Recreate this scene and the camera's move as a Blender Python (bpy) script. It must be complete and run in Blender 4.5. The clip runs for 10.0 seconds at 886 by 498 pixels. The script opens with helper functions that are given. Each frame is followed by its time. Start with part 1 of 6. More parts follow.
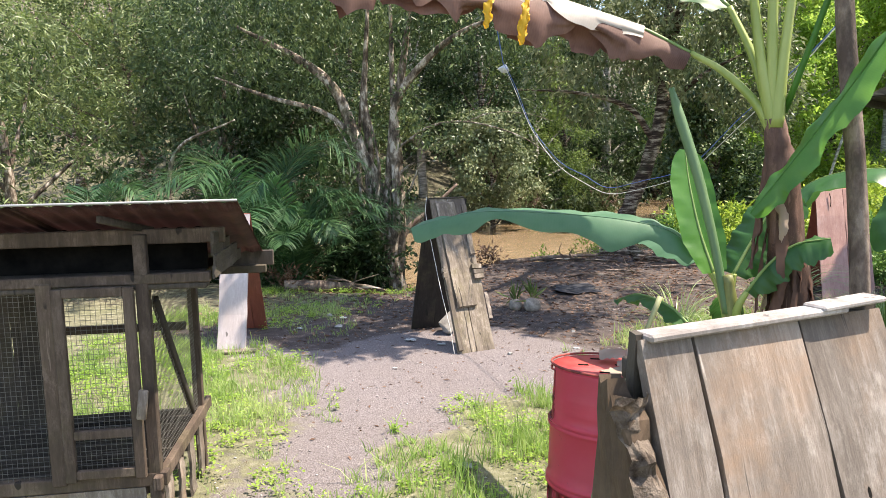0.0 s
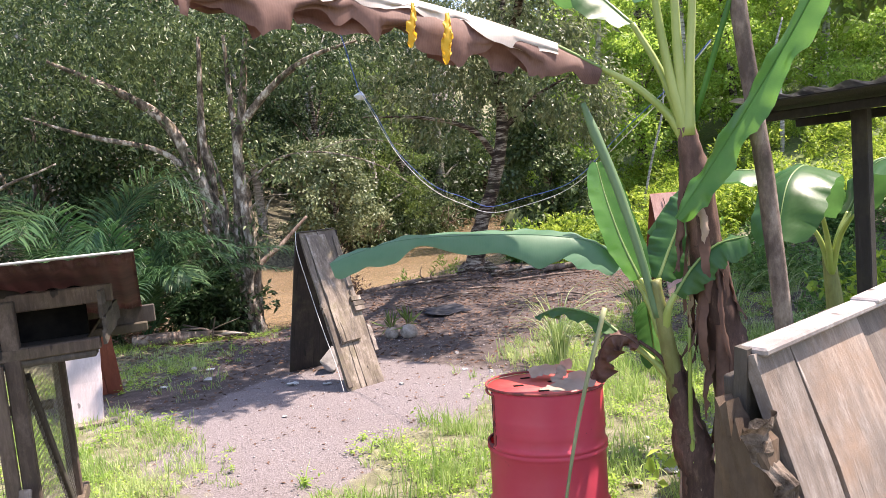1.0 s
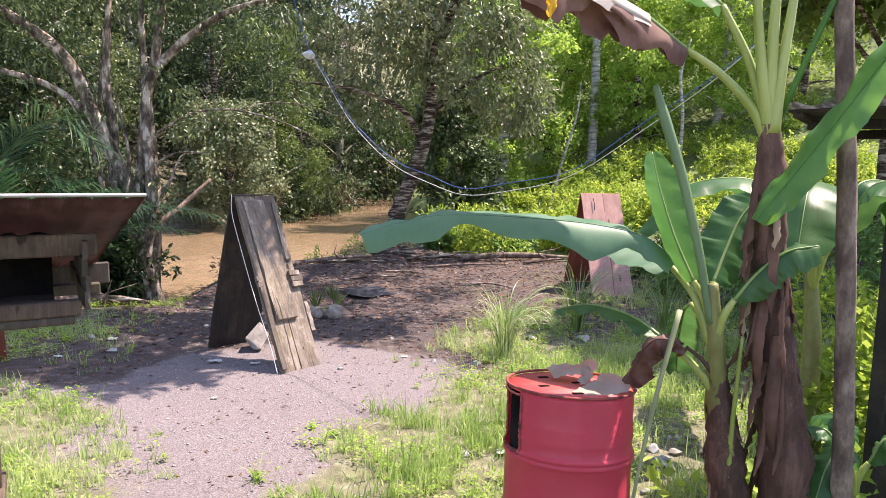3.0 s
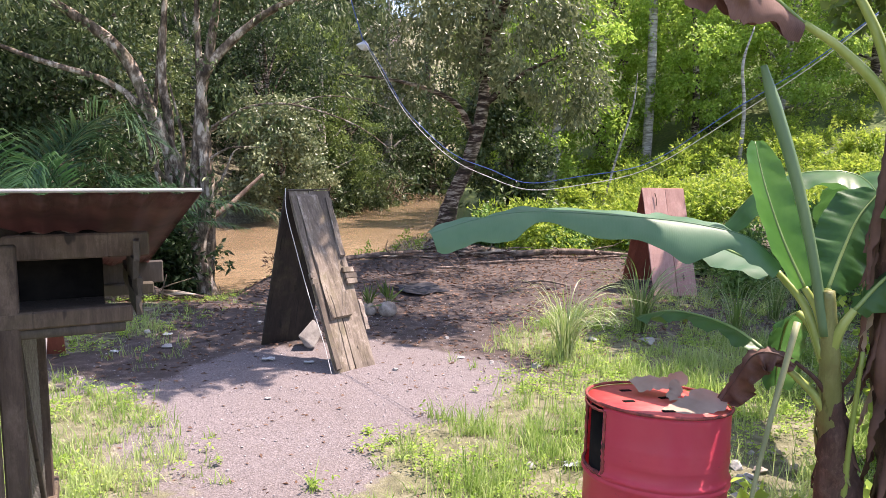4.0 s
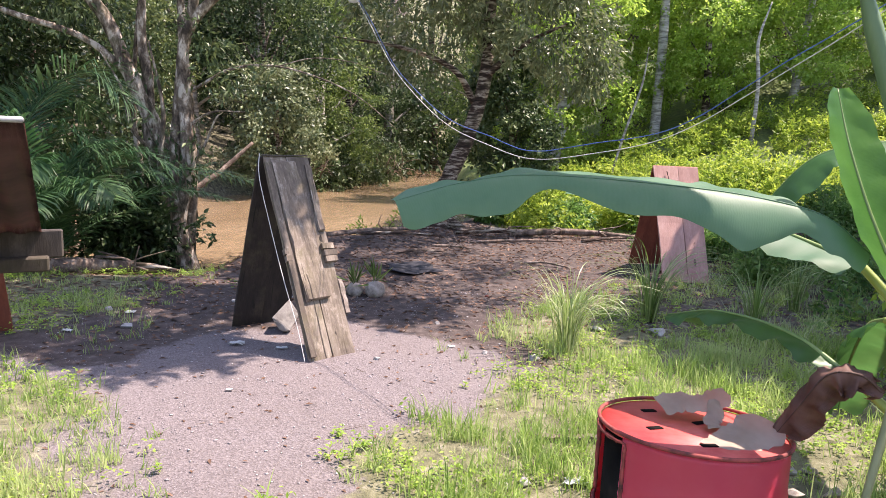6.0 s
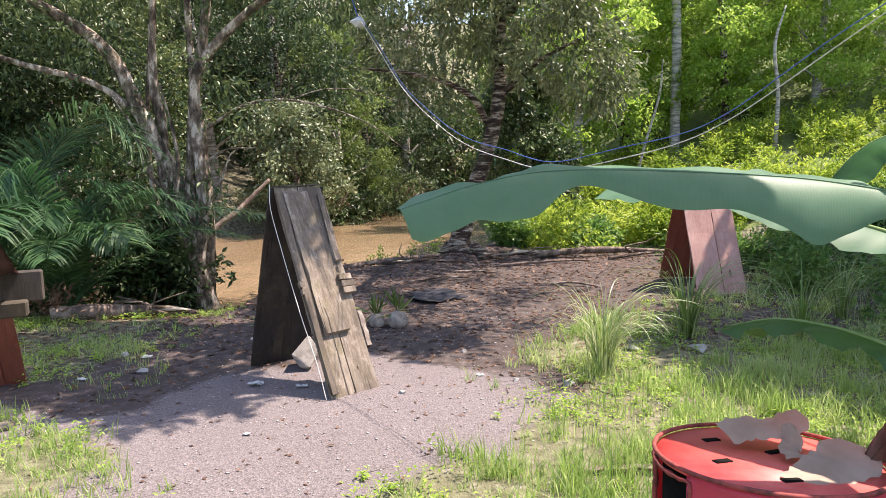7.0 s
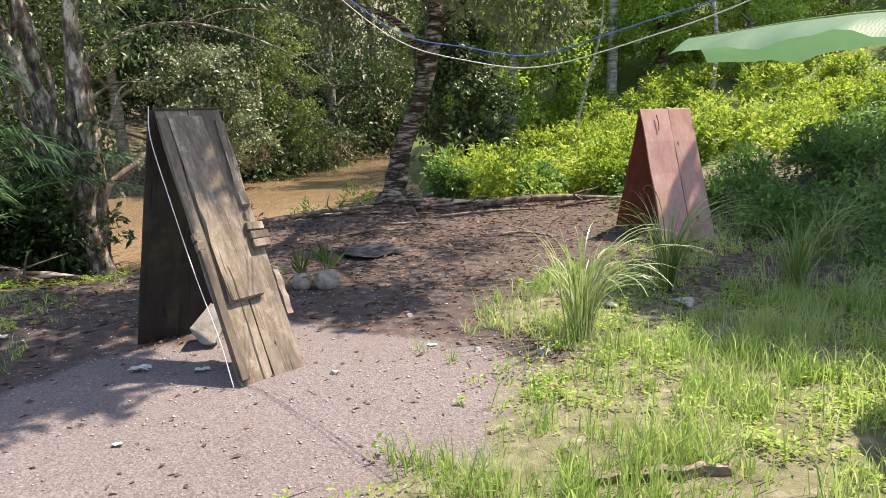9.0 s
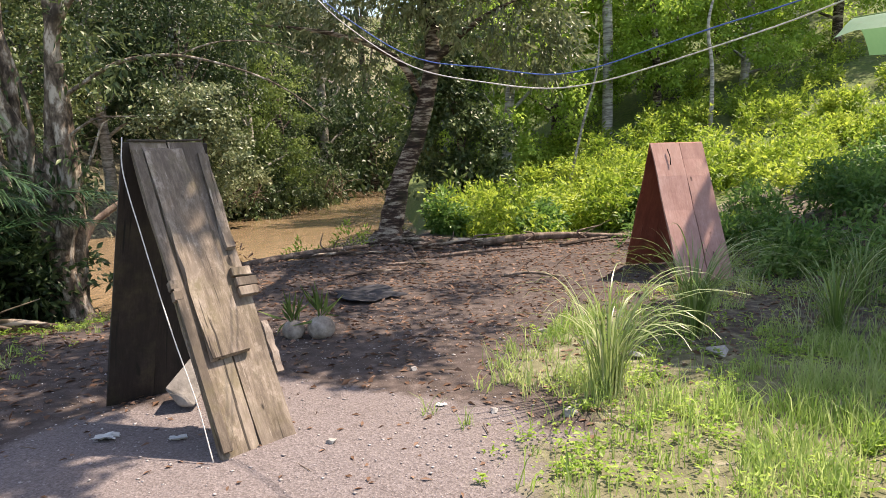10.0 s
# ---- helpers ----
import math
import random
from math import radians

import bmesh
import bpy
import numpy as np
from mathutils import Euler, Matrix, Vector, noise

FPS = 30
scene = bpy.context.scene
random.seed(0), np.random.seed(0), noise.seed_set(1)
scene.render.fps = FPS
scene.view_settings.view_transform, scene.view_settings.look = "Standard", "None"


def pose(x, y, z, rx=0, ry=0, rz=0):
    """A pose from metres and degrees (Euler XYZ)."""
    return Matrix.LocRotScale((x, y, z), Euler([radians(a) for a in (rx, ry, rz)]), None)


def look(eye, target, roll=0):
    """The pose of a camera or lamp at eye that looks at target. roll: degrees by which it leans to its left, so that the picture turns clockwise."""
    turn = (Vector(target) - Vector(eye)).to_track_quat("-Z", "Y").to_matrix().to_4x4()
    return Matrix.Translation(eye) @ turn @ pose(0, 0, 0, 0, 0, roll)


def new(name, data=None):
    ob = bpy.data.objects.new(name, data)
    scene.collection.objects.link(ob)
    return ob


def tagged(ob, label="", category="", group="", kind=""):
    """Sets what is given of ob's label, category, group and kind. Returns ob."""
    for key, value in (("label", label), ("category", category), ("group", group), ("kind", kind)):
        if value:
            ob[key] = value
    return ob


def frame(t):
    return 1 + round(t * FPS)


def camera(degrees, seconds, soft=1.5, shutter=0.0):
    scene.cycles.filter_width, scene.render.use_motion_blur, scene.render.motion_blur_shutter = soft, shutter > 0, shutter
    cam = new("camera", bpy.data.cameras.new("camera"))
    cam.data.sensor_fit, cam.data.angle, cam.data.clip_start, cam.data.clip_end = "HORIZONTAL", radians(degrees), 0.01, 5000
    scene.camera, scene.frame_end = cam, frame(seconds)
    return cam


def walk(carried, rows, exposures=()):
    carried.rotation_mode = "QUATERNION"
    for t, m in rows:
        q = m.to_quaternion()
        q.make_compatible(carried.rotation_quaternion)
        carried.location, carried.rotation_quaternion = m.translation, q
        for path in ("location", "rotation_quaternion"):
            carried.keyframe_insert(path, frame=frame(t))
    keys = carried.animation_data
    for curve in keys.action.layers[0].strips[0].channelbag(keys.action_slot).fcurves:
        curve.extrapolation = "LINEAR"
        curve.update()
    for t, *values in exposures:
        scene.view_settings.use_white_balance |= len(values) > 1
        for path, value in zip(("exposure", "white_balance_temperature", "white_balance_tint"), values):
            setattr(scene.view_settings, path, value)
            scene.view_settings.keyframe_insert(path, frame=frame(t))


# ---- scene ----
cam = camera(66.67, 10.0, soft=0.6)
# seconds, place in metres, yaw, pitch and roll in degrees
ROWS = [
    (0.0, 0.804, -0.153, 1.896, 15.51, -6.66, -1.16),
    (0.5, 0.601, -0.114, 1.933, 13.56, -6.41, -1.46),
    (1.0, 0.378, -0.053, 1.911, 1.72, -5.09, -5.24),
    (1.5, 0.166, 0.085, 1.886, -3.23, -3.63, -5.60),
    (2.0, -0.036, 0.210, 1.880, -3.33, -5.21, -3.84),
    (2.2, -0.084, 0.261, 1.891, -4.74, -5.35, -3.07),
    (3.3, -0.365, 0.411, 1.875, -8.28, -7.07, 1.84),
    (3.5, -0.384, 0.471, 1.876, -6.81, -5.70, 1.88),
    (4.0, -0.379, 0.623, 1.867, -4.27, -7.31, 0.87),
    (4.5, -0.386, 0.721, 1.853, -4.89, -6.69, 0.94),
    (5.0, -0.424, 0.850, 1.826, -7.20, -6.34, 0.63),
    (5.5, -0.368, 1.038, 1.790, -6.74, -8.77, 1.75),
    (5.7, -0.307, 1.146, 1.786, -5.03, -9.44, 2.14),
    (6.8, -0.207, 1.479, 1.717, -3.56, -7.25, 2.09),
    (7.0, -0.210, 1.536, 1.701, -2.23, -6.83, -1.36),
    (7.5, -0.227, 1.809, 1.651, 1.65, -6.41, 0.46),
    (8.0, -0.195, 2.047, 1.566, 2.18, -9.65, 0.25),
    (8.5, -0.251, 2.338, 1.470, -4.24, -7.86, -0.96),
    (9.0, -0.232, 2.677, 1.440, -8.12, -10.56, -1.79),
    (9.5, -0.161, 2.906, 1.434, -9.81, -9.67, 0.02),
    (10.0, -0.266, 3.175, 1.410, -8.91, -7.42, -1.99),
]


def eye_pose(x, y, z, yaw, pitch, roll):
    return pose(x, y, z, 0, 0, yaw) @ pose(0, 0, 0, 90 + pitch, 0, 0) @ pose(0, 0, 0, 0, 0, roll)


walk(cam, [(t, eye_pose(*row)) for t, *row in ROWS], [(0.0, 1.54, 7300, 13), (1.0, 1.69, 7200, 23), (2.0, 1.68, 7150, 26), (3.4, 1.60, 7150, 26), (5.7, 1.56, 7150, 26), (7.5, 1.47, 7350, 18), (8.5, 1.42, 7500, 16), (10.0, 1.32, 7900, 18)])

# ---- world, sun, exposure ----
SUN_WAY = Vector((0.50, 0.15, 1.0)).normalized()
world = bpy.data.worlds.new("sky")
scene.world = world
world.use_nodes = True
wn = world.node_tree
sky = wn.nodes.new("ShaderNodeTexSky")
sky.sky_type = "NISHITA"
sky.sun_disc = False
sky.sun_elevation = math.asin(SUN_WAY.z)
sky.sun_rotation = math.atan2(SUN_WAY.x, SUN_WAY.y)
wn.links.new(sky.outputs[0], wn.nodes["Background"].inputs[0])
wn.nodes["Background"].inputs[1].default_value = 0.15
sun_data = bpy.data.lights.new("sun", "SUN")
sun_data.energy, sun_data.angle, sun_data.color = 3.95, radians(0.5), (1.0, 0.95, 0.87)
sun = new("sun", sun_data)
sun.matrix_world = look(SUN_WAY * 30, (0, 0, 0))


# ---- materials ----
def material(name):
    m = bpy.data.materials.new(name)
    m.use_nodes = True
    t = m.node_tree
    return m, t.nodes, t.links, t.nodes["Principled BSDF"]


def ramp(nodes, links, fac, stops):
    r = nodes.new("ShaderNodeValToRGB")
    while len(r.color_ramp.elements) < len(stops):
        r.color_ramp.elements.new(0.5)
    for e, (at, c) in zip(r.color_ramp.elements, stops):
        e.position, e.color = at, (*c, 1)
    links.new(fac, r.inputs[0])
    return r.outputs[0]


def noise_tex(nodes, links, scale, detail=6, stretch=(1, 1, 1), rough=0.6, space="Object", own=False):
    co = nodes.new("ShaderNodeTexCoord")
    mp = nodes.new("ShaderNodeMapping")
    mp.inputs["Scale"].default_value = stretch
    links.new(co.outputs[space], mp.inputs[0])
    if own:
        # every board is cut from another stretch of the grain
        far = nodes.new("ShaderNodeMath")
        far.operation = "MULTIPLY"
        far.inputs[1].default_value = 43.0
        links.new(rand_object(nodes), far.inputs[0])
        links.new(far.outputs[0], mp.inputs["Location"])
    n = nodes.new("ShaderNodeTexNoise")
    n.inputs["Scale"].default_value, n.inputs["Detail"].default_value, n.inputs["Roughness"].default_value = scale, detail, rough
    links.new(mp.outputs[0], n.inputs["Vector"])
    return n.outputs["Fac"]


def mix(nodes, links, fac, a, b, kind="MIX"):
    m = nodes.new("ShaderNodeMix")
    m.data_type, m.blend_type = "RGBA", kind
    for sock, v in ((m.inputs[0], fac), (m.inputs[6], a), (m.inputs[7], b)):
        if isinstance(v, (int, float)):
            sock.default_value = v
        elif isinstance(v, tuple):
            sock.default_value = (*v, 1)
        else:
            links.new(v, sock)
    return m.outputs[2]


def bump(nodes, links, height, bsdf, strength=0.5, distance=0.01):
    b = nodes.new("ShaderNodeBump")
    b.inputs["Strength"].default_value, b.inputs["Distance"].default_value = strength, distance
    links.new(height, b.inputs["Height"])
    links.new(b.outputs[0], bsdf.inputs["Normal"])


def rand_object(nodes):
    return nodes.new("ShaderNodeObjectInfo").outputs["Random"]


def wood_material(name, dark, mid, pale, stain=(0.10, 0.09, 0.04), stain_amount=0.35, rough=0.85, grain=1.0):
    m, n, l, b = material(name)
    fine = noise_tex(n, l, 60 * grain, 9, (1, 1, 0.11), 0.8, own=True)
    patchy = noise_tex(n, l, 8, 10, (1, 1, 0.5), 0.78, own=True)
    c = ramp(n, l, fine, [(0.14, dark), (0.5, mid), (0.90, pale)])
    # bleached and darkened patches
    c = mix(n, l, ramp(n, l, patchy, [(0.36, (0.8,) * 3), (0.49, (0, 0, 0))]), c, mix(n, l, 0.45, dark, mid))
    c = mix(n, l, ramp(n, l, patchy, [(0.53, (0, 0, 0)), (0.66, (0.75,) * 3)]), c, pale)
    # broad weathered streaks
    streak = noise_tex(n, l, 5.5, 5, (1, 1, 0.22), 0.6, own=True)
    c = mix(n, l, ramp(n, l, streak, [(0.36, (0.62,) * 3), (0.52, (0, 0, 0))]), c, mix(n, l, 0.3, dark, mid))
    c = mix(n, l, ramp(n, l, streak, [(0.54, (0, 0, 0)), (0.70, (0.4,) * 3)]), c, pale)
    # stains
    blot = noise_tex(n, l, 3.5, 6, rough=0.7, own=True)
    c = mix(n, l, ramp(n, l, blot, [(0.5, (0, 0, 0)), (0.72, (stain_amount,) * 3)]), c, stain)
    # pale scratches, dark splits and worm holes
    scratch = noise_tex(n, l, 46, 5, (1, 0.6, 0.07), 0.6, own=True)
    c = mix(n, l, ramp(n, l, scratch, [(0.66, (0, 0, 0)), (0.71, (0.7,) * 3)]), c, pale)
    split = noise_tex(n, l, 30, 4, (1, 1, 0.03), 0.5, own=True)
    c = mix(n, l, ramp(n, l, split, [(0.29, (0.95,) * 3), (0.335, (0, 0, 0))]), c, dark)
    hole = noise_tex(n, l, 15, 2, (1, 1, 0.45), 0.4, own=True)
    c = mix(n, l, ramp(n, l, hole, [(0.24, (0.95,) * 3), (0.275, (0, 0, 0))]), c, mix(n, l, 0.6, dark, (0.01, 0.008, 0.006)))
    hv = n.new("ShaderNodeHueSaturation")
    mr = n.new("ShaderNodeMapRange")
    mr.inputs[3].default_value, mr.inputs[4].default_value = 0.78, 1.2
    l.new(rand_object(n), mr.inputs[0])
    l.new(mr.outputs[0], hv.inputs["Value"])
    l.new(c, hv.inputs["Color"])
    l.new(hv.outputs[0], b.inputs["Base Color"])
    b.inputs["Roughness"].default_value = rough
    rel = mix(n, l, 0.5, fine, patchy)
    bump(n, l, mix(n, l, ramp(n, l, split, [(0.29, (0, 0, 0)), (0.335, (1, 1, 1))]), (0, 0, 0), rel), b, 0.8, 0.006)
    return m


def leaf_material(name, a, b_, c_, glow=0.35, rough=0.42, spec=0.5):
    """Green blade that lets light through; every leaf has its own tint."""
    m, n, l, b = material(name)
    r = n.new("ShaderNodeNewGeometry").outputs["Random Per Island"]
    col = ramp(n, l, r, [(0.0, [0.6 * p + 0.4 * q for p, q in zip(a, b_)]), (0.6, b_), (1.0, [0.7 * p + 0.3 * q for p, q in zip(c_, b_)])])
    # older, darker growth beside fresh growth
    patch = noise_tex(n, l, 0.8, 4)
    col = mix(n, l, ramp(n, l, patch, [(0.30, (0.65,) * 3), (0.47, (0, 0, 0))]), col, a)
    col = mix(n, l, ramp(n, l, patch, [(0.48, (0, 0, 0)), (0.68, (0.6,) * 3)]), col, c_)
    l.new(col, b.inputs["Base Color"])
    b.inputs["Roughness"].default_value = rough
    b.inputs["Specular IOR Level"].default_value = spec
    tr = n.new("ShaderNodeBsdfTranslucent")
    hs = n.new("ShaderNodeHueSaturation")
    hs.inputs["Hue"].default_value, hs.inputs["Saturation"].default_value, hs.inputs["Value"].default_value = 0.49, 1.0, 1.4
    l.new(col, hs.inputs["Color"])
    l.new(hs.outputs[0], tr.inputs[0])
    ms = n.new("ShaderNodeMixShader")
    ms.inputs[0].default_value = glow
    l.new(b.outputs[0], ms.inputs[1])
    l.new(tr.outputs[0], ms.inputs[2])
    l.new(ms.outputs[0], n["Material Output"].inputs[0])
    return m


def banana_material(name, base, pale, glow=0.4, rough=0.35):
    m, n, l, b = material(name)
    uv = n.new("ShaderNodeUVMap")
    w = n.new("ShaderNodeTexWave")
    w.wave_type, w.bands_direction = "BANDS", "X"
    w.inputs["Scale"].default_value, w.inputs["Distortion"].default_value, w.inputs["Detail"].default_value = 9, 6.0, 4
    l.new(uv.outputs[0], w.inputs["Vector"])
    big = noise_tex(n, l, 5, 4)
    col = mix(n, l, ramp(n, l, big, [(0.35, (0, 0, 0)), (0.7, (0.8,) * 3)]), base, pale)
    col = mix(n, l, ramp(n, l, w.outputs[0], [(0.3, (0, 0, 0)), (0.9, (0.10,) * 3)]), col, pale)
    l.new(col, b.inputs["Base Color"])
    b.inputs["Roughness"].default_value = rough
    bump(n, l, mix(n, l, 0.5, w.outputs[0], big), b, 0.10, 0.002)
    tr = n.new("ShaderNodeBsdfTranslucent")
    hs = n.new("ShaderNodeHueSaturation")
    hs.inputs["Hue"].default_value, hs.inputs["Value"].default_value = 0.48, 1.7
    l.new(col, hs.inputs["Color"])
    l.new(hs.outputs[0], tr.inputs[0])
    ms = n.new("ShaderNodeMixShader")
    ms.inputs[0].default_value = glow
    l.new(b.outputs[0], ms.inputs[1])
    l.new(tr.outputs[0], ms.inputs[2])
    l.new(ms.outputs[0], n["Material Output"].inputs[0])
    return m


def bark_material(name, dark, mid, pale, scale=9, bands=False):
    m, n, l, b = material(name)
    f = noise_tex(n, l, scale, 8, (0.45, 0.45, 2.4) if bands else (1, 1, 0.45), 0.7)
    c = ramp(n, l, f, [(0.41, dark), (0.50 if bands else 0.52, mid), (0.60 if bands else 0.595, pale)])
    moss = noise_tex(n, l, 3, 4)
    c = mix(n, l, ramp(n, l, moss, [(0.52, (0, 0, 0)), (0.75, (0.5,) * 3)]), c, (0.07, 0.08, 0.03))
    l.new(c, b.inputs["Base Color"])
    b.inputs["Roughness"].default_value = 0.9
    bump(n, l, f, b, 0.9, 0.02)
    return m


def plain_material(name, a, b_, scale=6, rough=0.7, metal=0.0, relief=0.3, depth=0.004, stretch=(1, 1, 1)):
    m, n, l, b = material(name)
    f = noise_tex(n, l, scale, 7, stretch, 0.65)
    l.new(ramp(n, l, f, [(0.35, a), (0.65, b_)]), b.inputs["Base Color"])
    b.inputs["Roughness"].default_value, b.inputs["Metallic"].default_value = rough, metal
    bump(n, l, f, b, relief, depth)
    return m


def ground_material():
    m, n, l, b = material("gravelly_earth")
    fine = noise_tex(n, l, 70, 9, rough=0.75)
    mid_ = noise_tex(n, l, 9, 7)
    broad = noise_tex(n, l, 0.9, 5)
    v = n.new("ShaderNodeTexVoronoi")
    v.inputs["Scale"].default_value = 78
    co = n.new("ShaderNodeTexCoord")
    l.new(co.outputs["Object"], v.inputs["Vector"])
    gravel = ramp(n, l, fine, [(0.3, (0.052, 0.043, 0.043)), (0.5, (0.158, 0.134, 0.136)), (0.70, (0.33, 0.295, 0.297))])
    gravel = mix(n, l, 0.28, gravel, ramp(n, l, v.outputs["Color"], [(0.2, (0.075, 0.063, 0.063)), (0.8, (0.27, 0.243, 0.246))]))
    soil = ramp(n, l, mid_, [(0.3, (0.022, 0.015, 0.013)), (0.55, (0.068, 0.050, 0.045)), (0.75, (0.165, 0.135, 0.126))])
    turf = ramp(n, l, mid_, [(0.3, (0.07, 0.074, 0.034)), (0.55, (0.17, 0.168, 0.093)), (0.75, (0.33, 0.305, 0.24))])
    # the earth's kinds are laid out in two vertex masks: leaf-littered soil and turf
    at = n.new("ShaderNodeVertexColor")
    at.layer_name = "kinds"
    sp = n.new("ShaderNodeSeparateColor")
    l.new(at.outputs[0], sp.inputs[0])

    def broken(sock, lo, hi):
        add = n.new("ShaderNodeMath")
        add.operation = "ADD"
        l.new(sock, add.inputs[0])
        sc = n.new("ShaderNodeMath")
        sc.operation = "MULTIPLY_ADD"
        sc.inputs[1].default_value, sc.inputs[2].default_value = 0.9, -0.45
        l.new(mid_, sc.inputs[0])
        l.new(sc.outputs[0], add.inputs[1])
        return ramp(n, l, add.outputs[0], [(lo, (0, 0, 0)), (hi, (1, 1, 1))])

    c = mix(n, l, broken(sp.outputs[0], 0.4, 0.62), gravel, soil)
    c = mix(n, l, broken(sp.outputs[1], 0.4, 0.62), c, turf)
    field = ramp(n, l, mid_, [(0.3, (0.04, 0.075, 0.014)), (0.55, (0.10, 0.155, 0.028)), (0.8, (0.21, 0.25, 0.06))])
    c = mix(n, l, broken(sp.outputs[2], 0.4, 0.62), c, field)
    c = mix(n, l, ramp(n, l, broad, [(0.38, (0, 0, 0)), (0.66, (0.5,) * 3)]), c, mix(n, l, 0.5, c, (0.15, 0.118, 0.105)))
    l.new(c, b.inputs["Base Color"])
    b.inputs["Roughness"].default_value = 0.95
    h = n.new("ShaderNodeMath")
    h.operation = "MULTIPLY_ADD"
    h.inputs[1].default_value = 0.35
    l.new(v.outputs["Distance"], h.inputs[0])
    l.new(mix(n, l, 0.45, fine, mid_), h.inputs[2])
    bump(n, l, h.outputs[0], b, 0.8, 0.02)
    return m


def water_material():
    m, n, l, b = material("muddy_water")
    f = noise_tex(n, l, 0.5, 4, (1, 0.35, 1))
    l.new(ramp(n, l, f, [(0.3, (0.215, 0.15, 0.088)), (0.7, (0.30, 0.217, 0.135))]), b.inputs["Base Color"])
    b.inputs["Roughness"].default_value = 0.12
    b.inputs["Specular IOR Level"].default_value = 0.4
    r = noise_tex(n, l, 2.2, 6, (1, 0.45, 1), 0.6)
    bump(n, l, r, b, 0.55, 0.12)
    return m


M_GROUND = ground_material()
M_WATER = water_material()
M_GREY_WOOD = wood_material("weathered_grey_board", (0.028, 0.021, 0.016), (0.150, 0.118, 0.090), (0.42, 0.36, 0.30), (0.115, 0.10, 0.04), 0.6)
# near-black board colour with the shade inside the old shelter put into it
M_SHADED_WOOD = wood_material("shade_blackened_board", (0.006, 0.005, 0.004), (0.021, 0.015, 0.012), (0.05, 0.037, 0.029))
M_LEAF_FERN = leaf_material("fern_leaf", (0.04, 0.115, 0.026), (0.09, 0.21, 0.046), (0.21, 0.34, 0.09), 0.42, 0.45)
# dark brown board for shelter backs and the coop's floor, loft and eaves
M_DARK_WOOD = wood_material("dark_brown_board", (0.018, 0.014, 0.011), (0.055, 0.044, 0.035), (0.12, 0.098, 0.08))
M_PALE_WOOD = wood_material("sun_bleached_board", (0.05, 0.039, 0.031), (0.208, 0.170, 0.142), (0.47, 0.42, 0.375), (0.29, 0.17, 0.095), 0.5)
M_BROWN_WOOD = wood_material("brown_batten", (0.024, 0.016, 0.011), (0.083, 0.056, 0.041), (0.195, 0.145, 0.112))
# near-black shed timber, which also darkens the underside of the roof sheet
M_SHED_WOOD = wood_material("near_black_timber", (0.006, 0.005, 0.004), (0.018, 0.015, 0.013), (0.04, 0.034, 0.03))
M_ROT_WOOD = wood_material("rotten_stump_wood", (0.018, 0.010, 0.006), (0.06, 0.034, 0.018), (0.12, 0.075, 0.042), (0.2, 0.16, 0.11), 0.3)
M_PINK_WOOD = wood_material("faded_red_painted_board", (0.24, 0.11, 0.09), (0.40, 0.215, 0.18), (0.50, 0.32, 0.28), (0.34, 0.24, 0.19), 0.3, 0.6)
M_RED_BOARD = wood_material("red_brown_painted_board", (0.14, 0.03, 0.02), (0.27, 0.07, 0.04), (0.34, 0.11, 0.07), (0.1, 0.05, 0.04), 0.3, 0.6)
M_WHITE_BOARD = wood_material("white_painted_board", (0.31, 0.255, 0.25), (0.43, 0.37, 0.37), (0.55, 0.495, 0.49), (0.37, 0.30, 0.28), 0.3, 0.6)
M_LEAF_DARK = leaf_material("dark_forest_leaf", (0.007, 0.020, 0.008), (0.029, 0.061, 0.021), (0.105, 0.155, 0.062), 0.22, 0.42, 0.3)
M_LEAF_MID = leaf_material("mid_green_leaf", (0.042, 0.085, 0.019), (0.13, 0.205, 0.05), (0.26, 0.34, 0.105), 0.32, 0.45, 0.3)
M_LEAF_LIGHT = leaf_material("light_green_leaf", (0.10, 0.19, 0.028), (0.25, 0.41, 0.065), (0.44, 0.57, 0.14), 0.5, 0.45, 0.3)
M_LEAF_WEED = leaf_material("sunny_weed_leaf", (0.075, 0.145, 0.02), (0.205, 0.325, 0.04), (0.45, 0.53, 0.10), 0.46, 0.45, 0.3)
M_LEAF_GREY = leaf_material("olive_grey_leaf", (0.016, 0.036, 0.014), (0.062, 0.106, 0.038), (0.19, 0.25, 0.105), 0.26, 0.42, 0.35)
M_LEAF_SAGE = leaf_material("pale_sage_leaf", (0.04, 0.065, 0.025), (0.13, 0.175, 0.08), (0.34, 0.38, 0.22), 0.26, 0.38, 0.45)
M_LEAF_BAMBOO = leaf_material("dry_yellowish_leaf", (0.017, 0.036, 0.012), (0.074, 0.118, 0.037), (0.26, 0.32, 0.135), 0.28, 0.40, 0.35)
M_PALM = leaf_material("palm_leaflet", (0.013, 0.045, 0.018), (0.034, 0.096, 0.036), (0.11, 0.20, 0.075), 0.28, 0.45, 0.32)
M_GRASS = leaf_material("lawn_blade", (0.12, 0.235, 0.05), (0.255, 0.39, 0.10), (0.52, 0.58, 0.30), 0.45, 0.5, 0.3)
M_LEMON = leaf_material("lemongrass_blade", (0.09, 0.17, 0.04), (0.24, 0.33, 0.12), (0.58, 0.60, 0.40), 0.34, 0.35, 0.6)
M_LEMON_GREEN = leaf_material("green_lemongrass_blade", (0.06, 0.13, 0.025), (0.15, 0.25, 0.06), (0.48, 0.52, 0.28), 0.34, 0.38, 0.6)
M_LITTER = leaf_material("dry_leaf_litter", (0.06, 0.03, 0.018), (0.15, 0.085, 0.055), (0.30, 0.20, 0.15), 0.1, 0.7, 0.2)
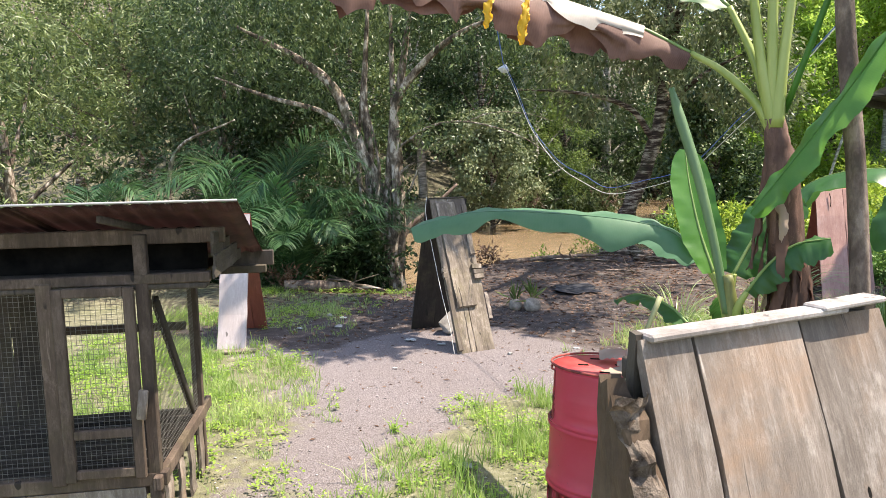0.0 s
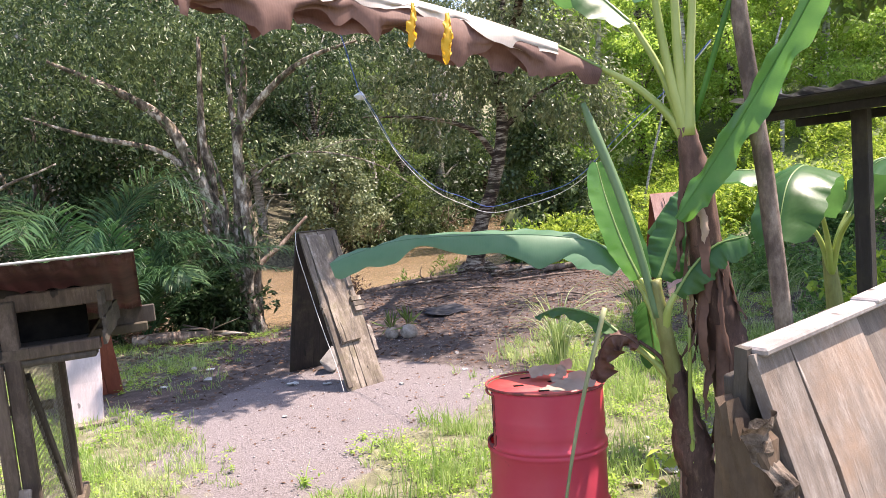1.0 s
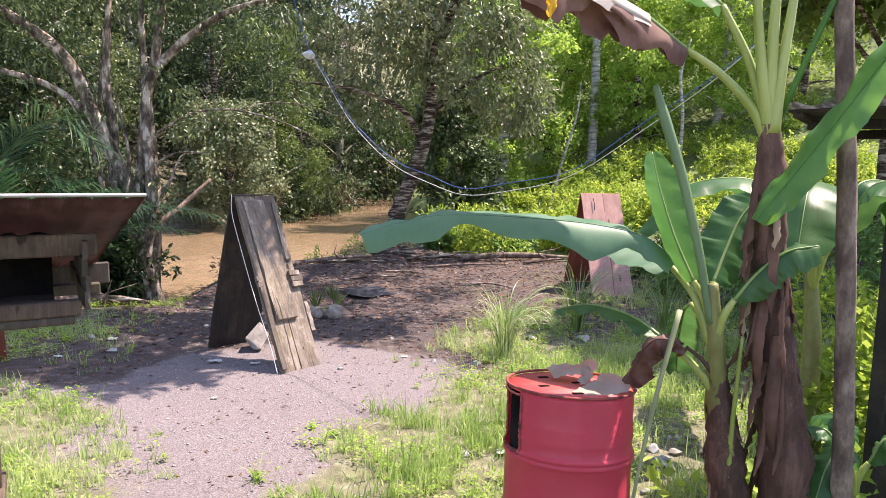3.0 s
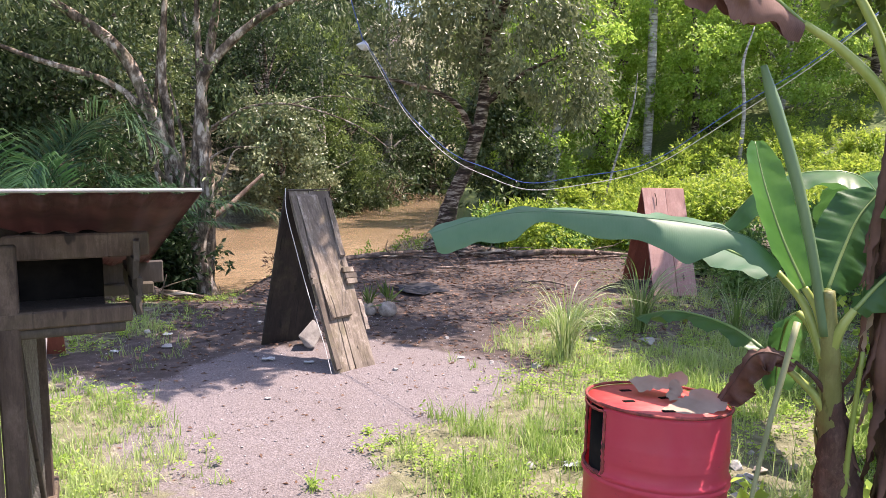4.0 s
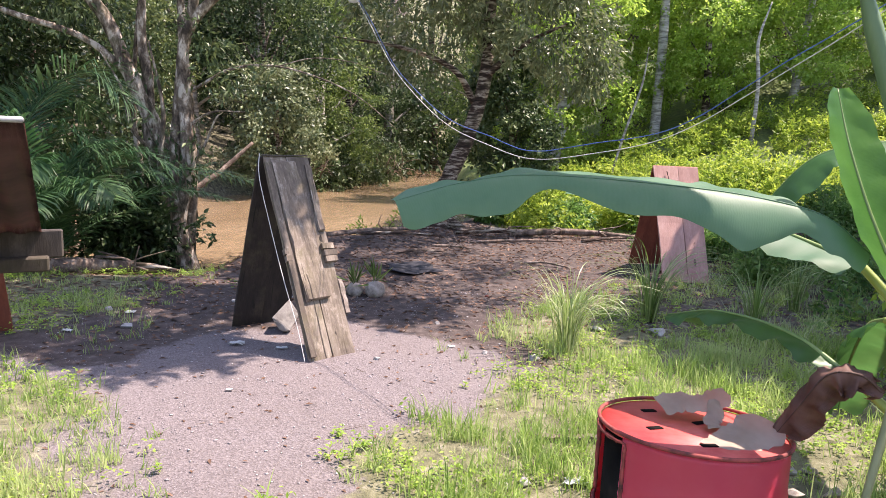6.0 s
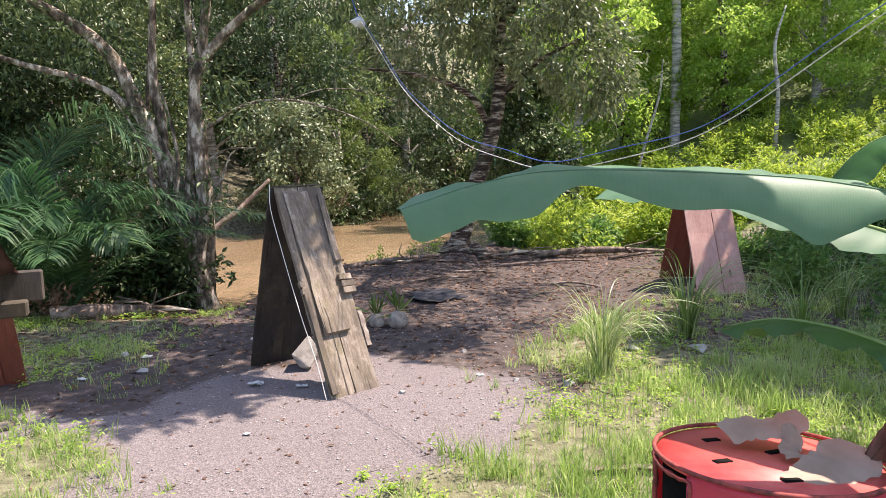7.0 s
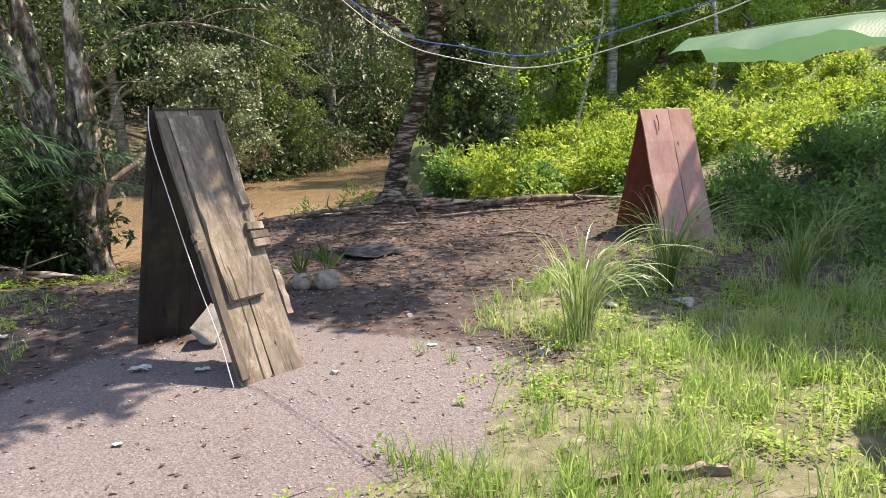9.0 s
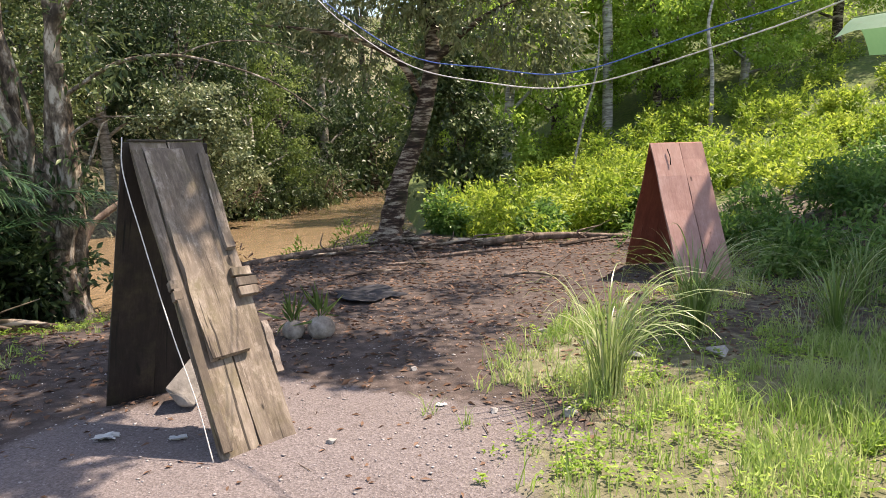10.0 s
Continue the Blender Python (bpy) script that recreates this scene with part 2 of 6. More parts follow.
M_BARK_PALE = bark_material("pale_flaking_bark", (0.05, 0.036, 0.026), (0.21, 0.16, 0.12), (0.56, 0.49, 0.41), 7.5)
M_BARK_DARK = bark_material("dark_bark_with_lichen", (0.018, 0.011, 0.008), (0.065, 0.038, 0.027), (0.44, 0.38, 0.31), 6.5, True)
M_BARK_GREY = bark_material("grey_smooth_bark", (0.16, 0.15, 0.13), (0.34, 0.32, 0.29), (0.52, 0.50, 0.46), 6, True)
M_POLE = bark_material("debarked_pole", (0.08, 0.055, 0.045), (0.17, 0.125, 0.10), (0.28, 0.22, 0.18), 8)
M_BANANA = banana_material("banana_leaf", (0.024, 0.095, 0.024), (0.055, 0.165, 0.045), 0.36, 0.42)
M_BANANA_PALE = banana_material("banana_leaf_underside", (0.065, 0.165, 0.09), (0.115, 0.225, 0.135), 0.28, 0.5)
M_BANANA_YOUNG = banana_material("young_banana_leaf", (0.05, 0.175, 0.03), (0.10, 0.265, 0.05), 0.42)
M_ROLLED = plain_material("rolled_leaf_skin", (0.075, 0.15, 0.065), (0.14, 0.225, 0.10), 7, 0.5, stretch=(1, 1, 0.2))
M_PETIOLE = plain_material("petiole", (0.20, 0.27, 0.05), (0.34, 0.40, 0.12), 7, 0.4, stretch=(1, 1, 0.2))
M_DULL_STALK = plain_material("dull_stalk", (0.17, 0.19, 0.085), (0.30, 0.31, 0.16), 9, 0.6, stretch=(1, 1, 0.2))
M_RIB = plain_material("leaf_midrib", (0.13, 0.22, 0.06), (0.22, 0.31, 0.11), 7, 0.4, stretch=(1, 1, 0.2))
M_PSTEM = wood_material("banana_sheath", (0.10, 0.10, 0.03), (0.25, 0.27, 0.085), (0.42, 0.42, 0.18), (0.14, 0.07, 0.03), 0.6, 0.5, 0.4)
M_PSTEM_BROWN = wood_material("dry_banana_sheath", (0.016, 0.008, 0.006), (0.095, 0.045, 0.033), (0.30, 0.18, 0.135), (0.05, 0.02, 0.015), 0.6, 0.75, 0.6)
M_STRIP = banana_material("dry_sheath_strip", (0.06, 0.03, 0.022), (0.22, 0.115, 0.08), 0.15, 0.8)
M_DEAD_LEAF = banana_material("dead_banana_leaf", (0.085, 0.036, 0.026), (0.30, 0.165, 0.125), 0.2, 0.7)
M_DEAD_GREY = banana_material("bleached_dead_leaf", (0.42, 0.36, 0.31), (0.58, 0.53, 0.48), 0.15, 0.7)
M_DRY_TAN = banana_material("tan_dry_leaf", (0.33, 0.24, 0.18), (0.50, 0.39, 0.31), 0.15, 0.8)
M_YELLOW_LEAF = banana_material("yellowing_leaf_lobe", (0.62, 0.38, 0.02), (0.75, 0.50, 0.04), 0.35, 0.6)
M_PUNKY = plain_material("punky_wood", (0.07, 0.045, 0.03), (0.42, 0.34, 0.27), 22, 0.95, relief=1.0, depth=0.02)
M_STONE = plain_material("pale_stone", (0.22, 0.21, 0.20), (0.46, 0.45, 0.43), 9, 0.9, relief=0.8, depth=0.02)
M_STONE_DULL = plain_material("dull_stone", (0.13, 0.12, 0.11), (0.33, 0.31, 0.29), 9, 0.9, relief=0.8, depth=0.02)
M_PEBBLE = leaf_material("pebble", (0.18, 0.16, 0.16), (0.33, 0.30, 0.30), (0.56, 0.53, 0.52), 0.0, 0.9, 0.2)
M_TWIG = leaf_material("dry_twig", (0.05, 0.035, 0.025), (0.14, 0.10, 0.075), (0.34, 0.28, 0.23), 0.0, 0.9, 0.2)
M_CAP = wood_material("bleached_cap_strip", (0.12, 0.10, 0.09), (0.31, 0.275, 0.255), (0.52, 0.48, 0.455), (0.22, 0.19, 0.16), 0.4)
M_HUSK = plain_material("pale_coconut_husk", (0.17, 0.14, 0.115), (0.42, 0.37, 0.32), 12, 0.9, relief=0.7, depth=0.01)
M_RUST_SHEET = plain_material("rusty_roof_sheet", (0.026, 0.011, 0.010), (0.10, 0.048, 0.042), 3.5, 0.7, 0.0)
M_ZINC = plain_material("zinc_sheet", (0.28, 0.28, 0.28), (0.46, 0.46, 0.46), 9, 0.5, 0.5)
M_WIRE = plain_material("grey_wire_mesh", (0.12, 0.115, 0.10), (0.25, 0.24, 0.22), 20, 0.5, 0.5)
M_ROPE = plain_material("white_cord", (0.5, 0.48, 0.45), (0.72, 0.70, 0.68), 60, 0.8)
M_BLUE = plain_material("blue_cable", (0.05, 0.10, 0.35), (0.08, 0.16, 0.45), 20, 0.5)
# black for soot, slots and knots, and for the shade in the coop's roof gap
M_BLACK = plain_material("soot_shade_black", (0.006, 0.006, 0.006), (0.02, 0.018, 0.016), 6, 0.9)
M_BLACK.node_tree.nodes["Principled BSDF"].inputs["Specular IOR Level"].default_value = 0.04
M_TARP = plain_material("dark_plastic", (0.010, 0.011, 0.016), (0.028, 0.030, 0.040), 8, 0.9, relief=0.6, depth=0.02)
M_LITTER_WHITE = plain_material("pale_plastic_scrap", (0.42, 0.43, 0.42), (0.64, 0.655, 0.655), 10, 0.6)


def drum_material():
    m, n, l, b = material("red_enamel_paint")
    f = noise_tex(n, l, 5, 7)
    c = ramp(n, l, f, [(0.3, (0.90, 0.10, 0.155)), (0.7, (0.91, 0.13, 0.19))])
    rust = noise_tex(n, l, 14, 8, rough=0.75)
    c = mix(n, l, ramp(n, l, rust, [(0.66, (0, 0, 0)), (0.74, (0.85,) * 3)]), c, (0.14, 0.05, 0.03))
    l.new(c, b.inputs["Base Color"])
    b.inputs["Roughness"].default_value = 0.32
    bump(n, l, f, b, 0.25, 0.01)
    return m


M_DRUM = drum_material()
M_DRUM_LID = plain_material("rubbed_red_lid", (0.55, 0.06, 0.055), (0.72, 0.14, 0.12), 6, 0.45)
M_DRUM_RUST = plain_material("rusty_rim", (0.07, 0.022, 0.018), (0.42, 0.075, 0.065), 18, 0.8)


# ---- building helpers ----
def thing(name, at, label, category, group="", kind="", turn=0.0):
    ob = new(name)
    ob.empty_display_size = 0.1
    ob.matrix_basis = pose(*at, 0, 0, turn)
    return tagged(ob, label, category, group, kind)


def part(name, bm, mat, parent, label="", smooth=None):
    """A bmesh as one mesh object, in the parent's own coordinates."""
    me = bpy.data.meshes.new(name)
    bmesh.ops.recalc_face_normals(bm, faces=bm.faces[:])
    bm.to_mesh(me)
    bm.free()
    me.materials.append(mat)
    if smooth is None:
        smooth = not any(k in name for k in ("board", "strip", "cleat", "scrap", "post", "rail", "cap", "skirt", "plate", "door", "beam"))
    if smooth:
        me.shade_smooth()
    ob = new(name, me)
    ob.parent = parent
    if label:
        tagged(ob, label)
    return ob


def fast_mesh(name, verts, faces, mat, parent=None, uv=None):
    """A mesh from arrays: verts (n, 3), faces (m, 3 or 4)."""
    me = bpy.data.meshes.new(name)
    k = faces.shape[1]
    me.vertices.add(len(verts))
    me.vertices.foreach_set("co", np.ascontiguousarray(verts, dtype=np.float32).ravel())
    me.loops.add(faces.size)
    me.loops.foreach_set("vertex_index", np.ascontiguousarray(faces, dtype=np.int32).ravel())
    me.polygons.add(len(faces))
    me.polygons.foreach_set("loop_start", np.arange(len(faces), dtype=np.int32) * k)
    me.polygons.foreach_set("loop_total", np.full(len(faces), k, dtype=np.int32))
    if uv is not None:
        lay = me.uv_layers.new(name="UVMap")
        lay.data.foreach_set("uv", np.ascontiguousarray(uv[faces.ravel()], dtype=np.float32).ravel())
    me.update(calc_edges=True)
    me.validate()
    me.materials.append(mat)
    ob = new(name, me)
    if parent is not None:
        ob.parent = parent
    return ob


def box(bm, size, at=(0, 0, 0), turn=(0, 0, 0), bevel=0.004):
    r = bmesh.ops.create_cube(bm, size=1.0, matrix=pose(*at, *turn) @ Matrix.Diagonal((*size, 1)))
    if bevel:
        es = list({e for v in r["verts"] for e in v.link_edges})
        bmesh.ops.bevel(bm, geom=es, offset=min(bevel, min(size) * 0.3), segments=1, affect="EDGES")


def plank(length, width, thick, seed, wear=0.006, segs=8, ragged=0.0):
    """A worn board: length along z, width along x, its face towards -y; the foot at z = 0."""
    rng = random.Random(seed)
    bm = bmesh.new()
    rings = []
    for i in range(segs + 1):
        z = length * i / segs
        ring = []
        j = [rng.uniform(-wear, wear) for _ in range(4)]
        bow = thick * 0.25 * math.sin(i * 1.7 + seed)
        for (x, y), d in zip(((-1, -1), (1, -1), (1, 1), (-1, 1)), j):
            dz = rng.uniform(-ragged, ragged) if i in (0, segs) else 0
            ring.append(bm.verts.new((x * (width / 2 + d), y * thick / 2 + bow, z + dz)))
        rings.append(ring)
    for a, b in zip(rings, rings[1:]):
        for k in range(4):
            bm.faces.new((a[k], a[(k + 1) % 4], b[(k + 1) % 4], b[k]))
    bm.faces.new(rings[0][::-1])
    bm.faces.new(rings[-1])
    bmesh.ops.bevel(bm, geom=[e for e in bm.edges if e.calc_face_angle(0) > 0.8], offset=min(0.004, thick * 0.2), segments=1, affect="EDGES")
    return bm


def smooth_path(points, n=24):
    """A curve through the points (Catmull-Rom), as n + 1 vectors."""
    p = [Vector(q) for q in points]
    p = [2 * p[0] - p[1]] + p + [2 * p[-1] - p[-2]]
    out = []
    spans = len(p) - 3
    for i in range(n + 1):
        u = min(i / n * spans, spans - 1e-6)
        k = int(u)
        t = u - k
        a, b, c, d = p[k : k + 4]
        out.append(0.5 * ((2 * b) + (c - a) * t + (2 * a - 5 * b + 4 * c - d) * t * t + (3 * b - a - 3 * c + d) * t**3))
    return out


def tube(points, radii, sides=8, n=24, rough=0.0, seed=0, bm=None):
    rng = random.Random(seed)
    path = smooth_path(points, n)
    bm = bm or bmesh.new()
    rings = []
    side = Vector((1, 0, 0))
    for i, p in enumerate(path):
        d = (path[min(i + 1, n)] - path[max(i - 1, 0)]).normalized()
        side = (side - d * side.dot(d))
        side = side.normalized() if side.length > 1e-4 else d.orthogonal().normalized()
        up = d.cross(side)
        u = i / n * (len(radii) - 1)
        k = min(int(u), len(radii) - 2)
        r = radii[k] + (radii[k + 1] - radii[k]) * (u - k)
        rings.append([bm.verts.new(p + (side * math.cos(a) + up * math.sin(a)) * r * (1 + rng.uniform(-rough, rough)))
                      for a in (2 * math.pi * j / sides for j in range(sides))])
    for a, b in zip(rings, rings[1:]):
        for k in range(sides):
            bm.faces.new((a[k], a[(k + 1) % sides], b[(k + 1) % sides], b[k]))
    bm.faces.new(rings[0][::-1])
    bm.faces.new(rings[-1])
    return bm


def unit(v):
    return v / np.maximum(np.linalg.norm(v, axis=-1, keepdims=True), 1e-9)


def leaf_cards(rng, centres, ways, normals, length, width):
    """Folded pointed leaves (four corners, two triangles each) as vertex and face arrays."""
    k = len(centres)
    ways = unit(ways)
    side = unit(np.cross(normals, ways))
    up = np.cross(ways, side)
    ln = length * rng.uniform(0.6, 1.25, (k, 1))
    wd = width * rng.uniform(0.7, 1.2, (k, 1))
    a = centres
    b = centres + ways * ln * 0.45 + side * wd + up * wd * 0.35
    c = centres + ways * ln - up * ln * 0.12
    d = centres + ways * ln * 0.45 - side * wd + up * wd * 0.35
    v = np.stack([a, b, c, d], 1).reshape(-1, 3)
    i = np.arange(k)[:, None] * 4
    f = np.concatenate([i + [0, 1, 2], i + [0, 2, 3]], 0)
    return v, f


def foliage(rng, blobs, twigs, per_twig, length, width, droop=0.35, shell=0.45, spread=0.3):
    """Leaves on twigs that fill ellipsoids (centre, radii), thickest towards their outside, with gaps between the twigs."""
    weights = np.array([b[1][0] * b[1][1] * b[1][2] for b in blobs]) ** 0.7
    keep, twigs = twigs, int(twigs * 1.8)
    pick = rng.choice(len(blobs), twigs, p=weights / weights.sum())
    mid = np.array([b[0] for b in blobs], float)[pick]
    rad = np.array([b[1] for b in blobs], float)[pick]
    d = unit(rng.normal(size=(twigs, 3)))
    r = rng.uniform(shell, 1.0, (twigs, 1)) ** 0.6
    lump = 1 + 0.28 * np.sin(d[:, :1] * 5 + pick[:, None]) * np.cos(d[:, 1:2] * 6 + d[:, 2:3] * 4)
    tw = mid + d * r * rad * lump
    # sprays of leaves with gaps between them
    k = 0.85 / max(spread, 0.12)
    q = tw * k
    clump = np.sin(q[:, 0] + 1.7 * np.sin(q[:, 2])) + np.sin(1.1 * q[:, 1] + 1.3 * np.sin(q[:, 0])) + np.sin(1.4 * q[:, 2] + 1.1 * np.sin(q[:, 1]))
    order = np.argsort(-clump + rng.normal(size=twigs) * 0.8)[:keep]
    tw, d, twigs = tw[order], d[order], keep
    out = unit(d + rng.normal(size=(twigs, 3)) * 0.6 + [0, 0, -droop])
    c = np.repeat(tw, per_twig, 0)
    along = rng.uniform(0, 1, (len(c), 1))
    o = np.repeat(out, per_twig, 0)
    c = c + o * along * spread * 1.6 + rng.normal(size=c.shape) * spread * 0.18
    ways = unit(o + rng.normal(size=c.shape) * 0.75 + [0, 0, -droop])
    nor = unit(rng.normal(size=c.shape) * 0.85 + [0, 0, 1.0])
    return leaf_cards(rng, c, ways, nor, length, width)


# ---- the ground, the river and its banks ----
NEAR_BANK = [(-60, 0), (-12, 8.2), (-6.4, 10.8), (-4.9, 12.2), (-4.1, 12.9), (-3.3, 12.75), (-2.7, 12.4), (-1.3, 13.3), (0.3, 14.7), (1.5, 17), (2.6, 25), (3.6, 48), (9, 75), (30, 140)]
FAR_BANK = [(-60, 20), (-14, 24), (-7.7, 28), (-4.5, 33), (-1.9, 43), (1, 60), (6, 82), (25, 145)]


def bank_distance(x, y, line):
    """Distance to a bank line, positive on its right-hand side as it is walked."""
    best = np.full(x.shape, 1e9)
    sign = np.ones(x.shape)
    for (ax, ay), (bx, by) in zip(line, line[1:]):
        dx, dy = bx - ax, by - ay
        u = np.clip(((x - ax) * dx + (y - ay) * dy) / (dx * dx + dy * dy), 0, 1)
        d = np.hypot(x - ax - u * dx, y - ay - u * dy)
        s = np.sign(dx * (y - ay) - dy * (x - ax))
        near = d < best
        best, sign = np.where(near, d, best), np.where(near, s, sign)
    return -best * sign


def ease(a, b, v):
    t = np.clip((v - a) / (b - a), 0, 1)
    return t * t * (3 - 2 * t)


def wobble(x, y, s, k=0.0):
    return np.sin(x * s + k) * np.cos(y * s * 1.13 + 2 * k) + 0.5 * np.sin(x * s * 2.3 + 1 + k) * np.sin(y * s * 2.1 + k)


def height(x, y):
    x, y = np.asarray(x, float), np.asarray(y, float)
    near, far = bank_distance(x, y, NEAR_BANK), -bank_distance(x, y, FAR_BANK)
    flat = 0.012 * wobble(x, y, 2.1) + 0.006 * wobble(x, y, 6.7, 2)
    rise = 3.6 * ease(14.5, 32, y) * ease(3.0, 13, x) + 14 * ease(32, 90, y) * ease(2, 16, x)
    rise = rise + 0.75 * ease(4.4, 8.5, x) * ease(4, 8.5, y) + 5 * ease(9, 30, x)
    rise = rise - 0.5 * ease(9.2, 12.2, y) * ease(-2.0, -3.2, x)
    lip = 0.10 * np.exp(-((near - 0.7) ** 2) / 0.25)
    land = flat + rise + lip - 1.7 * (1 - ease(-1.2, 0.55, near))
    there = -1.7 + 2.2 * ease(-1.0, 1.5, far) + 46 * ease(3, 62, far) + 0.4 * wobble(x, y, 0.3)
    return np.where(far > -1.0, np.maximum(there, -1.7), land)


def spot(x, y, up=0.0):
    return (x, y, float(height(x, y)) + up)


LEFT_TURF = [(0.0, -1.2), (3.0, -1.35), (4.0, -1.55), (4.9, -1.95), (5.8, -2.35), (6.1, -3.2), (6.6, -5.0)]
RIGHT_TURF = [(0.0, -0.9), (3.4, -0.75), (4.3, -0.65), (5.1, -0.35), (5.8, 0.42), (6.9, 0.88), (8.2, 1.2), (9.2, 2.4), (10.5, 4.3), (14, 4.6)]


def warp(x, y):
    return x + 0.22 * wobble(x, y, 3.3, 5) + 0.10 * wobble(x, y, 8.1, 1), y + 0.22 * wobble(y, x, 3.1, 3)


def turf_at(x, y):
    x, y = warp(np.asarray(x, float), np.asarray(y, float))
    lx = np.interp(y, [p[0] for p in LEFT_TURF], [p[1] for p in LEFT_TURF])
    rx = np.interp(y, [p[0] for p in RIGHT_TURF], [p[1] for p in RIGHT_TURF])
    left = 0.95 * ease(0.7, -0.7, x - lx) * ease(6.9, 6.0, y - 1.3 * ease(-2.0, -2.9, x))
    right = ease(-0.45, 0.6, x - rx) * (1 - 0.55 * ease(6.7, 7.7, y) * ease(1.5, 2.6, x))
    beyond = ease(14.3, 15.2, y) * ease(1.0, 2.2, x)
    strip = 0.55 * ease(-2.2, -3.4, x) * ease(6.6, 7.4, y)
    return np.clip(left + right + beyond + strip, 0, 1)


def meadow_at(x, y):
    return ease(14.2, 15.2, y) * ease(1.6, 2.6, x) * ease(60, 40, y)


def soil_at(x, y):
    x, y = warp(np.asarray(x, float), np.asarray(y, float))
    near = bank_distance(x, y, NEAR_BANK)
    s = ease(6.5, 8.0, y + 0.25 * x + 0.5 * wobble(x, y, 1.7)) + ease(-1.5, -2.4, x) * ease(6.0, 6.8, y) + ease(2.0, 0.3, near) + 0.8 * ease(6.7, 7.7, y) * ease(1.5, 2.6, x)
    return np.clip(s, 0, 1)


def build_ground():
    def spaced(lo, hi, step, far):
        inner = np.arange(lo, hi + step / 2, step)
        grow = np.cumsum(step * 1.22 ** np.arange(1, 46))
        grow = grow[grow < far]
        return np.concatenate([lo - grow[::-1], inner, hi + grow])

    xs, ys = spaced(-7, 8, 0.14, 900), spaced(-1.5, 17, 0.14, 900)
    gx, gy = np.meshgrid(xs, ys)
    gz = height(gx, gy)
    v = np.stack([gx, gy, gz], -1).reshape(-1, 3)
    nx, ny = len(xs), len(ys)
    i = (np.arange(ny - 1)[:, None] * nx + np.arange(nx - 1)[None]).reshape(-1, 1)
    f = np.concatenate([i, i + 1, i + nx + 1, i + nx], 1)
    ob = fast_mesh("ground", v, f, M_GROUND)
    ob.data.shade_smooth()
    col = ob.data.color_attributes.new("kinds", "FLOAT_COLOR", "POINT")
    soil, turf = soil_at(gx, gy).ravel(), turf_at(gx, gy).ravel()
    col.data.foreach_set("color", np.stack([soil, turf, meadow_at(gx, gy).ravel(), 0 * soil + 1], 1).astype(np.float32).ravel())
    tagged(ob, "grey gravelly yard with grass edges sloping to a river bank", "ground", kind="structure")


build_ground()


def build_water():
    xs, ys = np.arange(-60, 31, 1.0), np.arange(4, 141, 1.0)
    gx, gy = np.meshgrid(xs, ys)
    v = np.stack([gx, gy, -0.78 + 0.012 * wobble(gx, gy, 1.1)], -1).reshape(-1, 3)
    nx, ny = len(xs), len(ys)
    i = (np.arange(ny - 1)[:, None] * nx + np.arange(nx - 1)[None]).reshape(-1, 1)
    ob = fast_mesh("water", v, np.concatenate([i, i + 1, i + nx + 1, i + nx], 1), M_WATER)
    ob.data.shade_smooth()
    tagged(ob, "muddy brown river flowing past the yard", "river", kind="structure")


build_water()


# ---- board shelters ----
def shelter(name, at, turn, wide, front, back, tall, label, fronts, mat_front, mat_back, mat_cap, seed, gap=0.004, splay=0.0):
    """Two leaning board panels under a cap; x along the ridge, the front towards -y; at is the foot of the front's left corner."""
    ob = thing(name, at, label, "chicken shelter", "board shelters in the yard", turn=turn)
    lean_f, lean_b = math.atan2(front, tall), math.atan2(back, tall)
    long_f, long_b = math.hypot(front, tall), math.hypot(back, tall)
    x = 0.0
    rng = random.Random(seed)
    for k, share in enumerate(fronts):
        w = wide * share
        b = part("board", plank(long_f - rng.uniform(0, 0.015), w - gap, 0.024, seed + k, 0.004), mat_front, ob)
        b.matrix_basis = pose(x + w / 2, 0, 0, -math.degrees(lean_f))
        x += w
    x = 0.0
    for k in range(2):
        w = wide / 2
        out = splay * (1.0, 0.45)[k]
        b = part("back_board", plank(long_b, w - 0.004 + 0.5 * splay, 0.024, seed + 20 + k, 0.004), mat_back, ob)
        b.matrix_basis = pose(x + w / 2 - out, front + back + 0.004 * k, 0, math.degrees(lean_b)) @ pose(0, 0, 0, 0, math.degrees(math.atan2(out, long_b)), 0)
        x += w
    bm = bmesh.new()
    box(bm, (wide * 0.98, 0.035, 0.04), (wide / 2, front + 0.02, tall - 0.07))
    part("ridge_pole", bm, mat_back, ob)
    if mat_cap:
        bm = bmesh.new()
        box(bm, (wide * 0.48, 0.06, 0.014), (wide * 0.25, front, tall + 0.012), (0, 1, 0))
        box(bm, (wide * 0.50, 0.05, 0.012), (wide * 0.75, front + 0.004, tall + 0.014), (0, -1, 0))
        part("ridge_cap", bm, mat_cap, ob)
    return ob, lean_f, long_f


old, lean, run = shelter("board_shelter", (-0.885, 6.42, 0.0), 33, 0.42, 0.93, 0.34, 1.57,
                         "weathered grey plank chicken shelter, leaning boards, cord along it", (0.5, 0.5), M_GREY_WOOD, M_SHADED_WOOD, M_DARK_WOOD, 3, 0.009, 0.13)


def on_panel(ob, name, bm, mat, x, along, proud, lean_deg, roll=0.0, label=""):
    """Lays a part on a shelter's front panel: along is measured up the slope, proud off its face."""
    p = part(name, bm, mat, ob, label)
    a = radians(lean_deg)
    p.matrix_basis = pose(x, math.sin(a) * along - math.cos(a) * proud, math.cos(a) * along + math.sin(a) * proud, -lean_deg) @ pose(0, 0, 0, 0, roll, 0)
    return p


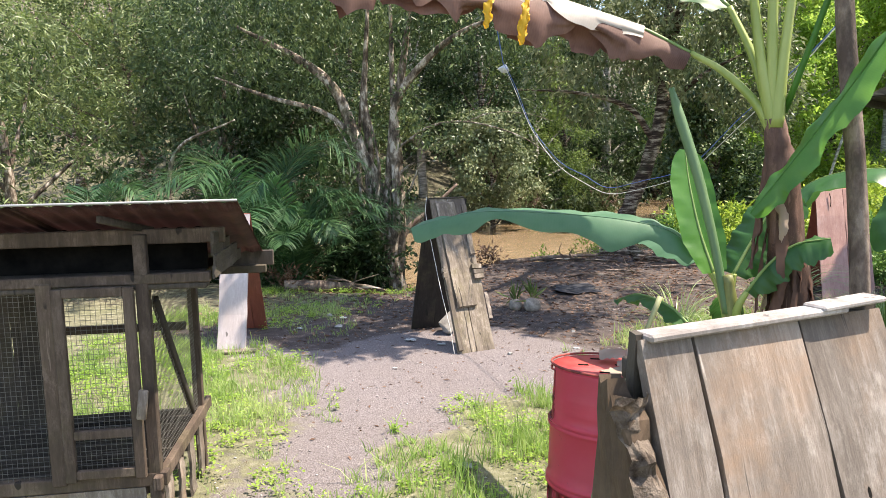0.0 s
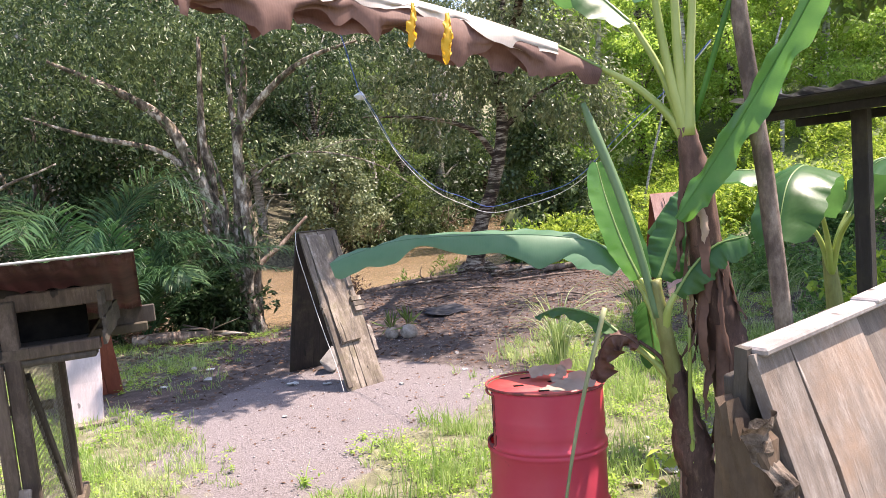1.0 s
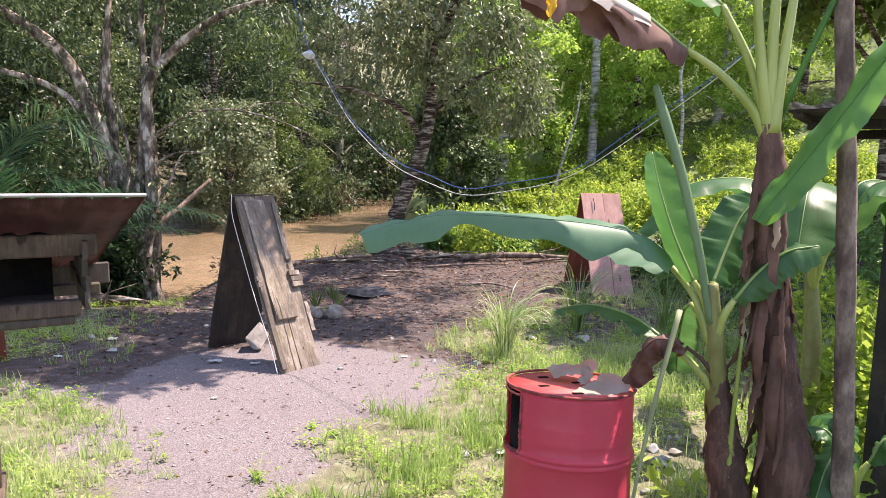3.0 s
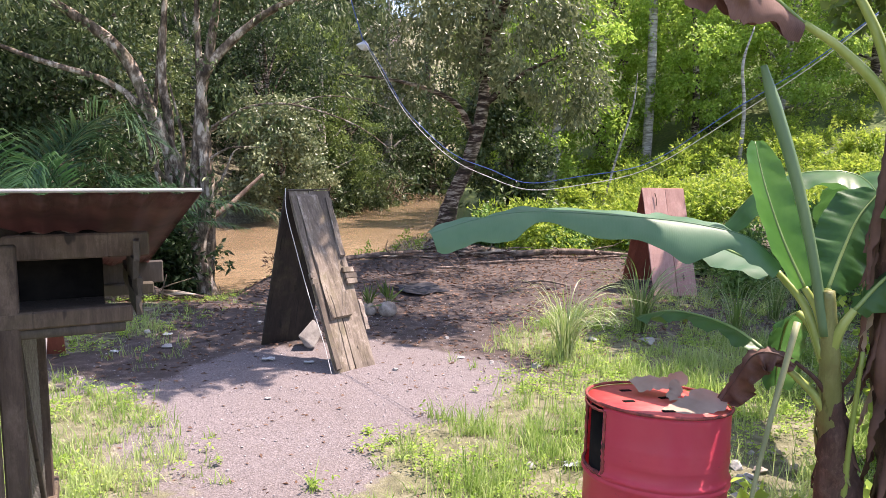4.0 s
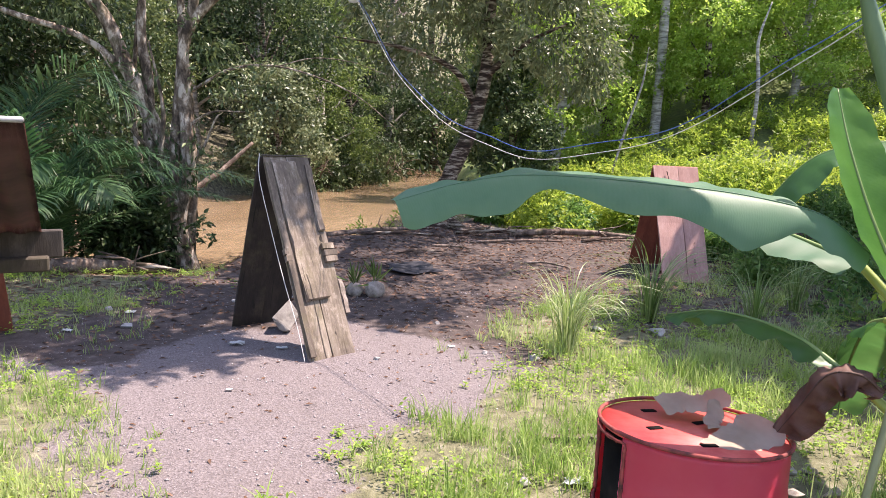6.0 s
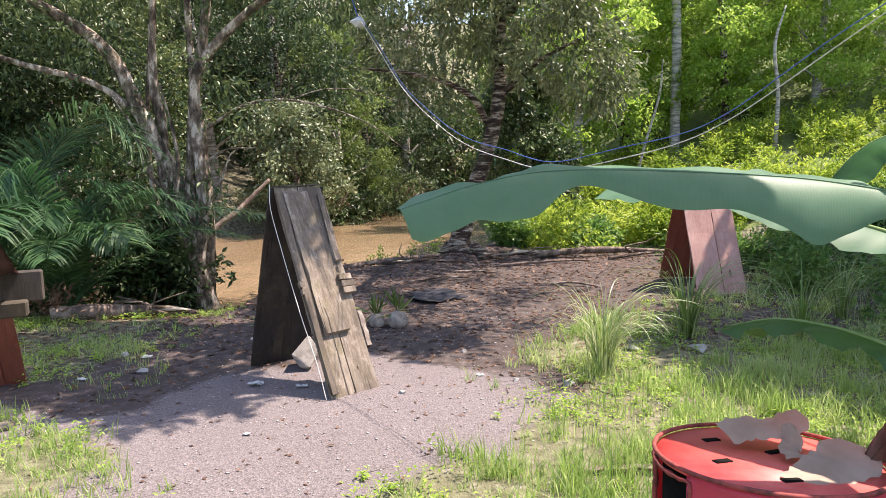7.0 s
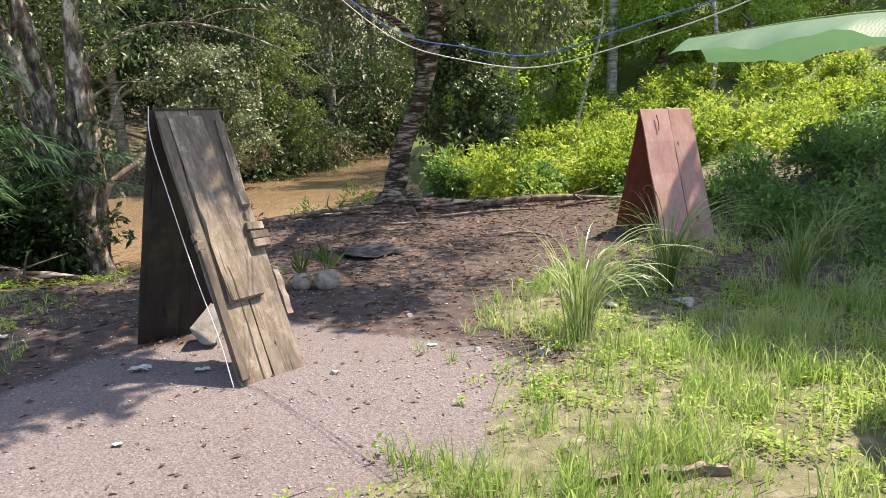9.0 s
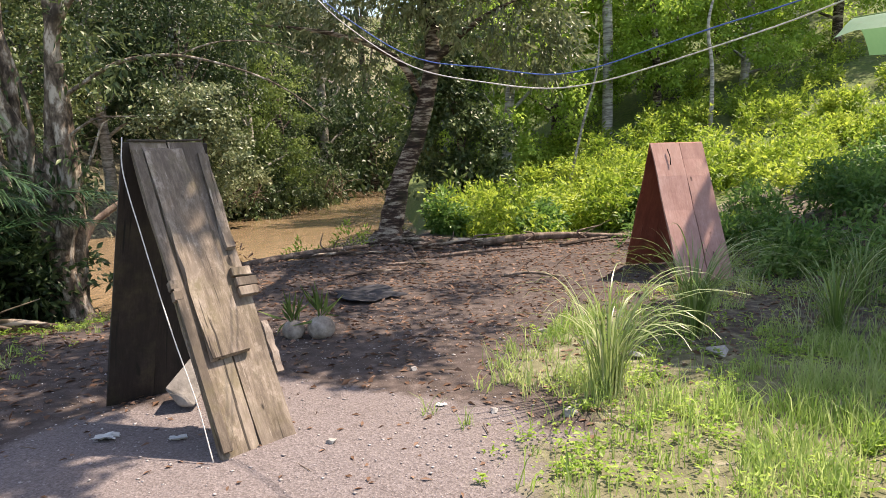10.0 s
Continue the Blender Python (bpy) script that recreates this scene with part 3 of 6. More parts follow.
LD = math.degrees(lean)
on_panel(old, "overlay_board", plank(1.28, 0.215, 0.026, 41, 0.008, 10, 0.03), M_GREY_WOOD, 0.20, 0.50, 0.032, LD, -1.5)
on_panel(old, "edge_strip", plank(1.72, 0.05, 0.03, 42, 0.004), M_GREY_WOOD, 0.035, 0.03, 0.03, LD, -0.5)
on_panel(old, "edge_strip", plank(0.62, 0.055, 0.022, 43, 0.005, 6, 0.02), M_GREY_WOOD, 0.375, 1.10, 0.028, LD, 1.0)
for along, x0, w in ((0.955, 0.385, 0.11), (0.893, 0.40, 0.12), (0.838, 0.395, 0.11), (0.93, 0.01, 0.05), (0.868, 0.015, 0.05)):
    bm = bmesh.new()
    box(bm, (w, 0.045, 0.052), (0, 0, 0), (0, random.uniform(-4, 4), 0), 0.003)
    on_panel(old, "cleat", bm, M_GREY_WOOD, x0, along, 0.03, LD)
on_panel(old, "side_scrap", plank(0.30, 0.04, 0.02, 44, 0.004), M_PALE_WOOD, 0.445, 0.36, 0.0, LD)

pink, lean_p, _ = shelter("board_shelter", (3.343, 9.846, 0.02), -0.7, 0.64, 0.715, 0.68, 1.51,
                          "faded pinkish-red painted chicken shelter of wide smooth boards", (0.55, 0.45), M_PINK_WOOD, M_RED_BOARD, None, 13, 0.008)
bm = tube([(0, 0, 0), (0.01, -0.005, -0.1), (0.0, 0, -0.2)], [0.006, 0.005, 0.006], 5, 8)
on_panel(pink, "nail_cord", bm, M_BLACK, 0.18, 1.58, 0.03, math.degrees(lean_p))
white, _, _ = shelter("board_shelter", (-3.50, 6.08, 0.0), 17, 0.31, 0.50, 0.52, 1.45,
                      "white-painted board chicken shelter with red-brown back, beside the coop", (1.0,), M_WHITE_BOARD, M_RED_BOARD, None, 17)
bm = bmesh.new()
box(bm, (0.5, 0.12, 0.03), (0.22, -0.12, 0.015), (0, 0, 4), 0.006)
part("foot_board", bm, M_GREY_WOOD, white)

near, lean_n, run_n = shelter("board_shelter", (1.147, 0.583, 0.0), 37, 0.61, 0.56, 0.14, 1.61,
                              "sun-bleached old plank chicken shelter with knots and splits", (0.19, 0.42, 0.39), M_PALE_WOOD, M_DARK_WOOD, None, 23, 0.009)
bm = bmesh.new()
box(bm, (0.47, 0.05, 0.014), (0.25, 0.548, 1.608), (0, -1.0, 0), 0.004)
box(bm, (0.17, 0.052, 0.012), (0.50, 0.546, 1.621), (0, -2.0, 0), 0.004)
part("ridge_cap", bm, M_CAP, near, "pale bleached cap strip")
LN = math.degrees(lean_n)
for kx, ka, kr in ((0.26, 1.28, 0.010), (0.44, 1.36, 0.014), (0.43, 1.33, 0.010), (0.37, 1.25, 0.012), (0.20, 1.38, 0.008), (0.30, 1.22, 0.008), (0.08, 1.2, 0.008)):
    bm = bmesh.new()
    bmesh.ops.create_uvsphere(bm, u_segments=8, v_segments=5, radius=kr, matrix=Matrix.Diagonal((0.8, 0.35, 1.6, 1)))
    on_panel(near, "knot", bm, M_BLACK, kx, ka, 0.012, LN)


def rotten_slab():
    """A thick rotten slab closing the near shelter's end, its front edge and top ragged and crumbling."""
    rng = random.Random(5)
    bm = bmesh.new()
    nz, ny = 30, 8
    grids = []
    for x in (-0.055, -0.012):
        rows = []
        for i in range(nz + 1):
            z = 1.53 * i / nz
            y0 = 0.56 * z / 1.61 - 0.012 + rng.uniform(-0.012, 0.012) + 0.012 * math.sin(z * 23)
            y1 = 0.565 + 0.14 * (1.61 - z) / 1.61
            row = []
            for j in range(ny + 1):
                t = j / ny
                top = (rng.uniform(-0.035, 0.02) - 0.05 * (1 - t)) if i == nz else 0
                row.append(bm.verts.new((x + rng.uniform(-0.004, 0.004) + (0.012 * rng.random() if j == 0 else 0), y0 + (y1 - y0) * t, z + top)))
            rows.append(row)
        grids.append(rows)
    for rows in grids:
        for a, b in zip(rows, rows[1:]):
            for j in range(ny):
                bm.faces.new((a[j], a[j + 1], b[j + 1], b[j]))
    g, h = grids
    for i in range(nz):
        bm.faces.new((g[i][0], g[i + 1][0], h[i + 1][0], h[i][0]))
        bm.faces.new((g[i][ny], g[i + 1][ny], h[i + 1][ny], h[i][ny]))
    for j in range(ny):
        bm.faces.new((g[nz][j], g[nz][j + 1], h[nz][j + 1], h[nz][j]))
        bm.faces.new((g[0][j], g[0][j + 1], h[0][j + 1], h[0][j]))
    part("end_slab", bm, M_ROT_WOOD, near, "thick brown rotten slab with a ragged crumbling edge", False)
    # the crumbling front edge, a rough crust
    bm = bmesh.new()
    rows = []
    for i in range(91):
        z = 0.30 + 1.22 * i / 90
        deep = 0.010 * math.sin(z * 31) + 0.007 * math.sin(z * 73 + 1) + 0.006 * math.sin(z * 140)
        row = []
        for j in range(8):
            t = j / 7
            y = 0.56 * z / 1.61 - 0.026 + deep + rng.uniform(-0.005, 0.005) + 0.02 * abs(2 * t - 1) ** 2
            row.append(bm.verts.new((-0.062 + 0.058 * t + 0.006 * math.sin(z * 45 + t * 4) + rng.uniform(-0.002, 0.002), y, z + rng.uniform(-0.003, 0.003))))
        rows.append(row)
    for a, b in zip(rows, rows[1:]):
        for k in range(7):
            bm.faces.new((a[k], a[k + 1], b[k + 1], b[k]))
    bmesh.ops.solidify(bm, geom=bm.faces[:], thickness=0.012)
    part("crumbling_edge", bm, M_PUNKY, near, "pale crumbling split wood", False)


rotten_slab()

# ---- cord along the old shelter ----
bm = tube([(-1.405, 7.15, 1.60), (-1.385, 7.05, 1.40), (-1.27, 6.90, 1.02), (-1.13, 6.70, 0.62), (-0.99, 6.52, 0.26), (-0.91, 6.38, 0.02)], [0.0032] * 6, 6, 40, 0.15, 2)
cord = thing("cord", (-0.90, 6.36, 0.0), "thin white cord hanging slack down the old shelter", "cord")
bm.transform(Matrix.Translation((0.90, -6.36, 0.0)))
part("strand", bm, M_ROPE, cord)


# ---- drum ----
def drum():
    ob = thing("oil_drum", (0.70, 3.19, 0.03), "red painted steel oil drum with a cut-out in its side", "oil drum")
    ob.matrix_basis = pose(0.69, 3.17, 0.03, -5.0, 2.0, 0)
    r0, tall, sides = 0.286, 0.885, 64
    prof = [(0.30, 0.0), (0.298, 0.012), (r0, 0.02), (r0, 0.27)]
    for c in (0.295, 0.59):
        prof += [(r0, c - 0.03), (r0 + 0.006, c - 0.02), (r0 + 0.011, c - 0.012), (r0 + 0.006, c - 0.004), (r0 + 0.001, c), (r0 + 0.006, c + 0.004), (r0 + 0.011, c + 0.012), (r0 + 0.006, c + 0.02), (r0, c + 0.03)]
        if c < 0.4:
            prof += [(r0, 0.38), (r0, 0.46)]
    prof += [(r0, 0.66), (r0 + 0.004, 0.672), (r0, 0.684), (r0 + 0.004, 0.70), (r0, 0.714), (r0 + 0.003, 0.728), (r0, 0.74), (r0, 0.80), (r0, 0.858), (r0, tall - 0.012)]
    bm = bmesh.new()
    rings = [[bm.verts.new((r * math.cos(2 * math.pi * j / sides), r * math.sin(2 * math.pi * j / sides), z)) for j in range(sides)] for r, z in prof]
    hole_a, hole_w = radians(178), radians(27)
    for (a, za), (b, zb) in zip(zip(rings, [p[1] for p in prof]), zip(rings[1:], [p[1] for p in prof][1:])):
        zm = (za + zb) / 2
        for k in range(sides):
            ang = 2 * math.pi * (k + 0.5) / sides
            off = abs((ang - hole_a + math.pi) % (2 * math.pi) - math.pi)
            if 0.60 < zm < 0.866 and off < hole_w:
                continue
            bm.faces.new((a[k], a[(k + 1) % sides], b[(k + 1) % sides], b[k]))
    bmesh.ops.solidify(bm, geom=bm.faces[:], thickness=0.003)
    part("shell", bm, M_DRUM, ob)
    bm = bmesh.new()
    bmesh.ops.create_cone(bm, cap_ends=True, segments=48, radius1=r0 - 0.02, radius2=r0 - 0.02, depth=0.80, matrix=pose(0, 0, 0.45))
    part("sooty_lining", bm, M_BLACK, ob, "soot-blackened inside")
    bm = bmesh.new()
    for r, z in ((r0 + 0.004, tall - 0.004),):
        path = [(r * math.cos(2 * math.pi * j / 48), r * math.sin(2 * math.pi * j / 48), z) for j in range(49)]
        tube(path, [0.0065, 0.0065], 8, 96, bm=bm)
    part("rim", bm, M_DRUM_RUST, ob, "rusty rolled rim")
    bm = bmesh.new()
    bmesh.ops.create_cone(bm, cap_ends=True, segments=64, radius1=r0 - 0.002, radius2=r0 - 0.002, depth=0.006, matrix=pose(0, 0, tall - 0.016))
    part("lid", bm, M_DRUM_LID, ob, "rubbed red lid with slots")
    for x, y, a in ((-0.13, -0.02, 15), (-0.02, -0.16, 5), (0.05, 0.05, 20), (-0.08, 0.16, 12)):
        bm = bmesh.new()
        box(bm, (0.05, 0.022, 0.004), (x, y, tall - 0.0115), (0, 0, a), 0.0)
        part("slot", bm, M_BLACK, ob)
    bm = bmesh.new()
    bmesh.ops.create_cone(bm, cap_ends=True, segments=64, radius1=r0 - 0.006, radius2=r0 - 0.006, depth=0.006, matrix=pose(0, 0, 0.03))
    part("bottom", bm, M_DRUM_RUST, ob)
    bm = bmesh.new()
    edge = []
    for i in range(33):
        u = i / 32 * 4
        k, f = int(min(u, 3.999)), u - int(min(u, 3.999))
        corners = [(-1, 0.60), (1, 0.60), (1, 0.852), (-1, 0.852), (-1, 0.60)]
        s = corners[k][0] + (corners[k + 1][0] - corners[k][0]) * f
        z = corners[k][1] + (corners[k + 1][1] - corners[k][1]) * f
        a = hole_a + s * hole_w
        edge.append(((r0 + 0.002) * math.cos(a), (r0 + 0.002) * math.sin(a), z))
    tube(edge, [0.006, 0.009, 0.005, 0.008, 0.006], 6, 64, 0.3, 4, bm=bm)
    part("cut_edge", bm, M_DRUM_RUST, ob, "torn rusty edge of the cut-out")
    return ob


drum()


# ---- banana plants ----
def blade(name, rib, half, up, mat, parent, fold=(0.5, 0.5), n=36, m=6, ripple=0.012, seed=0, taper=(0.12, 0.35, 0.85), tears=0.0, label="", lobes=((), ())):
    """A leaf blade along its rib: half its greatest half-width; up the rib's upper side; fold the droop of each half in radians;
    lobes, for each half, swell or notch its edge: (where along the rib, share, spread)."""
    rng = np.random.default_rng(seed)
    p = smooth_path(rib, n)
    up = Vector(up).normalized()
    verts, uv = [], []
    steps = np.linspace(-1, 1, 2 * m + 1)
    ph = rng.uniform(0, 6)
    rag = np.ones((n + 1, 2))
    for h in range(2):
        i = 0
        while i <= n:
            k = int(rng.integers(2, 7))
            rag[i : i + k, h] = 1 - tears * rng.random() ** 1.5
            i += k
    for i, c in enumerate(p):
        t = i / n
        d = (p[min(i + 1, n)] - p[max(i - 1, 0)]).normalized()
        side = d.cross(up).normalized()
        u = side.cross(d).normalized()
        w = half * min(1, (t + taper[0]) / taper[1]) ** 0.7 * (1 - max(0, (t - taper[2]) / (1 - taper[2] + 0.02)) ** 2) ** 0.5
        for s in steps:
            h = 0 if s < 0 else 1
            f = fold[h] * (0.75 + 0.45 * abs(s))
            swell = 1 + sum(k_ * math.exp(-(((t - at) / wd) ** 2)) for at, k_, wd in lobes[h])
            ww = w * abs(s) * swell * (rag[i, h] if abs(s) > 0.6 else 1)
            rp = ripple * math.sin(t * 30 + ph + 3 * s) * abs(s) + 0.5 * ripple * math.sin(t * 71 + ph) * abs(s)
            q = c + side * math.copysign(ww * math.cos(f), s) - u * (ww * math.sin(f) - rp)
            verts.append(q)
            uv.append((t * 6, s))
    k = 2 * m + 1
    i = (np.arange(n)[:, None] * k + np.arange(k - 1)[None]).reshape(-1, 1)
    ob = fast_mesh(name, np.array([tuple(v) for v in verts]), np.concatenate([i, i + 1, i + k + 1, i + k], 1), mat, parent, np.array(uv))
    ob.data.shade_smooth()
    if label:
        tagged(ob, label)
    return ob


def leaf(rib, half, up, mat, plant, fold, stalk=None, seed=0, rib_r=0.009, rib_mat=None, label="", **more):
    """A banana leaf of one plant: blade, with its midrib and stalk as parts of it; coordinates are the world's."""
    off = Vector(plant.location)
    loc = [Vector(q) - off for q in rib]
    b = blade("leaf", loc, half, up, mat, plant, fold, seed=seed, label=label, **more)
    part("midrib", tube(loc, [rib_r * 0.9, rib_r * 0.6, rib_r * 0.2], 6, 30), rib_mat or M_RIB, b)
    if stalk:
        part("stalk", tube([Vector(q) - off for q in stalk], [rib_r * 2.6, rib_r * 1.9, rib_r * 1.4], 8, 20), rib_mat or M_PETIOLE, b)
    return b


def young_banana():
    base = (1.38, 3.0, 0.0)
    ob = thing("banana_plant", base, "young banana plant with broad green leaves beside the drum", "banana plant", "banana plants")
    o = Vector(base)

    def rel(pts):
        return [Vector(q) - o for q in pts]

    part("stem", tube(rel([(1.42, 3.0, 0.0), (1.37, 3.0, 0.55), (1.30, 2.99, 0.9), (1.25, 2.96, 1.2), (1.22, 2.95, 1.42)]), [0.068, 0.058, 0.046, 0.034, 0.02], 12, 30, 0.06, 3), M_PSTEM, ob)
    part("dry_sheath", tube(rel([(1.42, 2.98, 0.0), (1.37, 2.985, 0.5), (1.33, 2.985, 0.78), (1.29, 2.985, 1.02)]), [0.10, 0.085, 0.066, 0.038], 13, 24, 0.17, 4), M_PSTEM_BROWN, ob, "dry brown peeling sheath")
    rng = random.Random(19)
    for k in range(30):
        z = rng.uniform(0.35, 1.15)
        a = rng.uniform(0, 6.28)
        rad = 0.085 - 0.042 * z
        up_ = Vector((math.cos(a), math.sin(a), 0))
        top = Vector((1.42 - 0.125 * z, 2.99, z)) - o + up_ * rad
        drop = rng.uniform(0.15, 0.4)
        blade("dry_sheath", [top, top + up_ * 0.008 - Vector((-0.04 * drop, 0, 0.35 * drop)), top + up_ * 0.025 - Vector((-0.08 * drop, 0, 0.7 * drop)), top + up_ * rng.uniform(0.01, 0.06) - Vector((-0.12 * drop, 0, drop))], rng.uniform(0.012, 0.03), up_, (M_STRIP, M_DRY_TAN, M_PSTEM)[k % 3 if k % 2 else 0], ob, (0.5, 0.6), n=12, m=2, ripple=0.005, seed=400 + k, taper=(0.4, 0.5, 0.5), tears=0.5)
    # the long drooping leaf over the drum
    leaf([(1.11, 3.08, 1.50), (0.98, 3.10, 1.60), (0.80, 3.12, 1.645), (0.55, 3.13, 1.672), (0.15, 3.11, 1.690), (-0.06, 3.08, 1.665), (-0.245, 3.04, 1.612)], 0.092, (0, 0.10, 1), M_BANANA_PALE, ob, (1.0, -0.18),
         stalk=[(1.24, 2.96, 1.18), (1.20, 3.02, 1.36), (1.11, 3.08, 1.50)], seed=1, ripple=0.006, taper=(0.25, 0.35, 0.95), m=8, n=90, rib_r=0.0035, rib_mat=M_BANANA_PALE, label="long blue-green leaf held out over the drum",
         lobes=(((0.38, 0.75, 0.085), (0.20, -0.2, 0.05), (0.645, -0.55, 0.045), (0.76, 0.15, 0.06)), ((0.38, 0.9, 0.07), (0.475, -0.5, 0.03), (0.575, 0.55, 0.045), (0.82, -0.6, 0.14))))
    leaf([(1.14, 3.16, 1.46), (1.0, 3.45, 1.535), (0.78, 3.82, 1.615), (0.55, 4.15, 1.61)], 0.13, (0, 0, 1), M_BANANA_PALE, ob, (0.3, 0.4),
         stalk=[(1.24, 2.97, 1.16), (1.20, 3.05, 1.34), (1.14, 3.16, 1.46)], seed=2, ripple=0.008, taper=(0.2, 0.4, 0.97))
    leaf([(1.12, 3.06, 1.12), (1.0, 3.22, 1.22), (0.86, 3.42, 1.24), (0.76, 3.6, 1.18)], 0.07, (0, 0, 1), M_BANANA, ob, (0.35, 0.55),
         stalk=[(1.29, 2.98, 0.92), (1.22, 3.0, 1.02), (1.12, 3.06, 1.12)], seed=3)
    leaf([(1.17, 3.02, 1.42), (1.115, 3.10, 1.60), (1.075, 3.18, 1.80), (1.055, 3.24, 1.97)], 0.10, (0.35, -1, 0.3), M_BANANA_YOUNG, ob, (-0.15, -0.3),
         stalk=[(1.24, 2.96, 1.22), (1.21, 2.99, 1.34), (1.17, 3.02, 1.42)], seed=4, ripple=0.003, taper=(0.2, 0.45, 0.6))
    leaf([(1.25, 3.0, 1.42), (1.32, 3.04, 1.55), (1.40, 3.08, 1.68), (1.49, 3.1, 1.78)], 0.13, (-0.5, -0.8, 0.45), M_BANANA, ob, (0.3, 0.5),
         stalk=[(1.24, 2.97, 1.24), (1.24, 2.99, 1.34), (1.25, 3.0, 1.42)], seed=5)
    leaf([(1.29, 2.90, 1.36), (1.36, 2.86, 1.48), (1.45, 2.82, 1.57), (1.57, 2.79, 1.60)], 0.095, (-0.6, -0.4, 1), M_BANANA, ob, (0.4, 0.6),
         stalk=[(1.25, 2.95, 1.2), (1.26, 2.92, 1.29), (1.29, 2.90, 1.36)], seed=6)
    leaf([(1.22, 3.12, 1.30), (1.26, 3.25, 1.24), (1.30, 3.36, 1.08), (1.33, 3.42, 0.9)], 0.09, (0, 0.4, 1), M_BANANA, ob, (0.5, 0.5),
         stalk=[(1.25, 2.98, 1.14), (1.23, 3.05, 1.26), (1.22, 3.12, 1.30)], seed=7)
    # the rolled new leaf
    part("rolled_leaf", tube(rel([(1.22, 2.95, 1.25), (1.165, 2.98, 1.55), (1.095, 3.02, 1.85), (1.02, 3.06, 2.10), (0.98, 3.08, 2.24)]), [0.018, 0.019, 0.022, 0.024, 0.012], 8, 30), M_ROLLED, ob, "tall rolled new leaf")
    # folded dry leaf hanging onto the drum
    leaf([(1.14, 2.99, 1.12), (1.08, 3.01, 1.165), (1.01, 3.05, 1.15), (0.965, 3.09, 1.04), (0.935, 3.14, 0.93)], 0.09, (-0.5, -0.7, 0.5), M_DEAD_LEAF, ob, (0.45, 0.95), rib_r=0.005,
         stalk=[(1.30, 2.96, 0.95), (1.22, 2.97, 1.07), (1.14, 2.99, 1.14)], seed=8, rib_mat=M_PSTEM_BROWN, ripple=0.035, tears=0.5, label="withered brown leaf")
    part("green_stalk", tube(rel([(1.36, 2.94, 0.2), (1.33, 2.92, 0.7), (1.345, 2.91, 1.2)]), [0.014, 0.012, 0.008], 6, 16), M_PETIOLE, ob)
    return ob


young_banana()
stalk = thing("leaf_stalk", (0.56, 2.42, 0.0), "bare pale green leaf stalk leaning beside the drum", "plant stalk")
part("shaft", tube([(0, 0, 0), (0.12, 0.07, 0.6), (0.23, 0.15, 1.0), (0.37, 0.25, 1.37)], [0.005, 0.006, 0.008, 0.011], 8, 24, 0.04, 5), M_DULL_STALK, stalk)


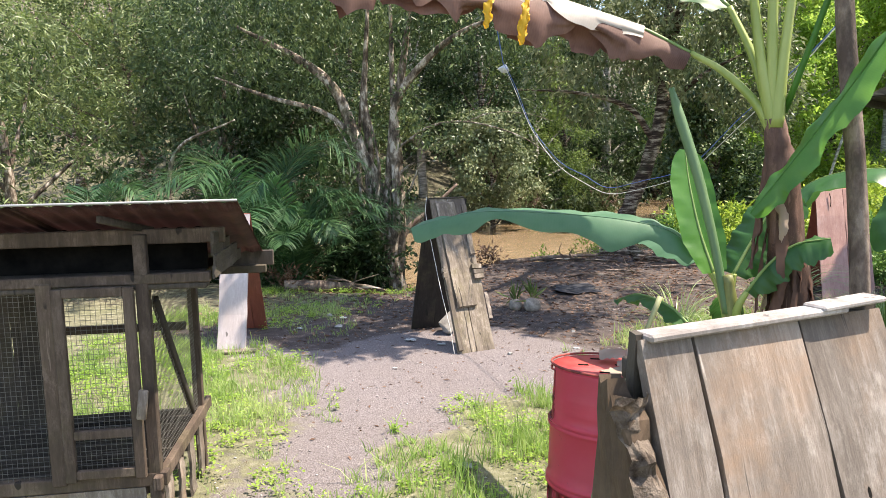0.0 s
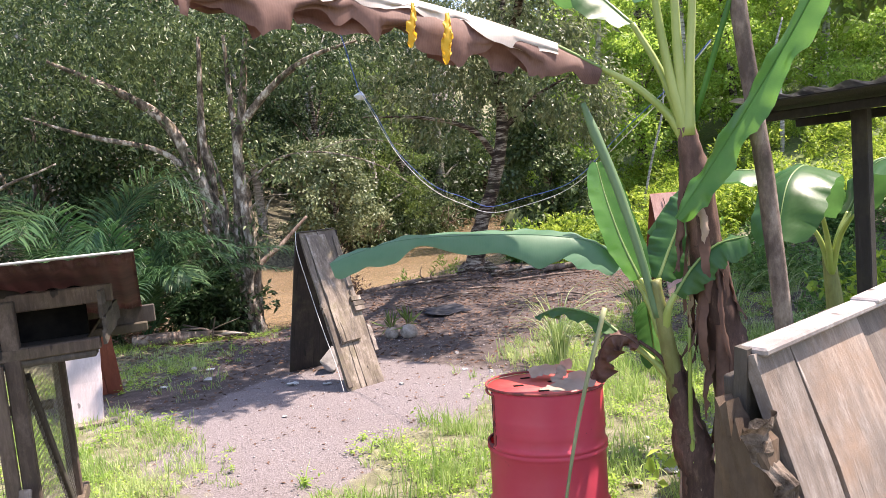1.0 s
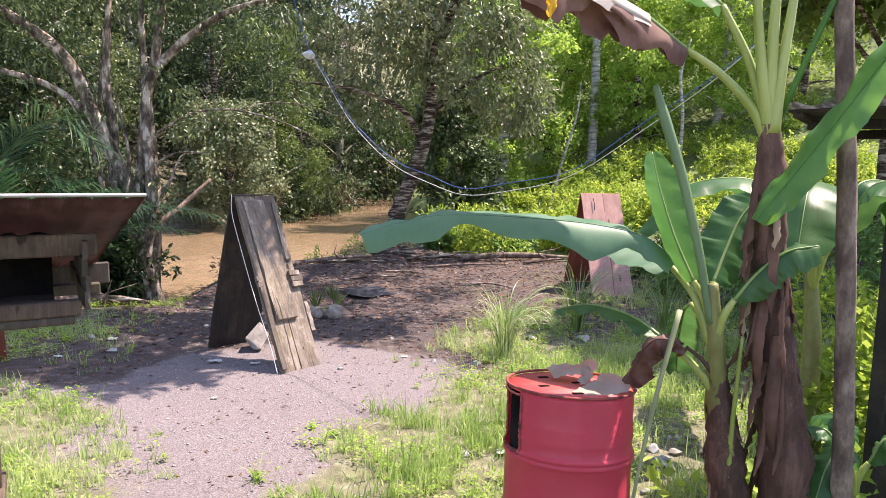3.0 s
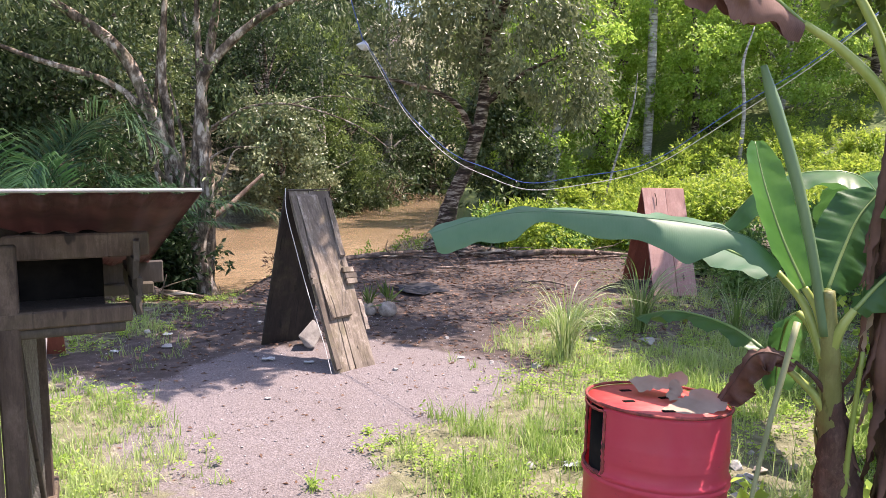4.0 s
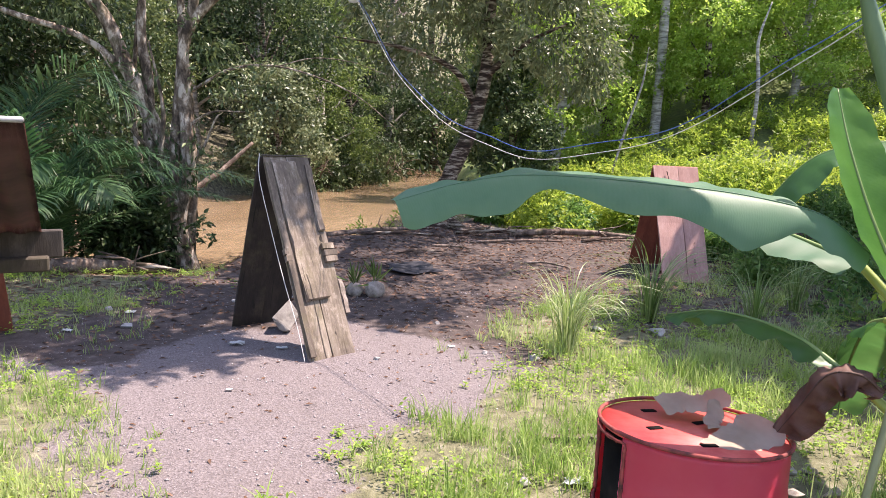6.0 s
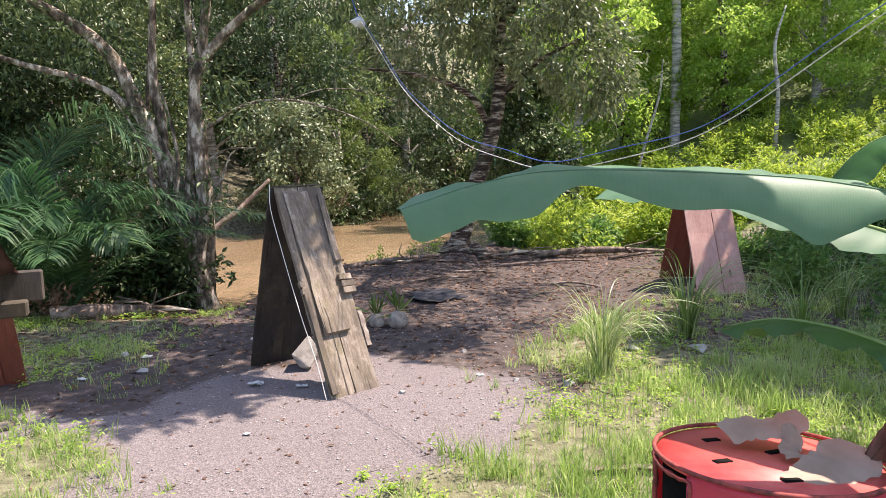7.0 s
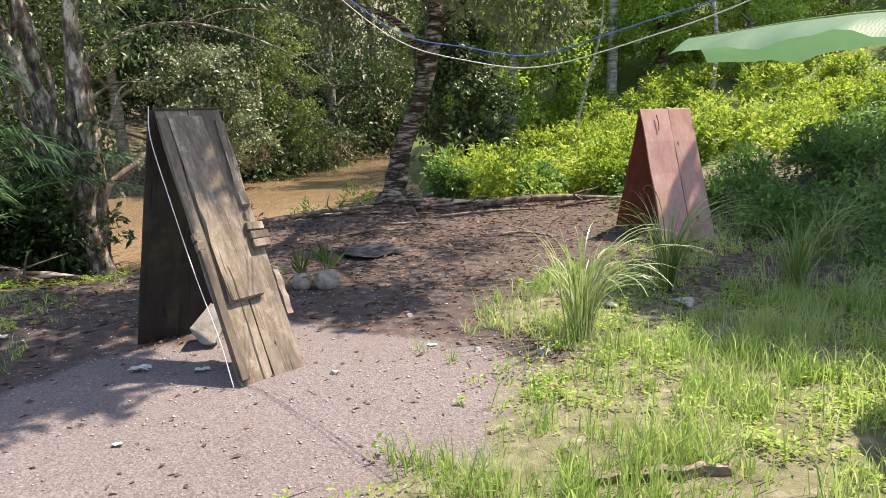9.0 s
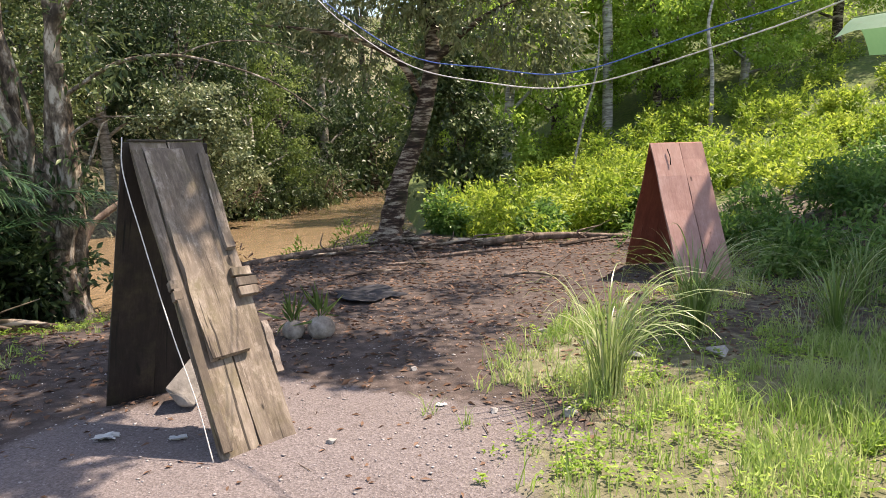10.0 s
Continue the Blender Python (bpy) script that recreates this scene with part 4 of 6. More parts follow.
def tall_banana():
    base = (1.62, 2.9, 0.0)
    ob = thing("banana_plant", base, "tall banana plant with shaggy brown stem and dead hanging leaf", "banana plant", "banana plants")
    o = Vector(base)

    def rel(pts):
        return [Vector(q) - o for q in pts]

    part("stem", tube(rel([(1.66, 2.92, 0.0), (1.60, 2.9, 0.5), (1.52, 2.93, 1.05), (1.46, 2.93, 1.4), (1.40, 2.88, 1.85), (1.365, 2.86, 2.08)]), [0.16, 0.118, 0.092, 0.078, 0.064, 0.034], 14, 44, 0.12, 6), M_PSTEM_BROWN, ob, "shaggy dark brown stem")
    rng = random.Random(9)
    for k in range(64):
        z = rng.uniform(0.3, 2.0)
        a = rng.uniform(0, 6.28)
        rad = 0.135 - 0.04 * z
        x, y = 1.665 - 0.145 * z + rad * math.cos(a), 2.91 - 0.02 * max(0, z - 1.4) + rad * math.sin(a)
        out = Vector((math.cos(a), math.sin(a), 0))
        top = Vector((x, y, z)) - o
        drop = rng.uniform(0.2, 0.5)
        blade("dry_sheath", [top - out * 0.01, top + out * 0.012 - Vector((0, 0, 0.35 * drop)), top + out * 0.03 - Vector((0, 0, 0.7 * drop)), top + out * rng.uniform(0.0, 0.07) - Vector((rng.uniform(-0.03, 0.03), 0, drop))], rng.uniform(0.016, 0.04), out, M_STRIP if k % 5 else M_DRY_TAN, ob, (0.5, 0.6), n=14, m=2, ripple=0.006, seed=300 + k, taper=(0.4, 0.5, 0.5), tears=0.5)
    part("heart", tube(rel([(1.375, 2.865, 1.98), (1.36, 2.86, 2.15), (1.345, 2.85, 2.4), (1.34, 2.84, 2.85)]), [0.034, 0.030, 0.021, 0.014], 10, 24, 0.03, 2), M_PETIOLE, ob, "pale green upright leaf sheaths")
    part("heart", tube(rel([(1.365, 2.86, 2.04), (1.31, 2.86, 2.3), (1.27, 2.86, 2.6), (1.26, 2.85, 2.9)]), [0.030, 0.021, 0.016, 0.012], 8, 20), M_PETIOLE, ob)
    part("heart", tube(rel([(1.37, 2.85, 2.04), (1.385, 2.84, 2.3), (1.41, 2.83, 2.6), (1.42, 2.82, 2.9)]), [0.030, 0.021, 0.016, 0.012], 8, 20), M_PETIOLE, ob)
    # pale upright leaf, seen from below
    leaf([(1.26, 2.86, 2.62), (1.22, 2.84, 2.9), (1.2, 2.8, 3.3), (1.15, 2.7, 3.7)], 0.16, (0.2, -1, 0), M_BANANA_PALE, ob, (0.2, 0.2), seed=11)
    # dead leaf, hanging folded from its stalk
    d = leaf([(1.05, 2.965, 2.37), (0.80, 2.90, 2.50), (0.45, 2.79, 2.61), (0.10, 2.62, 2.685), (-0.25, 2.40, 2.71), (-0.50, 2.2, 2.69)], 0.20, (0, 0.05, 1), M_DEAD_LEAF, ob, (1.12, 1.28),
             stalk=[(1.38, 2.87, 1.98), (1.30, 2.89, 2.14), (1.18, 2.94, 2.28), (1.05, 2.965, 2.37)], seed=12, ripple=0.02, tears=0.42, n=80, m=7, taper=(0.10, 0.40, 0.95), lobes=(((0.22, 0.18, 0.06), (0.31, -0.5, 0.02), (0.5, 0.2, 0.08), (0.63, -0.4, 0.03)), ()), label="brown dead leaf, torn and folded")
    blade("bleached_strip", [Vector(q) - o for q in [(0.86, 2.91, 2.485), (0.45, 2.785, 2.625), (0.10, 2.615, 2.70), (-0.25, 2.395, 2.725), (-0.45, 2.23, 2.715)]], 0.115, (0, -0.25, 1), M_DEAD_GREY, d, (0.70, 0.6), seed=13, ripple=0.012, tears=0.35, n=50, taper=(0.3, 0.4, 0.9), lobes=(((0.25, -0.6, 0.03), (0.55, -0.35, 0.04), (0.8, -0.5, 0.05)), ()))
    blade("yellow_lobe", [Vector(q) - o for q in [(0.27, 2.60, 2.63), (0.265, 2.56, 2.56), (0.255, 2.55, 2.50), (0.25, 2.55, 2.45)]], 0.026, (0, -1, 0.1), M_YELLOW_LEAF, d, (0.3, 0.2), n=22, seed=17, tears=0.85, ripple=0.01, taper=(0.05, 0.5, 0.3))
    blade("yellow_lobe", [Vector(q) - o for q in [(0.40, 2.68, 2.60), (0.395, 2.63, 2.52), (0.385, 2.62, 2.45), (0.375, 2.625, 2.39)]], 0.036, (0, -1, 0.1), M_YELLOW_LEAF, d, (0.3, 0.2), n=22, seed=14, tears=0.85, ripple=0.01, taper=(0.05, 0.5, 0.3))
    # big leaf hanging across the stem
    leaf([(1.98, 2.52, 2.95), (1.78, 2.60, 2.52), (1.60, 2.67, 2.20), (1.42, 2.72, 1.92), (1.27, 2.76, 1.70)], 0.085, (-0.75, -0.6, 0.35), M_BANANA_YOUNG, ob, (0.25, 0.45),
         stalk=[(1.40, 2.86, 2.1), (1.62, 2.7, 2.8), (1.85, 2.57, 3.08), (1.98, 2.52, 2.95)], seed=15, ripple=0.012, rib_r=0.005, rib_mat=M_BANANA_YOUNG, n=60, tears=0.22)
    # green leaf overhead
    leaf([(1.20, 2.98, 2.55), (1.05, 3.10, 2.74), (0.82, 3.18, 2.88), (0.55, 3.2, 2.95), (0.3, 3.15, 2.92)], 0.20, (0, 0, 1), M_BANANA, ob, (0.35, 0.35),
         stalk=[(1.36, 2.86, 2.05), (1.29, 2.91, 2.32), (1.20, 2.98, 2.55)], seed=16)
    return ob


tall_banana()


def low_banana(base, seed, label, size=1.0, leaves=5):
    rng = random.Random(seed)
    ob = thing("banana_plant", base, label, "banana plant", "banana plants")
    o = Vector(base)
    part("stem", tube([(0, 0, 0), (0.02 * size, 0, 0.4 * size), (0, 0.02 * size, 0.8 * size)], [0.05 * size, 0.04 * size, 0.025 * size], 9, 14, 0.06, seed), M_PSTEM, ob)
    for k in range(leaves):
        a = k * 1.3 + rng.uniform(-0.3, 0.3)
        c, s = math.cos(a), math.sin(a)
        ln = rng.uniform(0.55, 0.9)

        def at(r, z):
            return o + Vector((r * c, r * s, z)) * size

        leaf([at(0.1, 0.95), at(0.35 * ln, 1.15), at(0.75 * ln, 1.12), at(ln, 0.92)], 0.14 * size, (0, 0, 1), M_BANANA, ob, (0.35, 0.4), stalk=[at(0, 0.7), at(0.04, 0.85), at(0.1, 0.95)], seed=seed + k, tears=0.15)
    return ob


low_banana((2.02, 3.02, 0.0), 31, "low banana sucker in shade behind the pole", 0.6, 4)
low_banana((2.75, 4.35, 0.05), 37, "banana plant with broad pale sunlit leaves", 1.55, 6)

# ---- pole and open shed ----
pole = thing("wooden_pole", (1.74, 2.72, 0.0), "thin debarked wooden pole standing by the banana", "pole")
part("shaft", tube([(0, 0, 0), (-0.05, 0.01, 1.0), (-0.10, 0.03, 1.8), (-0.17, 0.04, 2.5), (-0.2, 0.04, 3.1)], [0.042, 0.038, 0.036, 0.033, 0.03], 10, 24, 0.05, 8), M_POLE, pole)


def shed():
    ob = thing("open_shed", (1.77, 3.35, -0.05), "dark open lean-to with a sheet roof on posts", "shed", turn=-50)
    top, run, deep = 2.2, 2.6, 0.62
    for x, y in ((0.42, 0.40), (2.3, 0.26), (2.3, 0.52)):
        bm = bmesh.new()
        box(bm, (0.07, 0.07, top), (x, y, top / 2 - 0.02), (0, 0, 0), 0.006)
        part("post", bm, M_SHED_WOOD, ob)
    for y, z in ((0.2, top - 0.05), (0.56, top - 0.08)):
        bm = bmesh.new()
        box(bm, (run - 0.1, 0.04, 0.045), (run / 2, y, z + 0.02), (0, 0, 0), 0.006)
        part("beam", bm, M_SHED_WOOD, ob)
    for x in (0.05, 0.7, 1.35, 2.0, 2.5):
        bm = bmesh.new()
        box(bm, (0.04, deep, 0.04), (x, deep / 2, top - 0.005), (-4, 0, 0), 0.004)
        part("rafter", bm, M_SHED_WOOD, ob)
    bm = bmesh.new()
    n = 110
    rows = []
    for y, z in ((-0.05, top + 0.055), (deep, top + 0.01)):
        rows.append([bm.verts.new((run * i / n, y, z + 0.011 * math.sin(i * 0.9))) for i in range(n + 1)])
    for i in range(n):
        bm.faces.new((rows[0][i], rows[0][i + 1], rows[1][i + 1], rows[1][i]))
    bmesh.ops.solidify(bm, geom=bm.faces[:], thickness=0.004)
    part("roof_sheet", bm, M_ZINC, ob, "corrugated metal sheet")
    # dark panel added below the sheet to give its underside shade
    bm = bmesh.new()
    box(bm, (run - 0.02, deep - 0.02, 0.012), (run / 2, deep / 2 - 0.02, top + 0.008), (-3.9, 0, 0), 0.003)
    part("roof_lining", bm, M_SHED_WOOD, ob, "dark panel added for the shaded underside of the sheet")
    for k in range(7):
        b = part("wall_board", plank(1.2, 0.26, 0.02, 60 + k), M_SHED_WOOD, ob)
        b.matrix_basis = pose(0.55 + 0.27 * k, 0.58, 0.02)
    return ob


shed()


# ---- wire-fronted coop ----
def wire(bm, x0, x1, z0, z1, y, pitch=0.024, r=0.0012, axis="x"):
    def bar(p, q):
        d = Vector(q) - Vector(p)
        m = Matrix.Translation((Vector(p) + Vector(q)) / 2) @ d.to_track_quat("Z", "Y").to_matrix().to_4x4()
        bmesh.ops.create_cone(bm, cap_ends=False, segments=3, radius1=r, radius2=r, depth=d.length, matrix=m)

    def at(u, z):
        return (u, y, z) if axis == "x" else (y, u, z)

    u = x0
    while u <= x1:
        bar(at(u, z0), at(u, z1))
        u += pitch
    z = z0
    while z <= z1:
        bar(at(x0, z), at(x1, z))
        z += pitch


def coop():
    ob = thing("chicken_coop", (-1.46, 2.56, 0.0), "old grey wooden chicken coop with wire front and rusty sheet roof", "chicken coop", turn=23.5)
    floor, deep, left = 0.40, 1.0, -2.0

    def post(x, y, z0, z1, w=0.06, name="post", mat=M_BROWN_WOOD, tilt=0.0):
        bm = bmesh.new()
        box(bm, (w, w * 0.8, z1 - z0), (x, y, (z0 + z1) / 2), (0, tilt, 0), 0.005)
        return part(name, bm, mat, ob)

    def rail(x0, x1, y, z, h=0.06, d=0.04, name="rail", mat=M_BROWN_WOOD):
        bm = bmesh.new()
        box(bm, (x1 - x0, d, h), ((x0 + x1) / 2, y, z), (0, 0, 0), 0.005)
        return part(name, bm, mat, ob)

    for x, y in ((0, 0), (0, deep), (left, 0), (left, deep)):
        post(x, y, 0.0, 1.62 if y == 0 else 1.32, 0.06)
    post(-0.44, -0.005, floor, 1.40, 0.07)
    post(-1.2, -0.005, floor, 1.40, 0.06)
    rail(left - 0.1, 0.32, 0.0, 1.405, 0.05, 0.05)
    rail(left - 0.1, 0.06, 0.0, floor, 0.07, 0.05)
    rail(left - 0.2, 0.38, 0.10, 1.60, 0.075, 0.035, "top_plate", M_BROWN_WOOD)
    rail(left - 0.2, 0.30, 0.03, 1.365, 0.03, 0.09, "shelf_edge", M_DARK_WOOD)
    # door
    bm = bmesh.new()
    box(bm, (0.05, 0.028, 0.95), (-0.375, -0.045, 0.90), (0, 0, 0), 0.004)
    door = part("door", bm, M_BROWN_WOOD, ob, "narrow wooden frame door covered with wire")
    bm = bmesh.new()
    box(bm, (0.05, 0.028, 0.95), (-0.055, -0.045, 0.90), (0, 0, 0), 0.004)
    part("door_post", bm, M_BROWN_WOOD, door)
    for sz in (0.46, 0.66, 1.355):
        bm = bmesh.new()
        box(bm, (0.27, 0.026, 0.045), (-0.215, -0.045, sz), (0, 0, 0), 0.004)
        part("door_rail", bm, M_BROWN_WOOD, door)
    bm = bmesh.new()
    wire(bm, -0.36, -0.07, 0.45, 1.36, -0.025)
    part("wire_net", bm, M_WIRE, door)
    bm = bmesh.new()
    box(bm, (0.045, 0.02, 0.15), (-0.02, -0.07, 0.80), (0, 8, 0), 0.006)
    part("latch", bm, M_PALE_WOOD, door, "pale wooden turn latch")
    bm = bmesh.new()
    wire(bm, left, -0.48, floor + 0.03, 1.38, -0.01)
    part("wire_net", bm, M_WIRE, ob)
    bm = bmesh.new()
    wire(bm, 0.02, deep, floor + 0.03, 1.36, 0.0, axis="y")
    part("wire_net", bm, M_WIRE, ob)
    # right-hand end: brace, bottom rail, floor boards
    bm = bmesh.new()
    box(bm, (0.03, 0.05, 1.05), (0.0, 0.5, 0.86), (38, 0, 0), 0.004)
    part("brace", bm, M_DARK_WOOD, ob)
    bm = bmesh.new()
    box(bm, (0.04, deep + 0.25, 0.07), (0.02, deep / 2 + 0.06, floor - 0.01), (0, 0, 0), 0.005)
    part("end_rail", bm, M_BROWN_WOOD, ob)
    bm = bmesh.new()
    box(bm, (0.03, deep, 0.06), (0.0, deep / 2, 1.36), (0, 0, 0), 0.005)
    part("end_rail", bm, M_BROWN_WOOD, ob)
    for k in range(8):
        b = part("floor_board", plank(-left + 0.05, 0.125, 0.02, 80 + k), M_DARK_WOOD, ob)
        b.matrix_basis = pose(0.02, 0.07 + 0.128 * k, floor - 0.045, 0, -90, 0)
    rail(left, -0.05, deep, 0.95, 0.05, 0.03)
    for k in range(7):
        b = part("skirt_board", plank(0.36, 0.27, 0.018, 90 + k), M_PALE_WOOD if k < 5 else M_GREY_WOOD, ob)
        b.matrix_basis = pose(-0.19 - 0.275 * k, -0.01, 0.0)
    for k in range(4):
        b = part("end_skirt", plank(0.34, 0.10, 0.016, 110 + k, 0.006, 6, 0.03), M_PALE_WOOD, ob)
        b.matrix_basis = pose(0.02, 0.14 + 0.25 * k, 0.0, 0, 0, 90)
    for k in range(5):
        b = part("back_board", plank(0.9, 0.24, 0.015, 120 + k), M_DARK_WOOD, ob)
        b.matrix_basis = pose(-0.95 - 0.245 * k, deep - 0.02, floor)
    # inside the gap under the roof: a black panel stands in for its shade
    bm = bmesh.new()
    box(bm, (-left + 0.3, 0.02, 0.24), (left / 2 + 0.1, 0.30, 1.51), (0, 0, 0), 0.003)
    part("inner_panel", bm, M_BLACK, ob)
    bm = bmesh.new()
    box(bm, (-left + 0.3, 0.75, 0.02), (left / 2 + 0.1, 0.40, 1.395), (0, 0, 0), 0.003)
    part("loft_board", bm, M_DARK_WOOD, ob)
    # roof: corrugated sheets that fall to the back
    for k in range(3):
        bm = bmesh.new()
        x1 = 0.50 - 0.95 * k
        n = 60
        rows = []
        for j in range(7):
            u = j / 6
            rows.append([bm.verts.new((x1 - (0.06 * u if k == 0 else 0) - 0.99 * i / n, -0.22 + 1.32 * u, 1.775 - 0.385 * u - 0.004 * k + 0.006 * math.sin(i * 1.26))) for i in range(n + 1)])
        for ra, rb in zip(rows, rows[1:]):
            for i in range(n):
                bm.faces.new((ra[i], ra[i + 1], rb[i + 1], rb[i]))
        bmesh.ops.solidify(bm, geom=bm.faces[:], thickness=0.004)
        part("roof_sheet", bm, M_RUST_SHEET, ob, "dull brown rusty corrugated sheet")
    bm = bmesh.new()
    box(bm, (2.9, 0.010, 0.011), (0.50 - 1.45, -0.226, 1.781), (0, 0, 0), 0.003)
    part("roof_edge", bm, M_ZINC, ob, "pale folded front edge of the roof")
    bm = bmesh.new()
    box(bm, (2.75, 0.03, 0.10), (-0.87, 1.09, 1.355), (0, 0, 0), 0.005)
    part("eave_board", bm, M_DARK_WOOD, ob)
    bm = bmesh.new()
    box(bm, (2.68, 0.05, 0.05), (-0.88, 1.05, 1.29), (0, 0, 0), 0.005)
    part("eave_rail", bm, M_DARK_WOOD, ob)
    for x in (-0.07, -1.3):
        bm = bmesh.new()
        box(bm, (0.05, 0.98, 0.05), (x, 0.64, 1.48), (-16.3, 0, 0), 0.004)
        part("rafter", bm, M_DARK_WOOD, ob)
    bm = bmesh.new()
    box(bm, (0.028, 0.34, 0.035), (-0.06, 0.02, 1.665), (-14, 0, -28), 0.004)
    part("strut", bm, M_DARK_WOOD, ob)
    # gable closed with lapped boards under the roof's slope
    for k, (z, y1) in enumerate(((1.425, 0.80), (1.48, 0.62), (1.535, 0.44), (1.59, 0.26))):
        b = part("gable_board", plank(y1 + 0.01, 0.058, 0.016, 130 + k, 0.003, 7, 0.01), M_DARK_WOOD, ob)
        b.matrix_basis = pose(0.335 + 0.006 * (k % 2), -0.01, z, -90, 0, 0) @ pose(0, 0, 0, 0, 0, 90)
    return ob


coop()


# ---- trees and forest ----
def add_leaves(name, v, f, mat, parent, label=""):
    ob = fast_mesh(name, v, f, mat, parent)
    if label:
        tagged(ob, label)
    return ob


def tree(name, base, stems, blobs, twigs, per, length, width, bark, leaf_mat, label, seed, droop=0.35, spread=0.3, group="", shell=0.45, limb_name="limb"):
    """stems: lists of (points, radii) relative to the base; the first is the trunk. blobs: relative ellipsoids of the crown."""
    ob = thing(name, base, label, "tree", group)
    bend = random.Random(seed)
    for k, (pts, radii) in enumerate(stems):
        kink = 0.35 * radii[0] + 0.02
        pts = [pts[0]] + [(x + bend.uniform(-kink, kink), y + bend.uniform(-kink, kink), z) for x, y, z in pts[1:]]
        part("trunk" if k == 0 else limb_name, tube(pts, radii, 12 if radii[0] > 0.05 else 6, 40 if radii[0] > 0.08 else 24, 0.11, seed + k), bark, ob)
    rng = np.random.default_rng(seed)
    v, f = foliage(rng, blobs, twigs, per, length, width, droop, shell, spread)
    add_leaves("crown", v, f, leaf_mat, ob)
    return ob


# many-stemmed tree on the bank
B0 = (-3.62, 12.2, -0.55)
BANK_STEMS = [
    ([(0, 0, 0), (-0.10, 0, 0.8), (-0.30, 0, 1.9), (-0.50, 0, 2.6), (-0.72, 0, 3.3), (-1.10, -0.1, 4.1), (-1.85, -0.2, 4.7), (-2.9, -0.3, 5.3)], [0.20, 0.15, 0.125, 0.115, 0.11, 0.10, 0.075, 0.03]),
    ([(-0.25, 0.1, 0.1), (-0.38, 0.1, 1.0), (-0.48, 0.1, 2.2), (-0.50, 0.15, 3.1), (-0.58, 0.2, 3.8), (-0.45, 0.2, 5.6)], [0.12, 0.10, 0.09, 0.085, 0.07, 0.03]),
    ([(-0.12, -0.1, 0.1), (-0.17, -0.05, 1.2), (-0.06, -0.05, 2.2), (0.05, -0.05, 3.5), (0.28, 0, 4.3), (0.5, 0.1, 6.0)], [0.13, 0.11, 0.10, 0.085, 0.075, 0.03]),
    ([(0.14, -0.1, 0), (0.06, -0.12, 0.9), (0.16, -0.12, 1.7), (0.20, -0.15, 3.0), (0.28, -0.15, 3.8), (0.95, -0.2, 4.5), (1.7, -0.4, 4.9), (2.6, -0.6, 5.1)], [0.19, 0.14, 0.11, 0.10, 0.08, 0.06, 0.045, 0.015]),
    ([(0.10, 0.0, 0.2), (0.14, 0.05, 1.5), (0.10, 0.1, 2.7), (0.02, 0.1, 3.9), (0.0, 0.2, 5.6)], [0.10, 0.085, 0.075, 0.06, 0.03]),
    ([(-0.62, 0, 3.0), (-1.3, -0.2, 3.6), (-2.2, -0.5, 3.9), (-3.2, -0.8, 4.3)], [0.06, 0.05, 0.04, 0.015]),
    ([(-0.3, 0.1, 0.0), (-0.65, 0.3, 1.0), (-0.85, 0.4, 2.6), (-0.7, 0.4, 4.6)], [0.06, 0.05, 0.045, 0.02]),
    ([(0.22, -0.15, 2.9), (0.85, -0.3, 3.25), (1.60, -0.5, 3.3), (2.30, -0.6, 3.12), (2.85, -0.7, 2.85), (3.35, -0.7, 2.45)], [0.026, 0.022, 0.018, 0.013, 0.009, 0.004]),
    ([(1.60, -0.5, 3.3), (2.1, -0.7, 3.42), (2.7, -0.8, 3.38), (3.2, -0.9, 3.22)], [0.010, 0.008, 0.006, 0.003]),
    ([(0.18, -0.12, 2.4), (0.6, -0.3, 2.6), (1.1, -0.4, 2.62)], [0.022, 0.016, 0.006]),
    ([(0.15, -0.12, 1.7), (0.45, -0.2, 2.1), (0.62, -0.2, 2.5), (0.75, -0.3, 2.6)], [0.028, 0.022, 0.014, 0.005]),
    ([(-0.32, -0.1, 1.9), (-0.62, -0.3, 2.3), (-0.70, -0.35, 2.9), (-1.0, -0.4, 3.4)], [0.035, 0.03, 0.022, 0.008]),
    ([(0.05, -0.15, 0.0), (-0.10, -0.25, 0.9), (-0.22, -0.28, 1.7), (-0.16, -0.3, 2.6), (-0.3, -0.35, 3.6)], [0.055, 0.046, 0.04, 0.03, 0.012]),
]
tree("bank_tree", B0, BANK_STEMS, [((-2.9, -0.4, 5.4), (2.0, 1.6, 0.8)), ((-0.4, 0.2, 5.6), (1.5, 1.4, 0.7)), ((1.9, -0.3, 5.2), (1.5, 1.3, 0.6)), ((-1.4, 0.6, 6.6), (3.6, 2.2, 1.1)),
    ((-3.6, 0.2, 4.3), (1.0, 1.0, 0.6)), ((0.25, 0.0, 3.6), (0.5, 0.4, 0.35)), ((-0.75, 0.3, 3.5), (0.5, 0.5, 0.4)), ((1.9, 0.0, 3.7), (0.8, 0.6, 0.35)), ((-1.5, 0.0, 4.3), (0.7, 0.6, 0.4)), ((-0.35, -0.2, 2.7), (0.4, 0.25, 0.5)), ((0.2, -0.3, 2.0), (0.25, 0.15, 0.35)), ((-0.6, -0.2, 1.6), (0.3, 0.2, 0.5)), ((1.3, -0.5, 3.0), (0.5, 0.4, 0.3))],
    2600, 8, 0.13, 0.022, M_BARK_PALE, M_LEAF_GREY, "spreading bank tree with several pale mottled stems", 101, 0.5, 0.26)

